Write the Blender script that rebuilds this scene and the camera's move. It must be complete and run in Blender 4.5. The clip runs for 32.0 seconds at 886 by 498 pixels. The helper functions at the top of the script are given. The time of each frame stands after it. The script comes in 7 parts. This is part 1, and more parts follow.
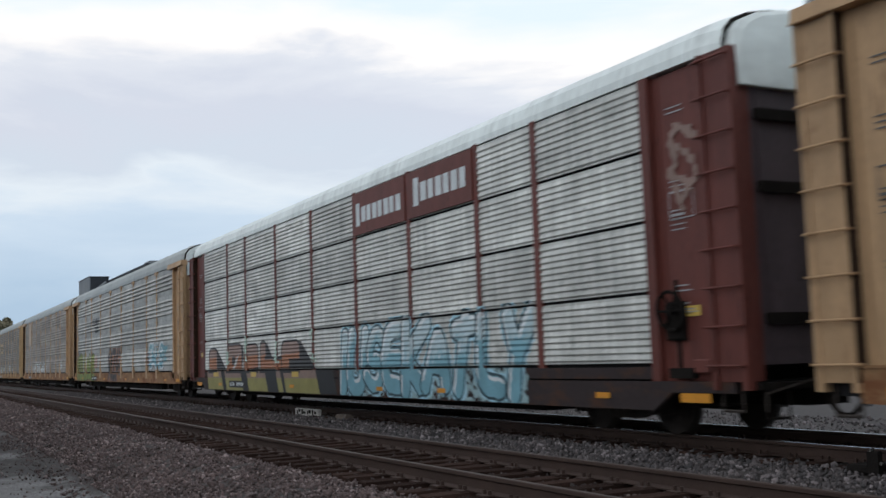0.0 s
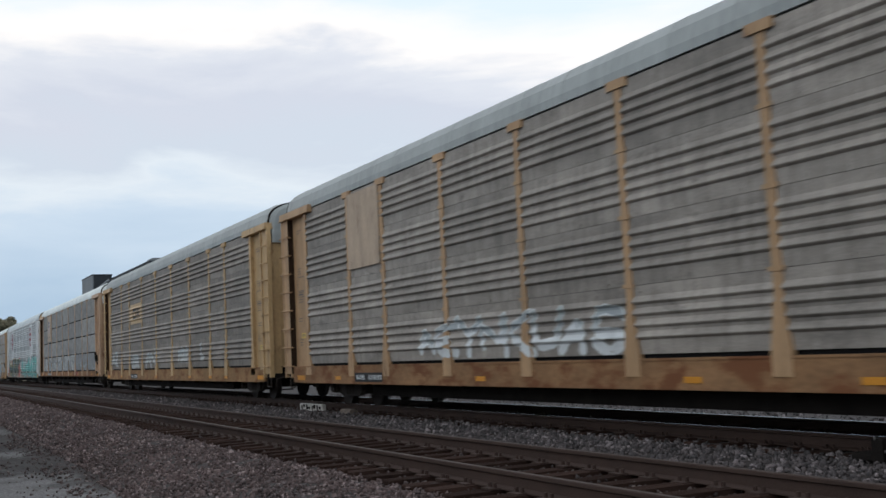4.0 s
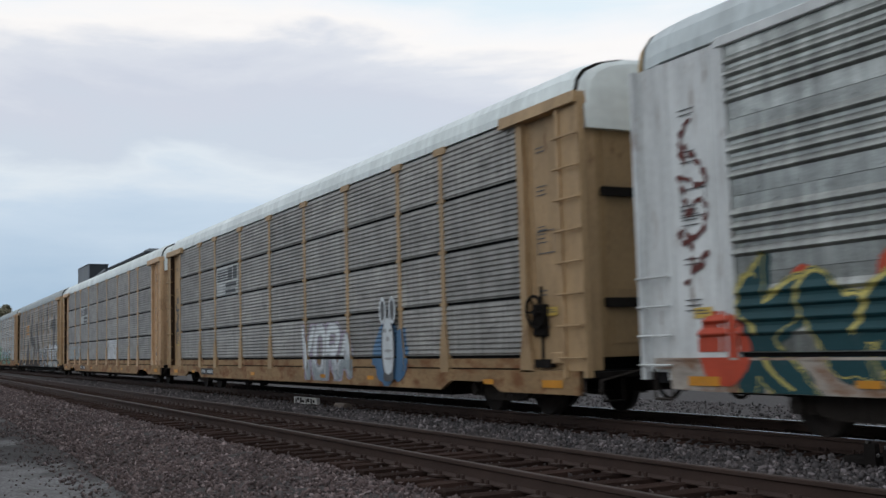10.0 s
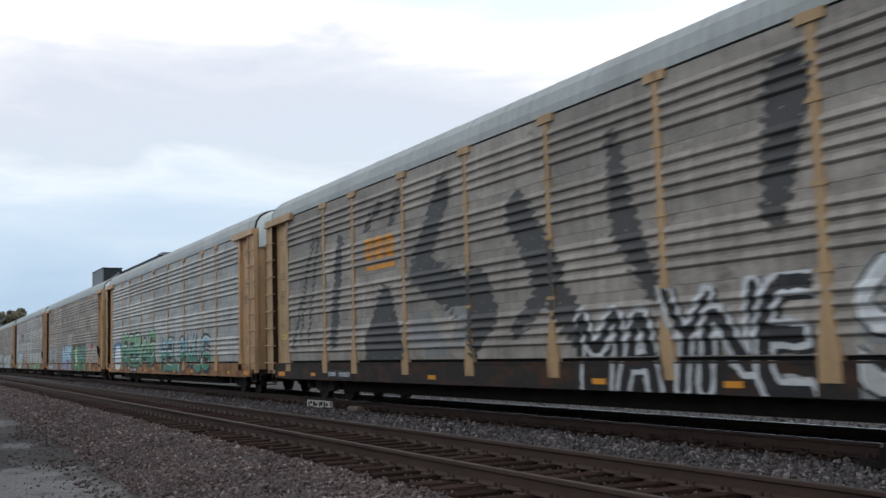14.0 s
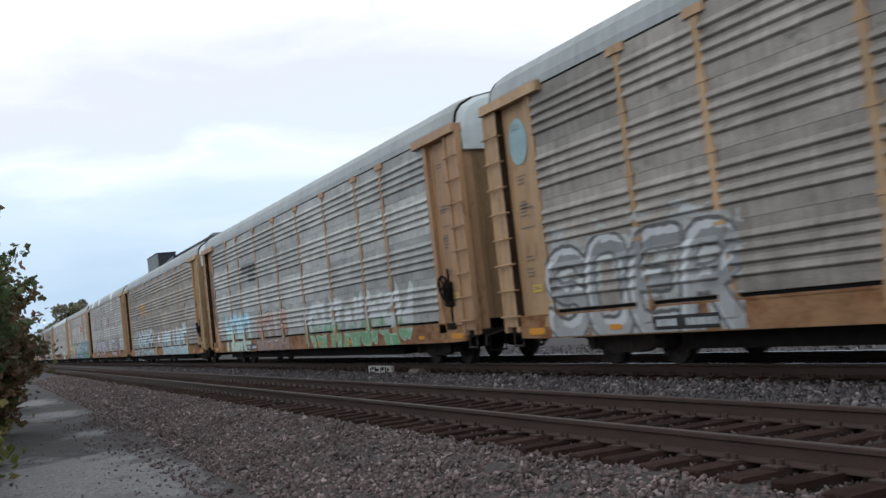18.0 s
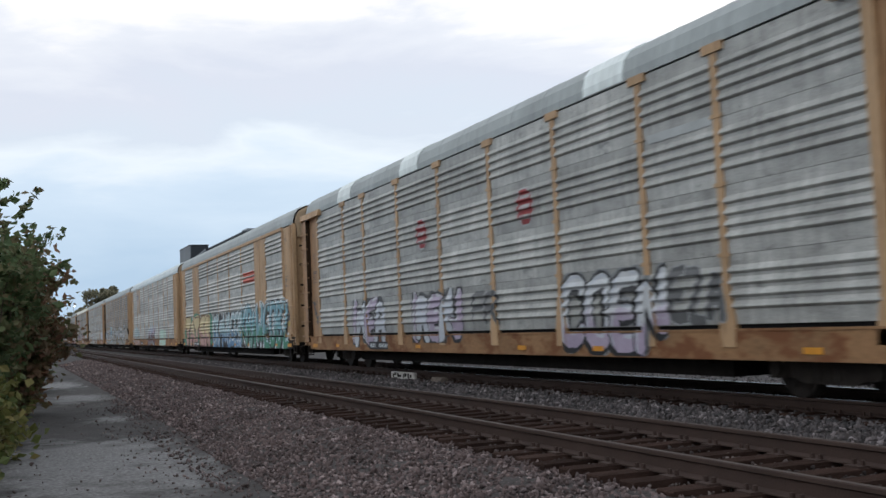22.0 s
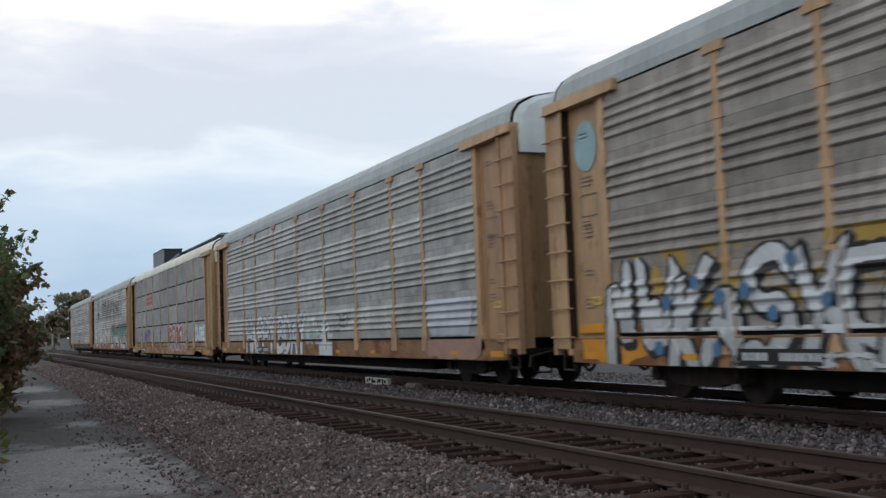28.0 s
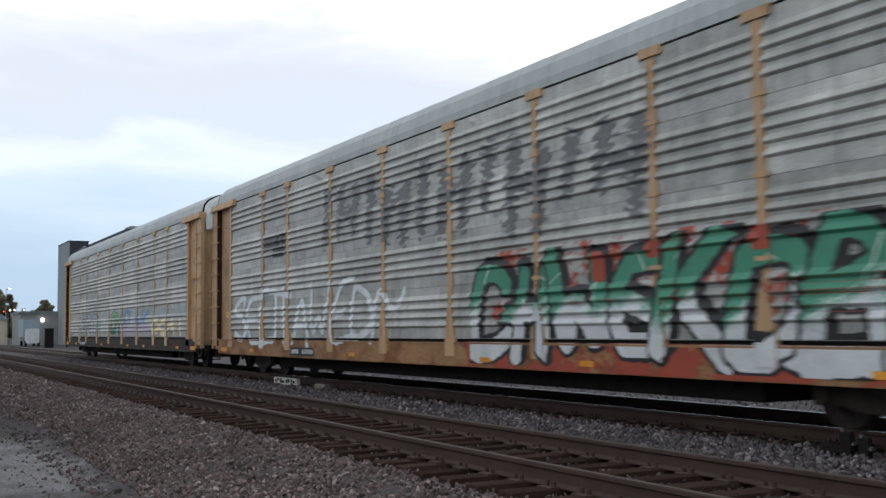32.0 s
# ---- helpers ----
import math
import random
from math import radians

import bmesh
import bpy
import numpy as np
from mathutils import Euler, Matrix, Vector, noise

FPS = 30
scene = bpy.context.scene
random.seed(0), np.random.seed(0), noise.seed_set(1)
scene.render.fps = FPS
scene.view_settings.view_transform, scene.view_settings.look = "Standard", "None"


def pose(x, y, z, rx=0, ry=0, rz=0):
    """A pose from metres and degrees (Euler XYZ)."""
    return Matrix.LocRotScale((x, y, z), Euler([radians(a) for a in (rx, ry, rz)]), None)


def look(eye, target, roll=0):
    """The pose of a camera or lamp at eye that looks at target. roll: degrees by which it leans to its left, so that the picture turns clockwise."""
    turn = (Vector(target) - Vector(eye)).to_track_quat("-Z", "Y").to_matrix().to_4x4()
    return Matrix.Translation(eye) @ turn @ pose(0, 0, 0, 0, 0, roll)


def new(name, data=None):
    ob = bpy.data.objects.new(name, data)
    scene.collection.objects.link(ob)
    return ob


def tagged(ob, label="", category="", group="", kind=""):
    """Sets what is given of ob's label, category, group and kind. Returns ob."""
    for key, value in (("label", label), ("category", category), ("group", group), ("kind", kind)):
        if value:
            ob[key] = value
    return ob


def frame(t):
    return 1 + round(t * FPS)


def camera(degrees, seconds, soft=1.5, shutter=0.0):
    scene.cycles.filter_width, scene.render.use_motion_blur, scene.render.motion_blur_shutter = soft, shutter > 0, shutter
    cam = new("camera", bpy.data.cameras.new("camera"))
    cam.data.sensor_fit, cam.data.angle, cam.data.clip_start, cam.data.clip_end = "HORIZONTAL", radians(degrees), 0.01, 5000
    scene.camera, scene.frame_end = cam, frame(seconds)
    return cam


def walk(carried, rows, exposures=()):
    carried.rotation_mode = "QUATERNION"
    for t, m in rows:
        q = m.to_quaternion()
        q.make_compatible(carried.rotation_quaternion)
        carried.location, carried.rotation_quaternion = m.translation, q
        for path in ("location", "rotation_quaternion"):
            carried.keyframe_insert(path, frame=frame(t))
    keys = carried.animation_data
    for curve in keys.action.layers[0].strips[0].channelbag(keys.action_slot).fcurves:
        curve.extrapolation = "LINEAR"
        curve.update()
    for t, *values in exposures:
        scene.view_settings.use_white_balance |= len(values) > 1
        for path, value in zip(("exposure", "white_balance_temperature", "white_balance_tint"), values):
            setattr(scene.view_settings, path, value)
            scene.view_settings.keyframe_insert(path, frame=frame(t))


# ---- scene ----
# The camera stands beside the near track and is turned by hand: seconds, yaw, pitch, roll in degrees
EYE = (0.0, 0.0, 1.174)
TURNS = [
    (0, -27.17, 5.85, 1.92), (0.5, -27.23, 5.79, 2.06), (1, -27.19, 5.74, 2.16), (1.5, -27.13, 5.74, 2.17), (2, -27.08, 5.65, 2.15),
    (2.5, -26.98, 5.49, 2.22), (3, -27.05, 5.44, 2.53), (3.5, -26.99, 5.52, 2.66), (5.5, -26.85, 5.36, 2.32), (6, -26.93, 5.33, 2.14),
    (6.5, -27.02, 5.49, 1.94), (7, -27.03, 5.68, 1.56), (7.5, -27.20, 5.79, 1.08), (8, -27.59, 5.91, 1.12), (8.5, -27.63, 6.13, 0.82),
    (9, -27.26, 6.02, 0.78), (9.5, -27.05, 5.70, 1.11), (10, -27.24, 5.28, 1.59), (10.5, -27.09, 4.79, 2.07), (11, -27.16, 4.54, 2.24),
    (11.5, -27.14, 4.55, 2.25), (12, -26.97, 4.61, 2.22), (12.5, -26.67, 4.72, 2.19), (13, -26.58, 5.02, 2.15), (13.5, -26.65, 5.30, 1.87),
    (14, -26.54, 5.48, 1.59), (14.5, -26.45, 5.52, 1.46), (16.5, -26.9, 3.92, 3.4), (17, -25.18, 3.52, 3.5), (17.5, -24.12, 3.47, 3.3),
    (18, -23.51, 3.43, 6.32), (18.5, -22.36, 3.07, 3.85), (19, -21.76, 2.49, 2.55), (19.5, -21.20, 2.58, 2.07), (20, -21.51, 2.84, 2.62),
    (20.5, -21.43, 3.19, 2.78), (21, -21.60, 3.63, 2.32), (21.5, -21.92, 3.84, 2.53), (22, -22.08, 4.06, 2.45), (22.5, -22.50, 4.27, 2.71),
    (23, -22.81, 4.53, 2.41), (23.5, -23.15, 4.62, 2.23), (24, -23.47, 4.71, 2.07), (24.5, -23.58, 4.68, 2.19), (25, -23.43, 4.42, 2.01),
    (25.5, -23.38, 4.32, 2.11), (27.5, -23.39, 4.23, 2.18), (28, -23.46, 4.32, 2.14), (28.5, -23.52, 4.42, 2.00), (29, -23.74, 4.43, 2.11),
    (29.5, -23.94, 4.53, 1.75), (30, -24.30, 4.39, 1.71), (30.5, -24.72, 4.38, 1.72), (31, -25.48, 4.51, 1.31), (31.5, -27.08, 4.37, 1.65),
    (32, -28.27, 4.34, 0.65),
]
cam = camera(45.68, 32.0, soft=1.5, shutter=0.2)
# the lens stops down a little for the pale cars and opens for the dark ones
STOPS = [(0, -0.18), (3, -0.2), (6, -0.16), (8, -0.28), (9.2, -0.36), (10.5, -0.2), (12, -0.03), (14, -0.04), (17, 0.13), (20, 0.13), (22, -0.04), (23, -0.17), (24, -0.24), (25, -0.2), (28, -0.1), (30, -0.06), (32, 0.07)]
walk(cam, [(t, pose(*EYE, 90 + p, r, y)) for t, y, p, r in TURNS], STOPS)

# ---- light: dusk under a bright, broken cloud cover ----
world = bpy.data.worlds.new("dusk_sky")
scene.world = world
world.use_nodes = True
wn, wl = world.node_tree.nodes, world.node_tree.links
wn.clear()
SUN_AZ, SUN_EL = radians(250), radians(14)


def wnode(kind, **values):
    n = wn.new(kind)
    for key, value in values.items():
        n.inputs[key].default_value = value
    return n


sky = wn.new("ShaderNodeTexSky")
sky.sky_type, sky.sun_disc = "NISHITA", False
sky.sun_elevation, sky.sun_rotation = SUN_EL, SUN_AZ
sky_bg = wnode("ShaderNodeBackground", Strength=0.10)
wl.new(sky.outputs[0], sky_bg.inputs["Color"])
tc = wn.new("ShaderNodeTexCoord")
sep = wn.new("ShaderNodeSeparateXYZ")
wl.new(tc.outputs["Generated"], sep.inputs[0])
# clouds drawn out in long flat banks: the height is shifted by slow noise before it picks a colour
warp = wn.new("ShaderNodeMapping")
warp.inputs["Scale"].default_value = (1.5, 1.5, 6.0)
warp.inputs["Rotation"].default_value = (0.12, -0.10, 0.3)
wl.new(tc.outputs["Generated"], warp.inputs[0])
banks = wnode("ShaderNodeTexNoise", Scale=1.9, Detail=8.0, Roughness=0.55, Distortion=0.3)
wl.new(warp.outputs[0], banks.inputs["Vector"])
shift = wn.new("ShaderNodeMath")
shift.operation = "MULTIPLY_ADD"
shift.inputs[1].default_value = 0.20
wl.new(banks.outputs[0], shift.inputs[0])
wl.new(sep.outputs[2], shift.inputs[2])
high = wn.new("ShaderNodeValToRGB")
cr = high.color_ramp
cr.elements[0].position, cr.elements[0].color = 0.06, (0.44, 0.58, 0.76, 1)
cr.elements[1].position, cr.elements[1].color = 1.0, (0.72, 0.77, 0.84, 1)
for pos, col in ((0.16, (0.43, 0.58, 0.76, 1)), (0.235, (0.62, 0.74, 0.88, 1)), (0.262, (0.80, 0.87, 0.94, 1)), (0.285, (0.67, 0.74, 0.84, 1)), (0.325, (0.69, 0.73, 0.83, 1)), (0.352, (0.80, 0.83, 0.90, 1)), (0.373, (1.08, 1.05, 1.03, 1)), (0.395, (1.02, 1.03, 1.05, 1)), (0.43, (0.84, 0.96, 1.04, 1)), (0.50, (0.86, 0.96, 1.04, 1)), (0.66, (0.84, 0.88, 0.94, 1)), (0.8, (0.78, 0.82, 0.88, 1))):
    e = cr.elements.new(pos)
    e.color = col
wl.new(shift.outputs[0], high.inputs[0])
cloud_bg = wnode("ShaderNodeBackground", Strength=1.2)
wl.new(high.outputs[0], cloud_bg.inputs["Color"])
mix_bg = wnode("ShaderNodeMixShader", Fac=0.9)
wl.new(sky_bg.outputs[0], mix_bg.inputs[1])
wl.new(cloud_bg.outputs[0], mix_bg.inputs[2])
w_out = wn.new("ShaderNodeOutputWorld")
wl.new(mix_bg.outputs[0], w_out.inputs[0])

sun = new("sun", bpy.data.lights.new("sun", "SUN"))
sun.data.energy, sun.data.angle, sun.data.color = 0.22, radians(30), (1.0, 0.95, 0.88)
sun.matrix_world = look((-40, -25, 40), (0, 0, 0))

# ---- materials ----


class Mat:
    """A node material: principled shader with two scales of variation in colour and a bump."""

    def __init__(self, name, colour, rough=0.7, metal=0.0, vary=0.25, scale=3.0, fine=40.0, bump=0.15, per_object=0.0, stretch=(1, 1, 1), stain=None, stain_at=0.6, spec=0.4, streak=0.0):
        m = self.m = bpy.data.materials.new(name)
        m.use_nodes = True
        t = self.t = m.node_tree
        n, l = t.nodes, t.links
        b = self.b = n["Principled BSDF"]
        b.inputs["Roughness"].default_value, b.inputs["Metallic"].default_value = rough, metal
        b.inputs["Specular IOR Level"].default_value = spec
        co = n.new("ShaderNodeTexCoord")
        mp = n.new("ShaderNodeMapping")
        mp.inputs["Scale"].default_value = stretch
        l.new(co.outputs["Object"], mp.inputs[0])
        info = n.new("ShaderNodeObjectInfo")
        off = n.new("ShaderNodeVectorMath")
        off.operation = "MULTIPLY_ADD"
        l.new(info.outputs["Random"], off.inputs[0])
        off.inputs[1].default_value = (37.0, 53.0, 19.0)
        l.new(mp.outputs[0], off.inputs[2])
        a = n.new("ShaderNodeTexNoise")
        a.inputs["Scale"].default_value, a.inputs["Detail"].default_value = scale, 5
        c = n.new("ShaderNodeTexNoise")
        c.inputs["Scale"].default_value, c.inputs["Detail"].default_value = fine, 3
        l.new(off.outputs[0], a.inputs["Vector"])
        l.new(off.outputs[0], c.inputs["Vector"])
        mixn = n.new("ShaderNodeMath")
        mixn.operation = "ADD"
        l.new(a.outputs[0], mixn.inputs[0])
        half = n.new("ShaderNodeMath")
        half.operation = "MULTIPLY"
        half.inputs[1].default_value = 0.6
        l.new(c.outputs[0], half.inputs[0])
        l.new(half.outputs[0], mixn.inputs[1])
        mr = n.new("ShaderNodeMapRange")
        mr.inputs["From Min"].default_value, mr.inputs["From Max"].default_value = 0.45, 1.15
        mr.inputs["To Min"].default_value, mr.inputs["To Max"].default_value = 1 - vary, 1 + vary
        l.new(mixn.outputs[0], mr.inputs["Value"])
        val = mr.outputs[0]
        if per_object:
            po = n.new("ShaderNodeMapRange")
            po.inputs["To Min"].default_value, po.inputs["To Max"].default_value = 1 - per_object, 1 + per_object
            l.new(info.outputs["Random"], po.inputs["Value"])
            pm = n.new("ShaderNodeMath")
            pm.operation = "MULTIPLY"
            l.new(val, pm.inputs[0])
            l.new(po.outputs[0], pm.inputs[1])
            val = pm.outputs[0]
        if streak:
            # rain has drawn the dirt down in streaks
            sm_ = n.new("ShaderNodeMapping")
            sm_.inputs["Scale"].default_value = (1, 5.5, 0.22)
            l.new(co.outputs["Object"], sm_.inputs[0])
            sn = n.new("ShaderNodeTexNoise")
            sn.inputs["Scale"].default_value, sn.inputs["Detail"].default_value, sn.inputs["Roughness"].default_value = 1.6, 4, 0.6
            so_ = n.new("ShaderNodeVectorMath")
            so_.operation = "MULTIPLY_ADD"
            l.new(info.outputs["Random"], so_.inputs[0])
            so_.inputs[1].default_value = (13.0, 29.0, 7.0)
            l.new(sm_.outputs[0], so_.inputs[2])
            l.new(so_.outputs[0], sn.inputs["Vector"])
            sr_ = n.new("ShaderNodeMapRange")
            sr_.inputs["From Min"].default_value, sr_.inputs["From Max"].default_value = 0.35, 0.62
            sr_.inputs["To Min"].default_value, sr_.inputs["To Max"].default_value = 1 - streak, 1 + 0.35 * streak
            l.new(sn.outputs[0], sr_.inputs["Value"])
            sp = n.new("ShaderNodeMath")
            sp.operation = "MULTIPLY"
            l.new(val, sp.inputs[0])
            l.new(sr_.outputs[0], sp.inputs[1])
            val = sp.outputs[0]
        mul = n.new("ShaderNodeVectorMath")
        mul.operation = "SCALE"
        mul.inputs[0].default_value = colour
        l.new(val, mul.inputs["Scale"])
        col = mul.outputs[0]
        if stain:
            s = n.new("ShaderNodeTexNoise")
            s.inputs["Scale"].default_value, s.inputs["Detail"].default_value, s.inputs["Roughness"].default_value = scale * 1.7, 6, 0.65
            so = n.new("ShaderNodeVectorMath")
            so.operation = "ADD"
            so.inputs[1].default_value = (11.3, 4.1, 7.7)
            l.new(off.outputs[0], so.inputs[0])
            l.new(so.outputs[0], s.inputs["Vector"])
            sr = n.new("ShaderNodeMapRange")
            sr.inputs["From Min"].default_value, sr.inputs["From Max"].default_value = stain_at, stain_at + 0.12
            l.new(s.outputs[0], sr.inputs["Value"])
            sm = n.new("ShaderNodeMix")
            sm.data_type = "RGBA"
            sm.inputs["B"].default_value = (*stain, 1)
            l.new(sr.outputs[0], sm.inputs["Factor"])
            l.new(col, sm.inputs["A"])
            col = sm.outputs["Result"]
        l.new(col, b.inputs["Base Color"])
        bp = n.new("ShaderNodeBump")
        bp.inputs["Strength"].default_value, bp.inputs["Distance"].default_value = bump, 0.02
        l.new(c.outputs[0], bp.inputs["Height"])
        l.new(bp.outputs[0], b.inputs["Normal"])


MATS = {}


def mat(name, *a, **k):
    if name not in MATS:
        MATS[name] = Mat(name, *a, **k).m
    return MATS[name]

# ---- mesh helpers ----


class MB:
    """Collects boxes, tubes and sheets into one mesh."""

    def __init__(self):
        self.v, self.f = [], []

    def add(self, verts, faces):
        k = len(self.v)
        self.v += [tuple(p) for p in verts]
        self.f += [tuple(k + i for i in f) for f in faces]
        return self

    def box(self, x0, x1, y0, y1, z0, z1, c=0.0):
        """A box; c cuts its four long edges along y."""
        if c <= 0:
            vs = [(x, y, z) for x in (x0, x1) for y in (y0, y1) for z in (z0, z1)]
            return self.add(vs, [(0, 1, 3, 2), (4, 6, 7, 5), (0, 4, 5, 1), (2, 3, 7, 6), (0, 2, 6, 4), (1, 5, 7, 3)])
        prof = [(x0 + c, z0), (x1 - c, z0), (x1, z0 + c), (x1, z1 - c), (x1 - c, z1), (x0 + c, z1), (x0, z1 - c), (x0, z0 + c)]
        return self.prism(prof, y0, y1)

    def prism(self, prof, y0, y1):
        """A closed outline in x, z (counter-clockwise seen from -y) drawn out along y."""
        n = len(prof)
        vs = [(x, y0, z) for x, z in prof] + [(x, y1, z) for x, z in prof]
        fs = [(i, (i + 1) % n, n + (i + 1) % n, n + i) for i in range(n)]
        return self.add(vs, fs + [tuple(range(n - 1, -1, -1)), tuple(range(n, 2 * n))])

    def slab(self, outline, x0, x1):
        """A closed outline in y, z drawn out along x."""
        n = len(outline)
        vs = [(x0, y, z) for y, z in outline] + [(x1, y, z) for y, z in outline]
        fs = [(i, (i + 1) % n, n + (i + 1) % n, n + i) for i in range(n)]
        return self.add(vs, fs + [tuple(range(n - 1, -1, -1)), tuple(range(n, 2 * n))])

    def tube(self, a, b, r, n=8, r2=None):
        a, b = Vector(a), Vector(b)
        r2 = r if r2 is None else r2
        d = (b - a).normalized()
        u = d.orthogonal().normalized()
        w = d.cross(u)
        vs = []
        for p, q in ((a, r), (b, r2)):
            for i in range(n):
                t = 2 * math.pi * i / n
                vs.append(p + u * (q * math.cos(t)) + w * (q * math.sin(t)))
        fs = [(i, (i + 1) % n, n + (i + 1) % n, n + i) for i in range(n)]
        return self.add(vs, fs + [tuple(range(n - 1, -1, -1)), tuple(range(n, 2 * n))])

    def ring(self, centre, axis, r, w, n=20):
        """A thin round bar bent into a ring."""
        c, d = Vector(centre), Vector(axis).normalized()
        u = d.orthogonal().normalized()
        q = d.cross(u)
        return self.sweep([c + u * (r * math.cos(2 * math.pi * i / n)) + q * (r * math.sin(2 * math.pi * i / n)) for i in range(n)], w, 5, True)

    def sweep(self, path, r, n=6, closed=False):
        """A round bar along a bent line, in one piece."""
        path = [Vector(p) for p in path]
        m = len(path)
        vs, fs = [], []
        side = None
        for k, p in enumerate(path):
            before = path[k - 1] if k or closed else p
            after = path[(k + 1) % m] if k < m - 1 or closed else p
            d = (after - before).normalized()
            side = d.orthogonal().normalized() if side is None else (side - d * side.dot(d)).normalized()
            w = d.cross(side)
            vs += [p + side * (r * math.cos(2 * math.pi * i / n)) + w * (r * math.sin(2 * math.pi * i / n)) for i in range(n)]
        for k in range(m if closed else m - 1):
            a, b = k * n, (k + 1) % m * n
            fs += [(a + i, a + (i + 1) % n, b + (i + 1) % n, b + i) for i in range(n)]
        if not closed:
            fs += [tuple(range(n - 1, -1, -1)), tuple(range((m - 1) * n, m * n))]
        return self.add(vs, fs)

    def mesh(self, name, smooth=False):
        me = bpy.data.meshes.new(name)
        me.from_pydata(self.v, [], self.f)
        bm = bmesh.new()
        bm.from_mesh(me)
        bmesh.ops.recalc_face_normals(bm, faces=bm.faces)
        bm.to_mesh(me)
        bm.free()
        if smooth:
            me.polygons.foreach_set("use_smooth", [True] * len(me.polygons))
        return me


def part(name, me, material, parent=None, label="", at=None):
    """Links a mesh (an MB or mesh data) as one object under a thing or a part. The material sits on the object."""
    if isinstance(me, MB):
        me = me.mesh(name)
    if not me.materials:
        me.materials.append(None)
    ob = new(name, me)
    ob.material_slots[0].link = "OBJECT"
    ob.material_slots[0].material = material
    if parent:
        ob.parent = parent
    if at is not None:
        ob.matrix_basis = at if isinstance(at, Matrix) else Matrix.Translation(at)
    if label:
        ob["label"] = label
    return ob


def sheet(name, verts, faces, material, parent=None, smooth=True):
    me = bpy.data.meshes.new(name)
    me.from_pydata([tuple(map(float, p)) for p in verts], [], faces)
    if smooth:
        me.polygons.foreach_set("use_smooth", [True] * len(me.polygons))
    me.materials.append(material)
    ob = new(name, me)
    if parent:
        ob.parent = parent
    return ob


# ---- the line: two tracks along y, rail tops at z = 0 ----
NEAR, FAR = 5.90, 10.40
GAUGE = 0.7525
PATH_Z = -0.52
Y_BACK, Y_FRONT = -760.0, 900.0

M_DIRT = mat("packed_dirt", (0.05, 0.046, 0.045), 0.95, vary=0.45, scale=1.1, fine=14, bump=0.5, stain=(0.085, 0.08, 0.078), stain_at=0.56)
M_RAIL = mat("rusty_rail_steel", (0.05, 0.03, 0.024), 0.85, metal=0.1, vary=0.3, scale=2, fine=60, bump=0.25)
M_RAILTOP = mat("worn_rail_top", (0.42, 0.41, 0.40), 0.25, metal=0.9, vary=0.15, scale=3, fine=30, bump=0.03)
M_RAILDULL = mat("dull_rail_top", (0.085, 0.066, 0.058), 0.6, metal=0.4, vary=0.2, scale=3, fine=30, bump=0.05)
M_TIE = mat("weathered_timber", (0.043, 0.026, 0.021), 1.0, spec=0.08, vary=0.45, scale=3, fine=30, bump=0.7, per_object=0.3, stretch=(1, 6, 6))


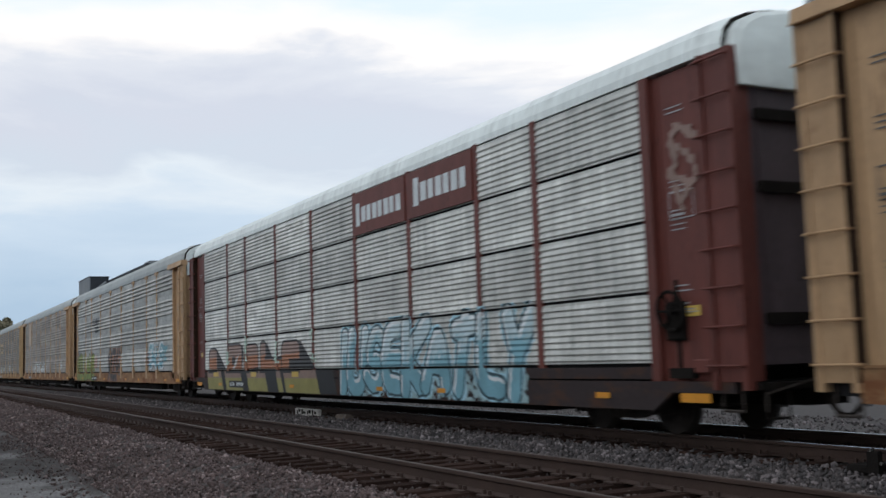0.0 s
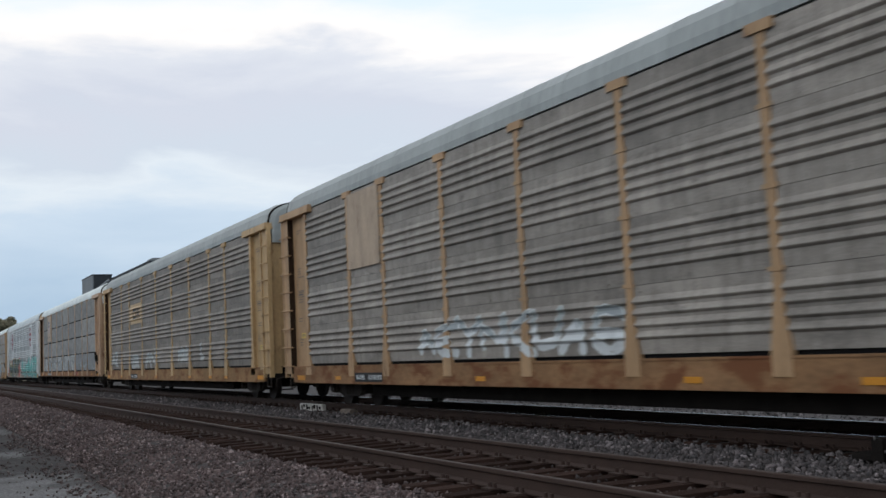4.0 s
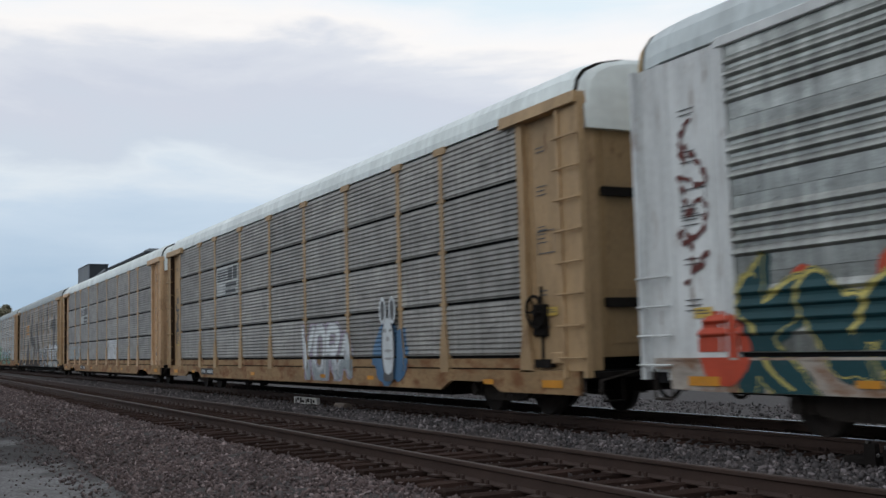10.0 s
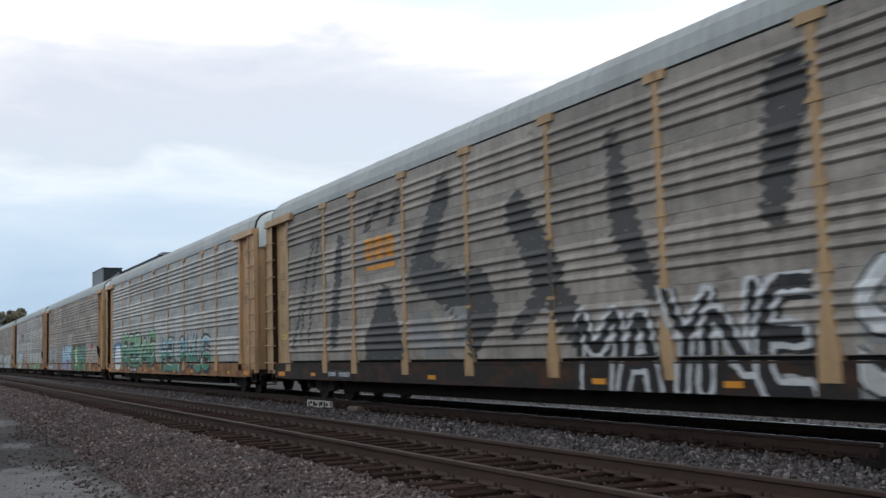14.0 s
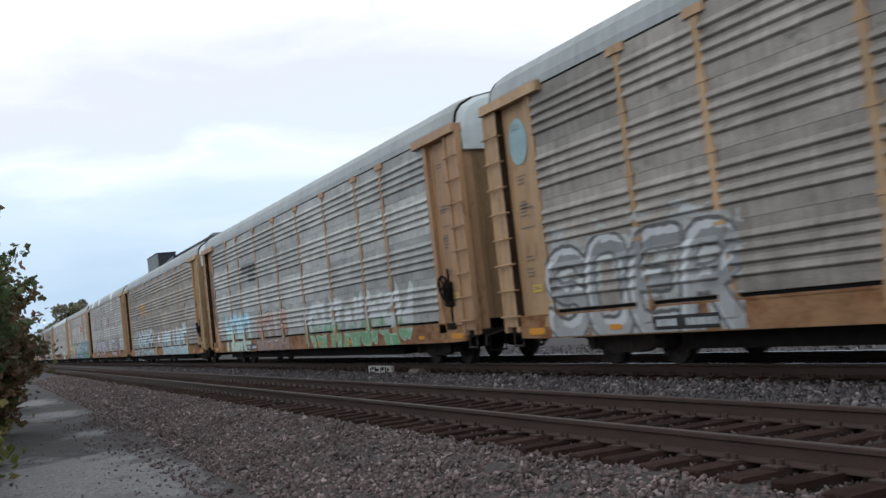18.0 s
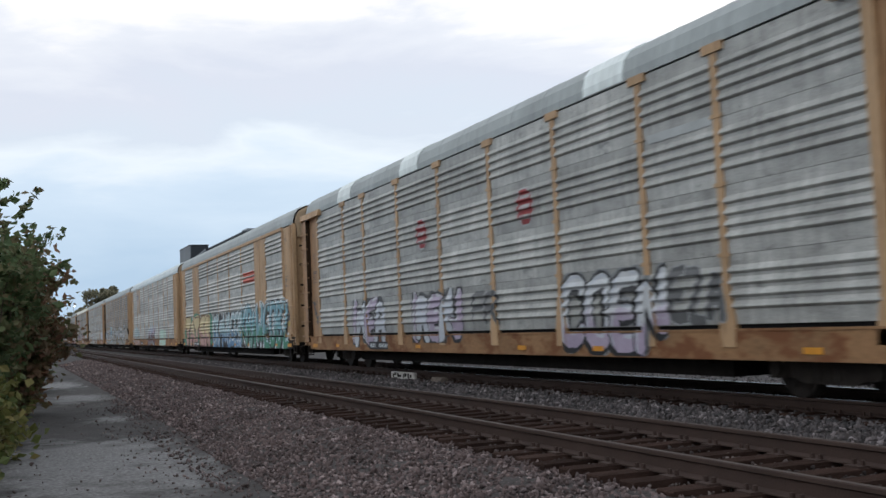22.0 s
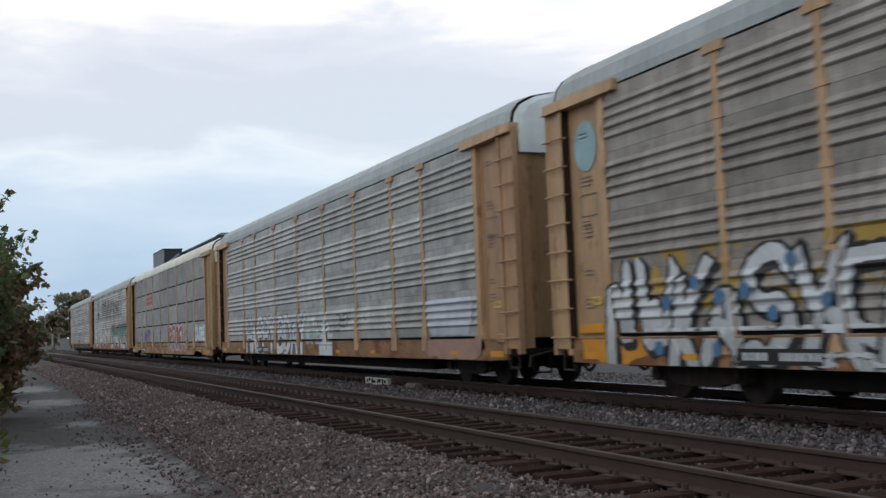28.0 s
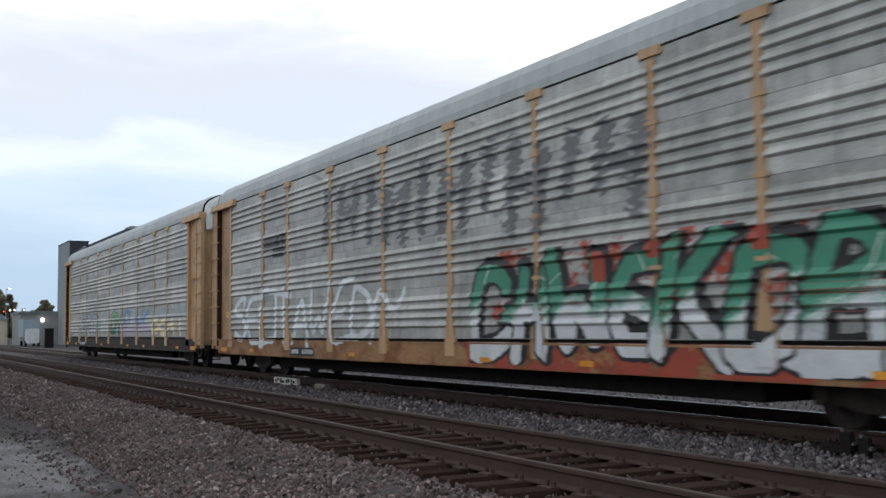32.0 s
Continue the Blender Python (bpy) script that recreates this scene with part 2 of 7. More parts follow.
def blend_ballast():
    """Lets the dirt run into dark stone dust across a ragged line beside the track."""
    t = M_DIRT.node_tree
    n, l = t.nodes, t.links
    base = n["Principled BSDF"].inputs["Base Color"]
    dirt = base.links[0].from_socket
    co = n.new("ShaderNodeTexCoord")
    sep_x = n.new("ShaderNodeSeparateXYZ")
    l.new(co.outputs["Object"], sep_x.inputs[0])
    rag = n.new("ShaderNodeTexNoise")
    rag.inputs["Scale"].default_value, rag.inputs["Detail"].default_value, rag.inputs["Roughness"].default_value = 0.9, 8, 0.7
    l.new(co.outputs["Object"], rag.inputs["Vector"])
    shifted = n.new("ShaderNodeMath")
    shifted.operation = "MULTIPLY_ADD"
    shifted.inputs[1].default_value = 2.4
    l.new(rag.outputs[0], shifted.inputs[0])
    l.new(sep_x.outputs[0], shifted.inputs[2])
    edge = n.new("ShaderNodeMapRange")
    edge.inputs["From Min"].default_value, edge.inputs["From Max"].default_value = 3.45, 3.75
    l.new(shifted.outputs[0], edge.inputs["Value"])
    grain = n.new("ShaderNodeTexNoise")
    grain.inputs["Scale"].default_value, grain.inputs["Detail"].default_value = 24, 4
    l.new(co.outputs["Object"], grain.inputs["Vector"])
    dust = n.new("ShaderNodeValToRGB")
    dust.color_ramp.elements[0].position, dust.color_ramp.elements[0].color = 0.3, (0.02, 0.017, 0.016, 1)
    dust.color_ramp.elements[1].position, dust.color_ramp.elements[1].color = 0.72, (0.07, 0.06, 0.058, 1)
    l.new(grain.outputs[0], dust.inputs[0])
    # trodden pale ash in ragged patches along the path: centre and half length across and along
    wear = n.new("ShaderNodeTexNoise")
    wear.inputs["Scale"].default_value, wear.inputs["Detail"].default_value, wear.inputs["Roughness"].default_value = 1.4, 9, 0.72
    l.new(co.outputs["Object"], wear.inputs["Vector"])
    best = None
    for cx, cy, rx, ry in ((0.9, 15.2, 2.1, 4.4), (1.7, 32.0, 1.2, 2.6), (-0.2, 10.6, 0.9, 1.6), (1.2, 5.0, 1.6, 3.0), (2.0, 23.0, 0.9, 1.0), (1.4, 42.0, 1.2, 4.0), (0.6, -3.0, 2.2, 4.0)):
        sub = n.new("ShaderNodeVectorMath")
        sub.operation = "SUBTRACT"
        sub.inputs[1].default_value = (cx, cy, 0)
        l.new(co.outputs["Object"], sub.inputs[0])
        scl = n.new("ShaderNodeVectorMath")
        scl.operation = "MULTIPLY"
        scl.inputs[1].default_value = (1 / rx, 1 / ry, 0)
        l.new(sub.outputs[0], scl.inputs[0])
        far_ = n.new("ShaderNodeVectorMath")
        far_.operation = "LENGTH"
        l.new(scl.outputs[0], far_.inputs[0])
        if best is None:
            best = far_.outputs["Value"]
        else:
            least = n.new("ShaderNodeMath")
            least.operation = "MINIMUM"
            l.new(best, least.inputs[0])
            l.new(far_.outputs["Value"], least.inputs[1])
            best = least.outputs[0]
    rough_ = n.new("ShaderNodeMath")
    rough_.operation = "MULTIPLY_ADD"
    rough_.inputs[1].default_value = 2.6
    l.new(wear.outputs[0], rough_.inputs[0])
    l.new(best, rough_.inputs[2])
    ash = n.new("ShaderNodeMapRange")
    ash.inputs["From Min"].default_value, ash.inputs["From Max"].default_value = 2.34, 1.78
    l.new(rough_.outputs[0], ash.inputs["Value"])
    pale = n.new("ShaderNodeValToRGB")
    pale.color_ramp.elements[0].position, pale.color_ramp.elements[0].color = 0.3, (0.10, 0.096, 0.097, 1)
    pale.color_ramp.elements[1].position, pale.color_ramp.elements[1].color = 0.7, (0.262, 0.258, 0.257, 1)
    l.new(grain.outputs[0], pale.inputs[0])
    trod = n.new("ShaderNodeMix")
    trod.data_type = "RGBA"
    l.new(ash.outputs[0], trod.inputs["Factor"])
    l.new(dirt, trod.inputs["A"])
    l.new(pale.outputs[0], trod.inputs["B"])
    dirt = trod.outputs["Result"]
    mix = n.new("ShaderNodeMix")
    mix.data_type = "RGBA"
    l.new(edge.outputs[0], mix.inputs["Factor"])
    l.new(dirt, mix.inputs["A"])
    l.new(dust.outputs[0], mix.inputs["B"])
    l.new(mix.outputs["Result"], base)


blend_ballast()


def ground_z(x, y):
    """The lie of the land across the line: dirt path, ballast shoulder, two track beds, far shoulder."""
    pts = [(-60, PATH_Z - 0.3), (-4, PATH_Z), (2.1, PATH_Z), (2.7, -0.47), (4.2, -0.25), (4.65, -0.236), (7.3, -0.232), (8.0, -0.25), (8.9, -0.21), (11.8, -0.20), (12.4, -0.26), (14.5, -0.75), (80, -0.9)]
    z = np.interp(x, [p[0] for p in pts], [p[1] for p in pts])
    return z


def build_ground():
    xs = np.concatenate([[-3000, -400, -100, -60, -30, -15, -8], np.arange(-5, 14.6, 0.16), [16, 20, 30, 60, 100, 400, 3000]])
    ys = np.concatenate([[-3000, -1000, -400, -150, -60, -20, -6], np.arange(-2, 60, 0.22), np.arange(60, 200, 2.5), [220, 260, 320, 400, 520, 700, 1000, 1800, 3200]])
    verts, faces = [], []
    for y in ys:
        for x in xs:
            z = float(ground_z(x, y))
            if -8 < x < 14.6 and -6 < y < 200:
                amp = 0.035 if 2.2 < x < 13 else 0.02
                z += amp * noise.noise((x * 2.3, y * 2.3, 1.0)) + amp * 0.8 * noise.noise((x * 6.1, y * 6.1, 4.0))
                if x < 2.3:
                    z += 0.05 * noise.noise((x * 0.7, y * 0.5, 9.0))
            verts.append((x, y, z))
    nx = len(xs)
    for j in range(len(ys) - 1):
        for i in range(nx - 1):
            a = j * nx + i
            faces.append((a, a + 1, a + nx + 1, a + nx))
    ob = sheet("ground", verts, faces, M_DIRT)
    tagged(ob, "pale packed dirt and grey ballast along the railway line", "ground", kind="structure")
    return ob


build_ground()

RAIL = [(-0.076, -0.172), (0.076, -0.172), (0.076, -0.16), (0.012, -0.14), (0.009, -0.05), (0.036, -0.036), (0.036, -0.006), (0.030, 0.0), (-0.030, 0.0), (-0.036, -0.006), (-0.036, -0.036), (-0.009, -0.05), (-0.012, -0.14), (-0.076, -0.16)]


def build_track(name, centre, label, used):
    tr = tagged(new(name), label, "railway track", "railway tracks", "structure")
    for s in (-1, 1):
        x = centre + s * GAUGE
        r = part("rail", MB().prism([(x + a, b) for a, b in RAIL], Y_BACK, Y_FRONT), M_RAIL, tr)
        part("rail_top", MB().box(x - 0.026, x + 0.026, Y_BACK, Y_FRONT, -0.001, 0.0025), M_RAILTOP if used else M_RAILDULL, r, "worn running surface")
    return tr


TRACK_NEAR = build_track("near_track", NEAR, "empty railway track with rusty rails on timber ties", False)
TRACK_FAR = build_track("far_track", FAR, "railway track under the train, rusty rails", True)

# ---- the train ----
def car_y(k, t):
    """Where the middle of car k lies along the line at t seconds: the train gathers speed a little."""
    return -5.454 + 27.852 * k - 16.197 * t - 0.01723 * t * t + 0.0000577 * t ** 3 + (0.5 if k == 0 else 0.28 if k == 1 else 0.0) - 0.12 * math.exp(-((t - 1.8) / 1.2) ** 2)


HALF_W = 1.55
POSTS = (-11.57, -8.79, -6.90, -4.14, -1.38, 1.38, 4.14, 6.90, 8.79, 11.57)
EAVE, WALL_B, SILL_T, SILL_B = 4.80, 1.00, 0.76, 0.38
END = 13.30


def rib_profile(h, kind):
    """Offsets outward (metres) against height for one panel of height h: a = ribs over a plain band, b = four ribs above a wide plain band, c = fine ribs all over."""
    pts = []
    if kind == "a":
        z, n, pitch, d = 0.02 * h, 10, 0.97 * h / 10, 0.017
    elif kind == "b":
        z, n, pitch, d = 0.195, 4, 0.157, 0.046
    else:
        z, n, pitch, d = 0.03 * h, 9, 0.94 * h / 9, 0.02
    pts.append((0.0, 0.0))
    for i in range(n):
        a = z + i * pitch
        rise, back = (0.17, 0.74) if kind == "b" else (0.19, 0.86)
        pts += [(a, 0.0), (a + rise * pitch, 0.88 * d), (a + (rise + 0.08) * pitch, d), (a + (rise + 0.16) * pitch, 0.90 * d), (a + back * pitch, 0.0)]
    pts.append((h, 0.0))
    return pts


QUARTERS = [(WALL_B + 0.95 * i, WALL_B + 0.95 * (i + 1)) for i in range(4)]
# foot and head of each row of panels
SLATS = QUARTERS[:3] + [(QUARTERS[3][0], EAVE + 0.03)]
ROWS = {"a": SLATS, "b": [(WALL_B, 1.935), (1.935, 2.865), (2.865, 3.795), (3.795, 4.79)], "c": SLATS}
SEAM = {"a": 0.055, "b": 0.006, "c": 0.045}
MESHES = {}


def panel_mesh(kind, w, height):
    key = ("panel", kind, round(w, 3), round(height, 3))
    if key not in MESHES:
        h = height - SEAM[kind]
        prof = rib_profile(h, kind)
        mb = MB()
        outline = [(-HALF_W - d, z) for z, d in prof] + [(-HALF_W + 0.02, h), (-HALF_W + 0.02, 0.0)]
        mb.prism(outline, -w / 2, w / 2)
        # bolt heads along the plain band
        if kind == "b":
            n = max(3, round(w / 0.30))
            for i in range(n):
                u, v = (i + 0.5) / n - 0.5, 0.045 if i % 2 else h - 0.09
                mb.tube((-HALF_W + 0.005, u * w, v), (-HALF_W - 0.009, u * w, v), 0.022, 6, 0.016)
        MESHES[key] = mb.mesh("panel")
    return MESHES[key]


def surf_x(kind, y, z):
    """How far out the car's side is at (y, z)."""
    if z < WALL_B - 0.055:
        return -HALF_W - 0.031
    if z < WALL_B:
        return -HALF_W
    for p in POSTS:
        if abs(y - p) < 0.10 + (0.1 if z < 1.35 else 0):
            return -HALF_W - 0.048
    for z0, z1 in ROWS[kind]:
        if z < z1:
            break
    prof = rib_profile(z1 - z0 - SEAM[kind], kind)
    return -HALF_W - float(np.interp(z - z0, [a for a, _ in prof], [b for _, b in prof]))


FLAT = {"a": 0.94, "b": 1.0, "c": 0.84}
ROOF = [(1.56, EAVE + 0.015), (1.56, EAVE + 0.15), (1.51, EAVE + 0.36), (1.38, EAVE + 0.52), (1.12, EAVE + 0.65), (0.70, EAVE + 0.74), (0.0, EAVE + 0.78)]


def once(key, build):
    if key not in MESHES:
        MESHES[key] = build().mesh(key if isinstance(key, str) else key[0])
    return MESHES[key]


def arch(kind, grow=1.0, lift=0.0):
    """The closed outline of the roof in x, z."""
    half = [(x * grow, EAVE + (z - EAVE) * FLAT[kind] + lift) for x, z in ROOF]
    return half + [(-x, z) for x, z in reversed(half[:-1])]


def roof_mb(kind):
    """One skin from end to end; the last sheets draw in a little."""
    rings = [(0.20, 0.965, -0.035), (0.34, 0.985, -0.015), (0.62, 1.0, 0.0)]
    rings = [(-END + y, g, l) for y, g, l in rings] + [(END - y, g, l) for y, g, l in reversed(rings)]
    vs, fs = [], []
    n = len(arch(kind))
    for j, (y, grow, lift) in enumerate(rings):
        vs += [(x, y, z) for x, z in arch(kind, grow, lift)]
        if j:
            fs += [((j - 1) * n + i, (j - 1) * n + (i + 1) % n, j * n + (i + 1) % n, j * n + i) for i in range(n)]
    return MB().add(vs, fs + [tuple(range(n - 1, -1, -1)), tuple(range(len(vs) - n, len(vs)))])


def roof_seam_mb(kind):
    grow, lift = (1.0015, 0.005) if kind == "b" else (1.0005, 0.002)
    return MB().prism(arch(kind, grow, lift), -0.03, 0.03)


def roof_lip_mb(kind):
    """The dark folded lip where the roof meets its end cap."""
    return MB().prism(arch(kind, 0.972, -0.022), -END + 0.18, -END + 0.205)


def post_mb(flared):
    mb = MB()
    w, x = 0.075, -HALF_W
    if flared:
        # a flared foot over the sill, a flat shaft between the ribs and a wide head under the roof
        mb.slab([(-0.16, SILL_T - 0.06), (0.16, SILL_T - 0.06), (0.16, SILL_T + 0.25), (w, 1.55), (-w, 1.55), (-0.16, SILL_T + 0.25)], x - 0.045, x + 0.03)
        mb.slab([(-w, 1.55), (w, 1.55), (w, EAVE - 0.12), (-w, EAVE - 0.12)], x - 0.022, x + 0.03)
        for z in (1.93, 2.88, 3.82):
            mb.slab([(-0.12, z - 0.028), (0.12, z - 0.028), (0.12, z + 0.028), (-0.12, z + 0.028)], x - 0.034, x - 0.018)
        mb.slab([(-0.22, EAVE - 0.11), (0.22, EAVE - 0.11), (0.22, EAVE + 0.02), (-0.22, EAVE + 0.02)], x - 0.045, x + 0.03)
    else:
        mb.slab([(-w, WALL_B - 0.1), (w, WALL_B - 0.1), (w, EAVE + 0.03), (-w, EAVE + 0.03)], x - 0.024, x + 0.03)
    return mb


# the sill under the wall: how low it hangs, and where it is cut away over the trucks
SILLS = {
    "step": (SILL_B, [(13.05, 0.62), (11.9, 0.62), (11.5, SILL_B)]),
    "arch": (0.39, [(13.05, 0.40), (10.77, 0.40), (10.38, 0.56), (9.02, 0.56), (8.6, 0.39)]),
    "band": (0.53, [(13.05, 0.80), (12.76, 0.80), (12.72, 0.55), (12.0, 0.53)]),
    "slim": (0.66, [(13.05, 0.67), (12.0, 0.66)]),
}
SILL_OF = {1: "step", 7: "arch", 8: "arch", 19: "arch", 5: "slim"}


def sill_of(k):
    return SILL_OF.get(k, "band")


def sill_mb(style):
    mb = MB()
    low = SILLS[style][1]
    top = SILL_T if style in ("step", "arch") else WALL_B - 0.058
    for s in (-1, 1):
        x = s * HALF_W
        mb.slab([(-13.05, top), (13.05, top), *low, *[(-y, z) for y, z in reversed(low)]], x - 0.03, x + 0.03)
    if top > SILL_T:
        # a rolled lip along the top edge
        mb.slab([(-12.9, top - 0.03), (-12.9, top), (12.9, top), (12.9, top - 0.03)], -HALF_W - 0.042, -HALF_W - 0.03)
    return mb


def plain_mb(w):
    mb = MB().box(-HALF_W - 0.03, -HALF_W + 0.02, -w / 2, w / 2, WALL_B, EAVE)
    mb.box(-HALF_W - 0.045, -HALF_W - 0.03, -0.02, 0.02, WALL_B + 0.02, EAVE - 0.02)
    return mb


def deck_edge_mb():
    return MB().box(-HALF_W - 0.026, -HALF_W + 0.04, -11.6, 11.6, SILL_T + 0.028, WALL_B - 0.055)


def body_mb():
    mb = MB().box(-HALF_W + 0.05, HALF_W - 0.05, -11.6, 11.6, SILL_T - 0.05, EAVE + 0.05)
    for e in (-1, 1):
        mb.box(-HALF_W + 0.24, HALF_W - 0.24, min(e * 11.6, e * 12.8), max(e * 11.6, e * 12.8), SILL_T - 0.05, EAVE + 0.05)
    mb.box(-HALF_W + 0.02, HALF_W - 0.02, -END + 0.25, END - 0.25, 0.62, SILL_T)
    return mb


def far_side_mb(kind):
    """The whole wall of the side that faces away from the path."""
    mb = MB()
    for z0, z1 in ROWS[kind]:
        prof = rib_profile(z1 - z0 - SEAM[kind], kind)
        mb.prism([(HALF_W - 0.02, z0), *[(HALF_W + d, z0 + z) for z, d in prof], (HALF_W - 0.02, z1 - SEAM[kind])], -11.57, 11.57)
    for p in POSTS:
        mb.box(HALF_W - 0.03, HALF_W + 0.06, p - 0.085, p + 0.085, WALL_B - 0.1, EAVE + 0.03)
    return mb


RECESS = 0.07


def end_side_mb(s, deep):
    """The flat steel panel beside the end doors, set back behind post and ladder, built for the end at -y; s: the side."""
    a, b = sorted((s * (HALF_W + 0.005 - deep), s * (HALF_W - 0.05 - deep)))
    return MB().box(a, b, -12.72, -11.66, SILL_T, EAVE - 0.02)


def fold_mb():
    """A fold that stiffens the end panel."""
    return MB().box(-0.012, 0.0, -0.012, 0.012, SILL_T + 0.1, EAVE - 0.1)


def end_post_mb(s, flared):
    """The post between wall and end panel; on the flared cars its foot swings out over the sill."""
    a, b = sorted((s * (HALF_W + 0.03), s * (HALF_W - 0.2)))
    if not flared:
        return MB().box(a, b, -11.68, -11.50, SILL_T, EAVE)
    low = SILL_T - 0.03
    return MB().slab([(-11.82, low), (-11.40, low), (-11.42, low + 0.2), (-11.50, 1.35), (-11.50, EAVE), (-11.68, EAVE), (-11.68, 1.30), (-11.74, low + 0.24)], a, b)


def recess_edge_mb(y):
    """The dark brown inner edge of the recess that faces the train's head."""
    return MB().box(-HALF_W - 0.082, -HALF_W + 0.165, y - 0.006, y, SILL_T, EAVE - 0.02)


def hood_mb(s):
    x = s * HALF_W
    return MB().prism([(x - 0.12, EAVE - 0.10), (x + 0.12, EAVE - 0.10), (x + 0.10, EAVE + 0.08), (x - 0.10, EAVE + 0.08)], -END + 0.02, -11.1)


def inner_stile_mb(s, proud):
    a, b = sorted((s * (HALF_W + proud), s * (HALF_W - 0.2)))
    return MB().box(a, b, -12.80, -12.72, SILL_T - 0.1, EAVE)


def corner_mb(s):
    x = s * HALF_W
    return MB().box(x - 0.06, x + 0.06, -END, -END + 0.09, SILL_T - 0.1, EAVE).box(min(x, x - s * 0.3), max(x, x - s * 0.3), -END + 0.09, -END + 0.13, SILL_T, EAVE)


def rung_mb(out):
    """A ladder rung that stands out from the side by two short legs."""
    mb = MB().tube((-HALF_W - out, -12.68, 0), (-HALF_W - out, -END + 0.02, 0), 0.016, 6)
    for y in (-12.74, -END + 0.03):
        mb.tube((-HALF_W - out, y, 0), (-HALF_W - 0.02, y, 0), 0.016, 6)
    return mb


def end_door_mb(s):
    """One leaf of the folded end doors."""
    return MB().box(min(s * 0.015, s * 1.44), max(s * 0.015, s * 1.44), -13.20, -13.08, 0.95, EAVE - 0.42)


def door_rib_mb():
    return MB().box(-0.02, 0.02, -13.22, -13.20, 1.0, EAVE - 0.46)


def door_hatch_mb():
    return MB().box(-0.3, 0.3, -13.212, -13.20, 1.15, 1.95)


def ladder_back_mb(s, proud):
    a, b = sorted((s * (HALF_W + proud - 0.035), s * (HALF_W + proud - 0.11)))
    return MB().box(a, b, -13.21, -12.80, SILL_T, EAVE)


def roof_patch_mb():
    return MB().prism(arch("b", 1.006, 0.016), -0.62, 0.62)


def end_cap_mb(kind):
    """The pale cap over the end doors: an upright apron under the end of the roof, drawn in at its edge."""
    top = [(x, z) for x, z in arch(kind, 0.945, -0.06) if z > EAVE]
    low = [(-1.44, EAVE - 0.46), (1.44, EAVE - 0.46)]
    mb = MB().prism(low + top, -END + 0.05, -END + 0.19)
    inner = [(x * 0.93, EAVE + (z - EAVE) * 0.90) for x, z in top]
    n = len(low + inner)
    mb.add([(x, -END + 0.05, z) for x, z in low + top] + [(x * 0.99, -END + 0.01, z) for x, z in low + inner], [(i, (i + 1) % n, n + (i + 1) % n, n + i) for i in range(n)] + [tuple(range(n, 2 * n))])
    return mb


def latch_mb():
    return MB().box(-1.2, 1.2, -13.28, -13.225, -0.07, 0.07, 0.02)


def platform_mb():
    mb = MB().box(-1.45, 1.45, -END - 0.05, -END + 0.35, 0.66, 0.74)
    mb.box(-0.25, 0.25, -END - 0.30, -END + 0.5, 0.62, 0.95)
    mb.tube((-1.35, -END - 0.02, 0.64), (-1.35, -END - 0.02, 0.30), 0.018, 6).tube((-1.0, -END - 0.02, 0.64), (-1.0, -END - 0.02, 0.30), 0.018, 6)
    mb.tube((-1.35, -END - 0.02, 0.32), (-1.0, -END - 0.02, 0.32), 0.018, 6)
    return mb


def step_mb():
    """A bent step iron under the ladder."""
    x, a, b = -HALF_W + 0.02, -12.78, -13.12
    return MB().tube((x, a, 0.80), (x, a, 0.40), 0.018, 6).tube((x, b, 0.80), (x, b, 0.40), 0.018, 6).tube((x, a, 0.41), (x, b, 0.41), 0.02, 6)


def lever_mb():
    """The rod that lifts the coupler's lock, out to the car's side."""
    y = -END - 0.16
    return MB().tube((-1.48, y, 0.62), (-0.55, y, 0.80), 0.016, 6).tube((-0.55, y, 0.80), (-0.1, y - 0.25, 0.98), 0.016, 6).tube((-1.48, y, 0.64), (-1.52, y - 0.02, 0.42), 0.018, 6)


def hose_mb():
    """A rubber air hose that sags under the coupler."""
    return MB().sweep([(-0.34 - 0.00625 * i, -END + 0.05 - 0.0775 * i, 0.66 - 0.34 * math.sin(math.pi * (0.08 + 0.09375 * i))) for i in range(9)], 0.03)


def coupler_mb():
    mb = MB().box(-0.12, 0.12, -END - 0.55, -END + 0.1, 0.72, 0.96, 0.03)
    mb.box(-0.20, 0.20, -END - 0.68, -END - 0.45, 0.68, 1.0, 0.05)
    mb.tube((-0.3, -END - 0.2, 0.75), (-0.35, -END - 0.62, 0.45), 0.03, 6)
    return mb


def underframe_mb():
    mb = MB().box(-0.35, 0.35, -END + 0.3, END - 0.3, 0.42, 0.70)
    # added solid slab, drawn near black for the shade under the deck
    mb.box(-1.25, 1.25, -8.4, 8.4, 0.27, 0.62)
    for y in np.arange(-8, 8.1, 2.0):
        mb.box(-1.4, 1.4, y - 0.08, y + 0.08, 0.46, 0.62)
    mb.tube((-0.9, -1.6, 0.45), (-0.9, 1.0, 0.45), 0.16, 10)
    mb.box(-1.2, -0.7, 1.8, 2.6, 0.34, 0.62)
    return mb


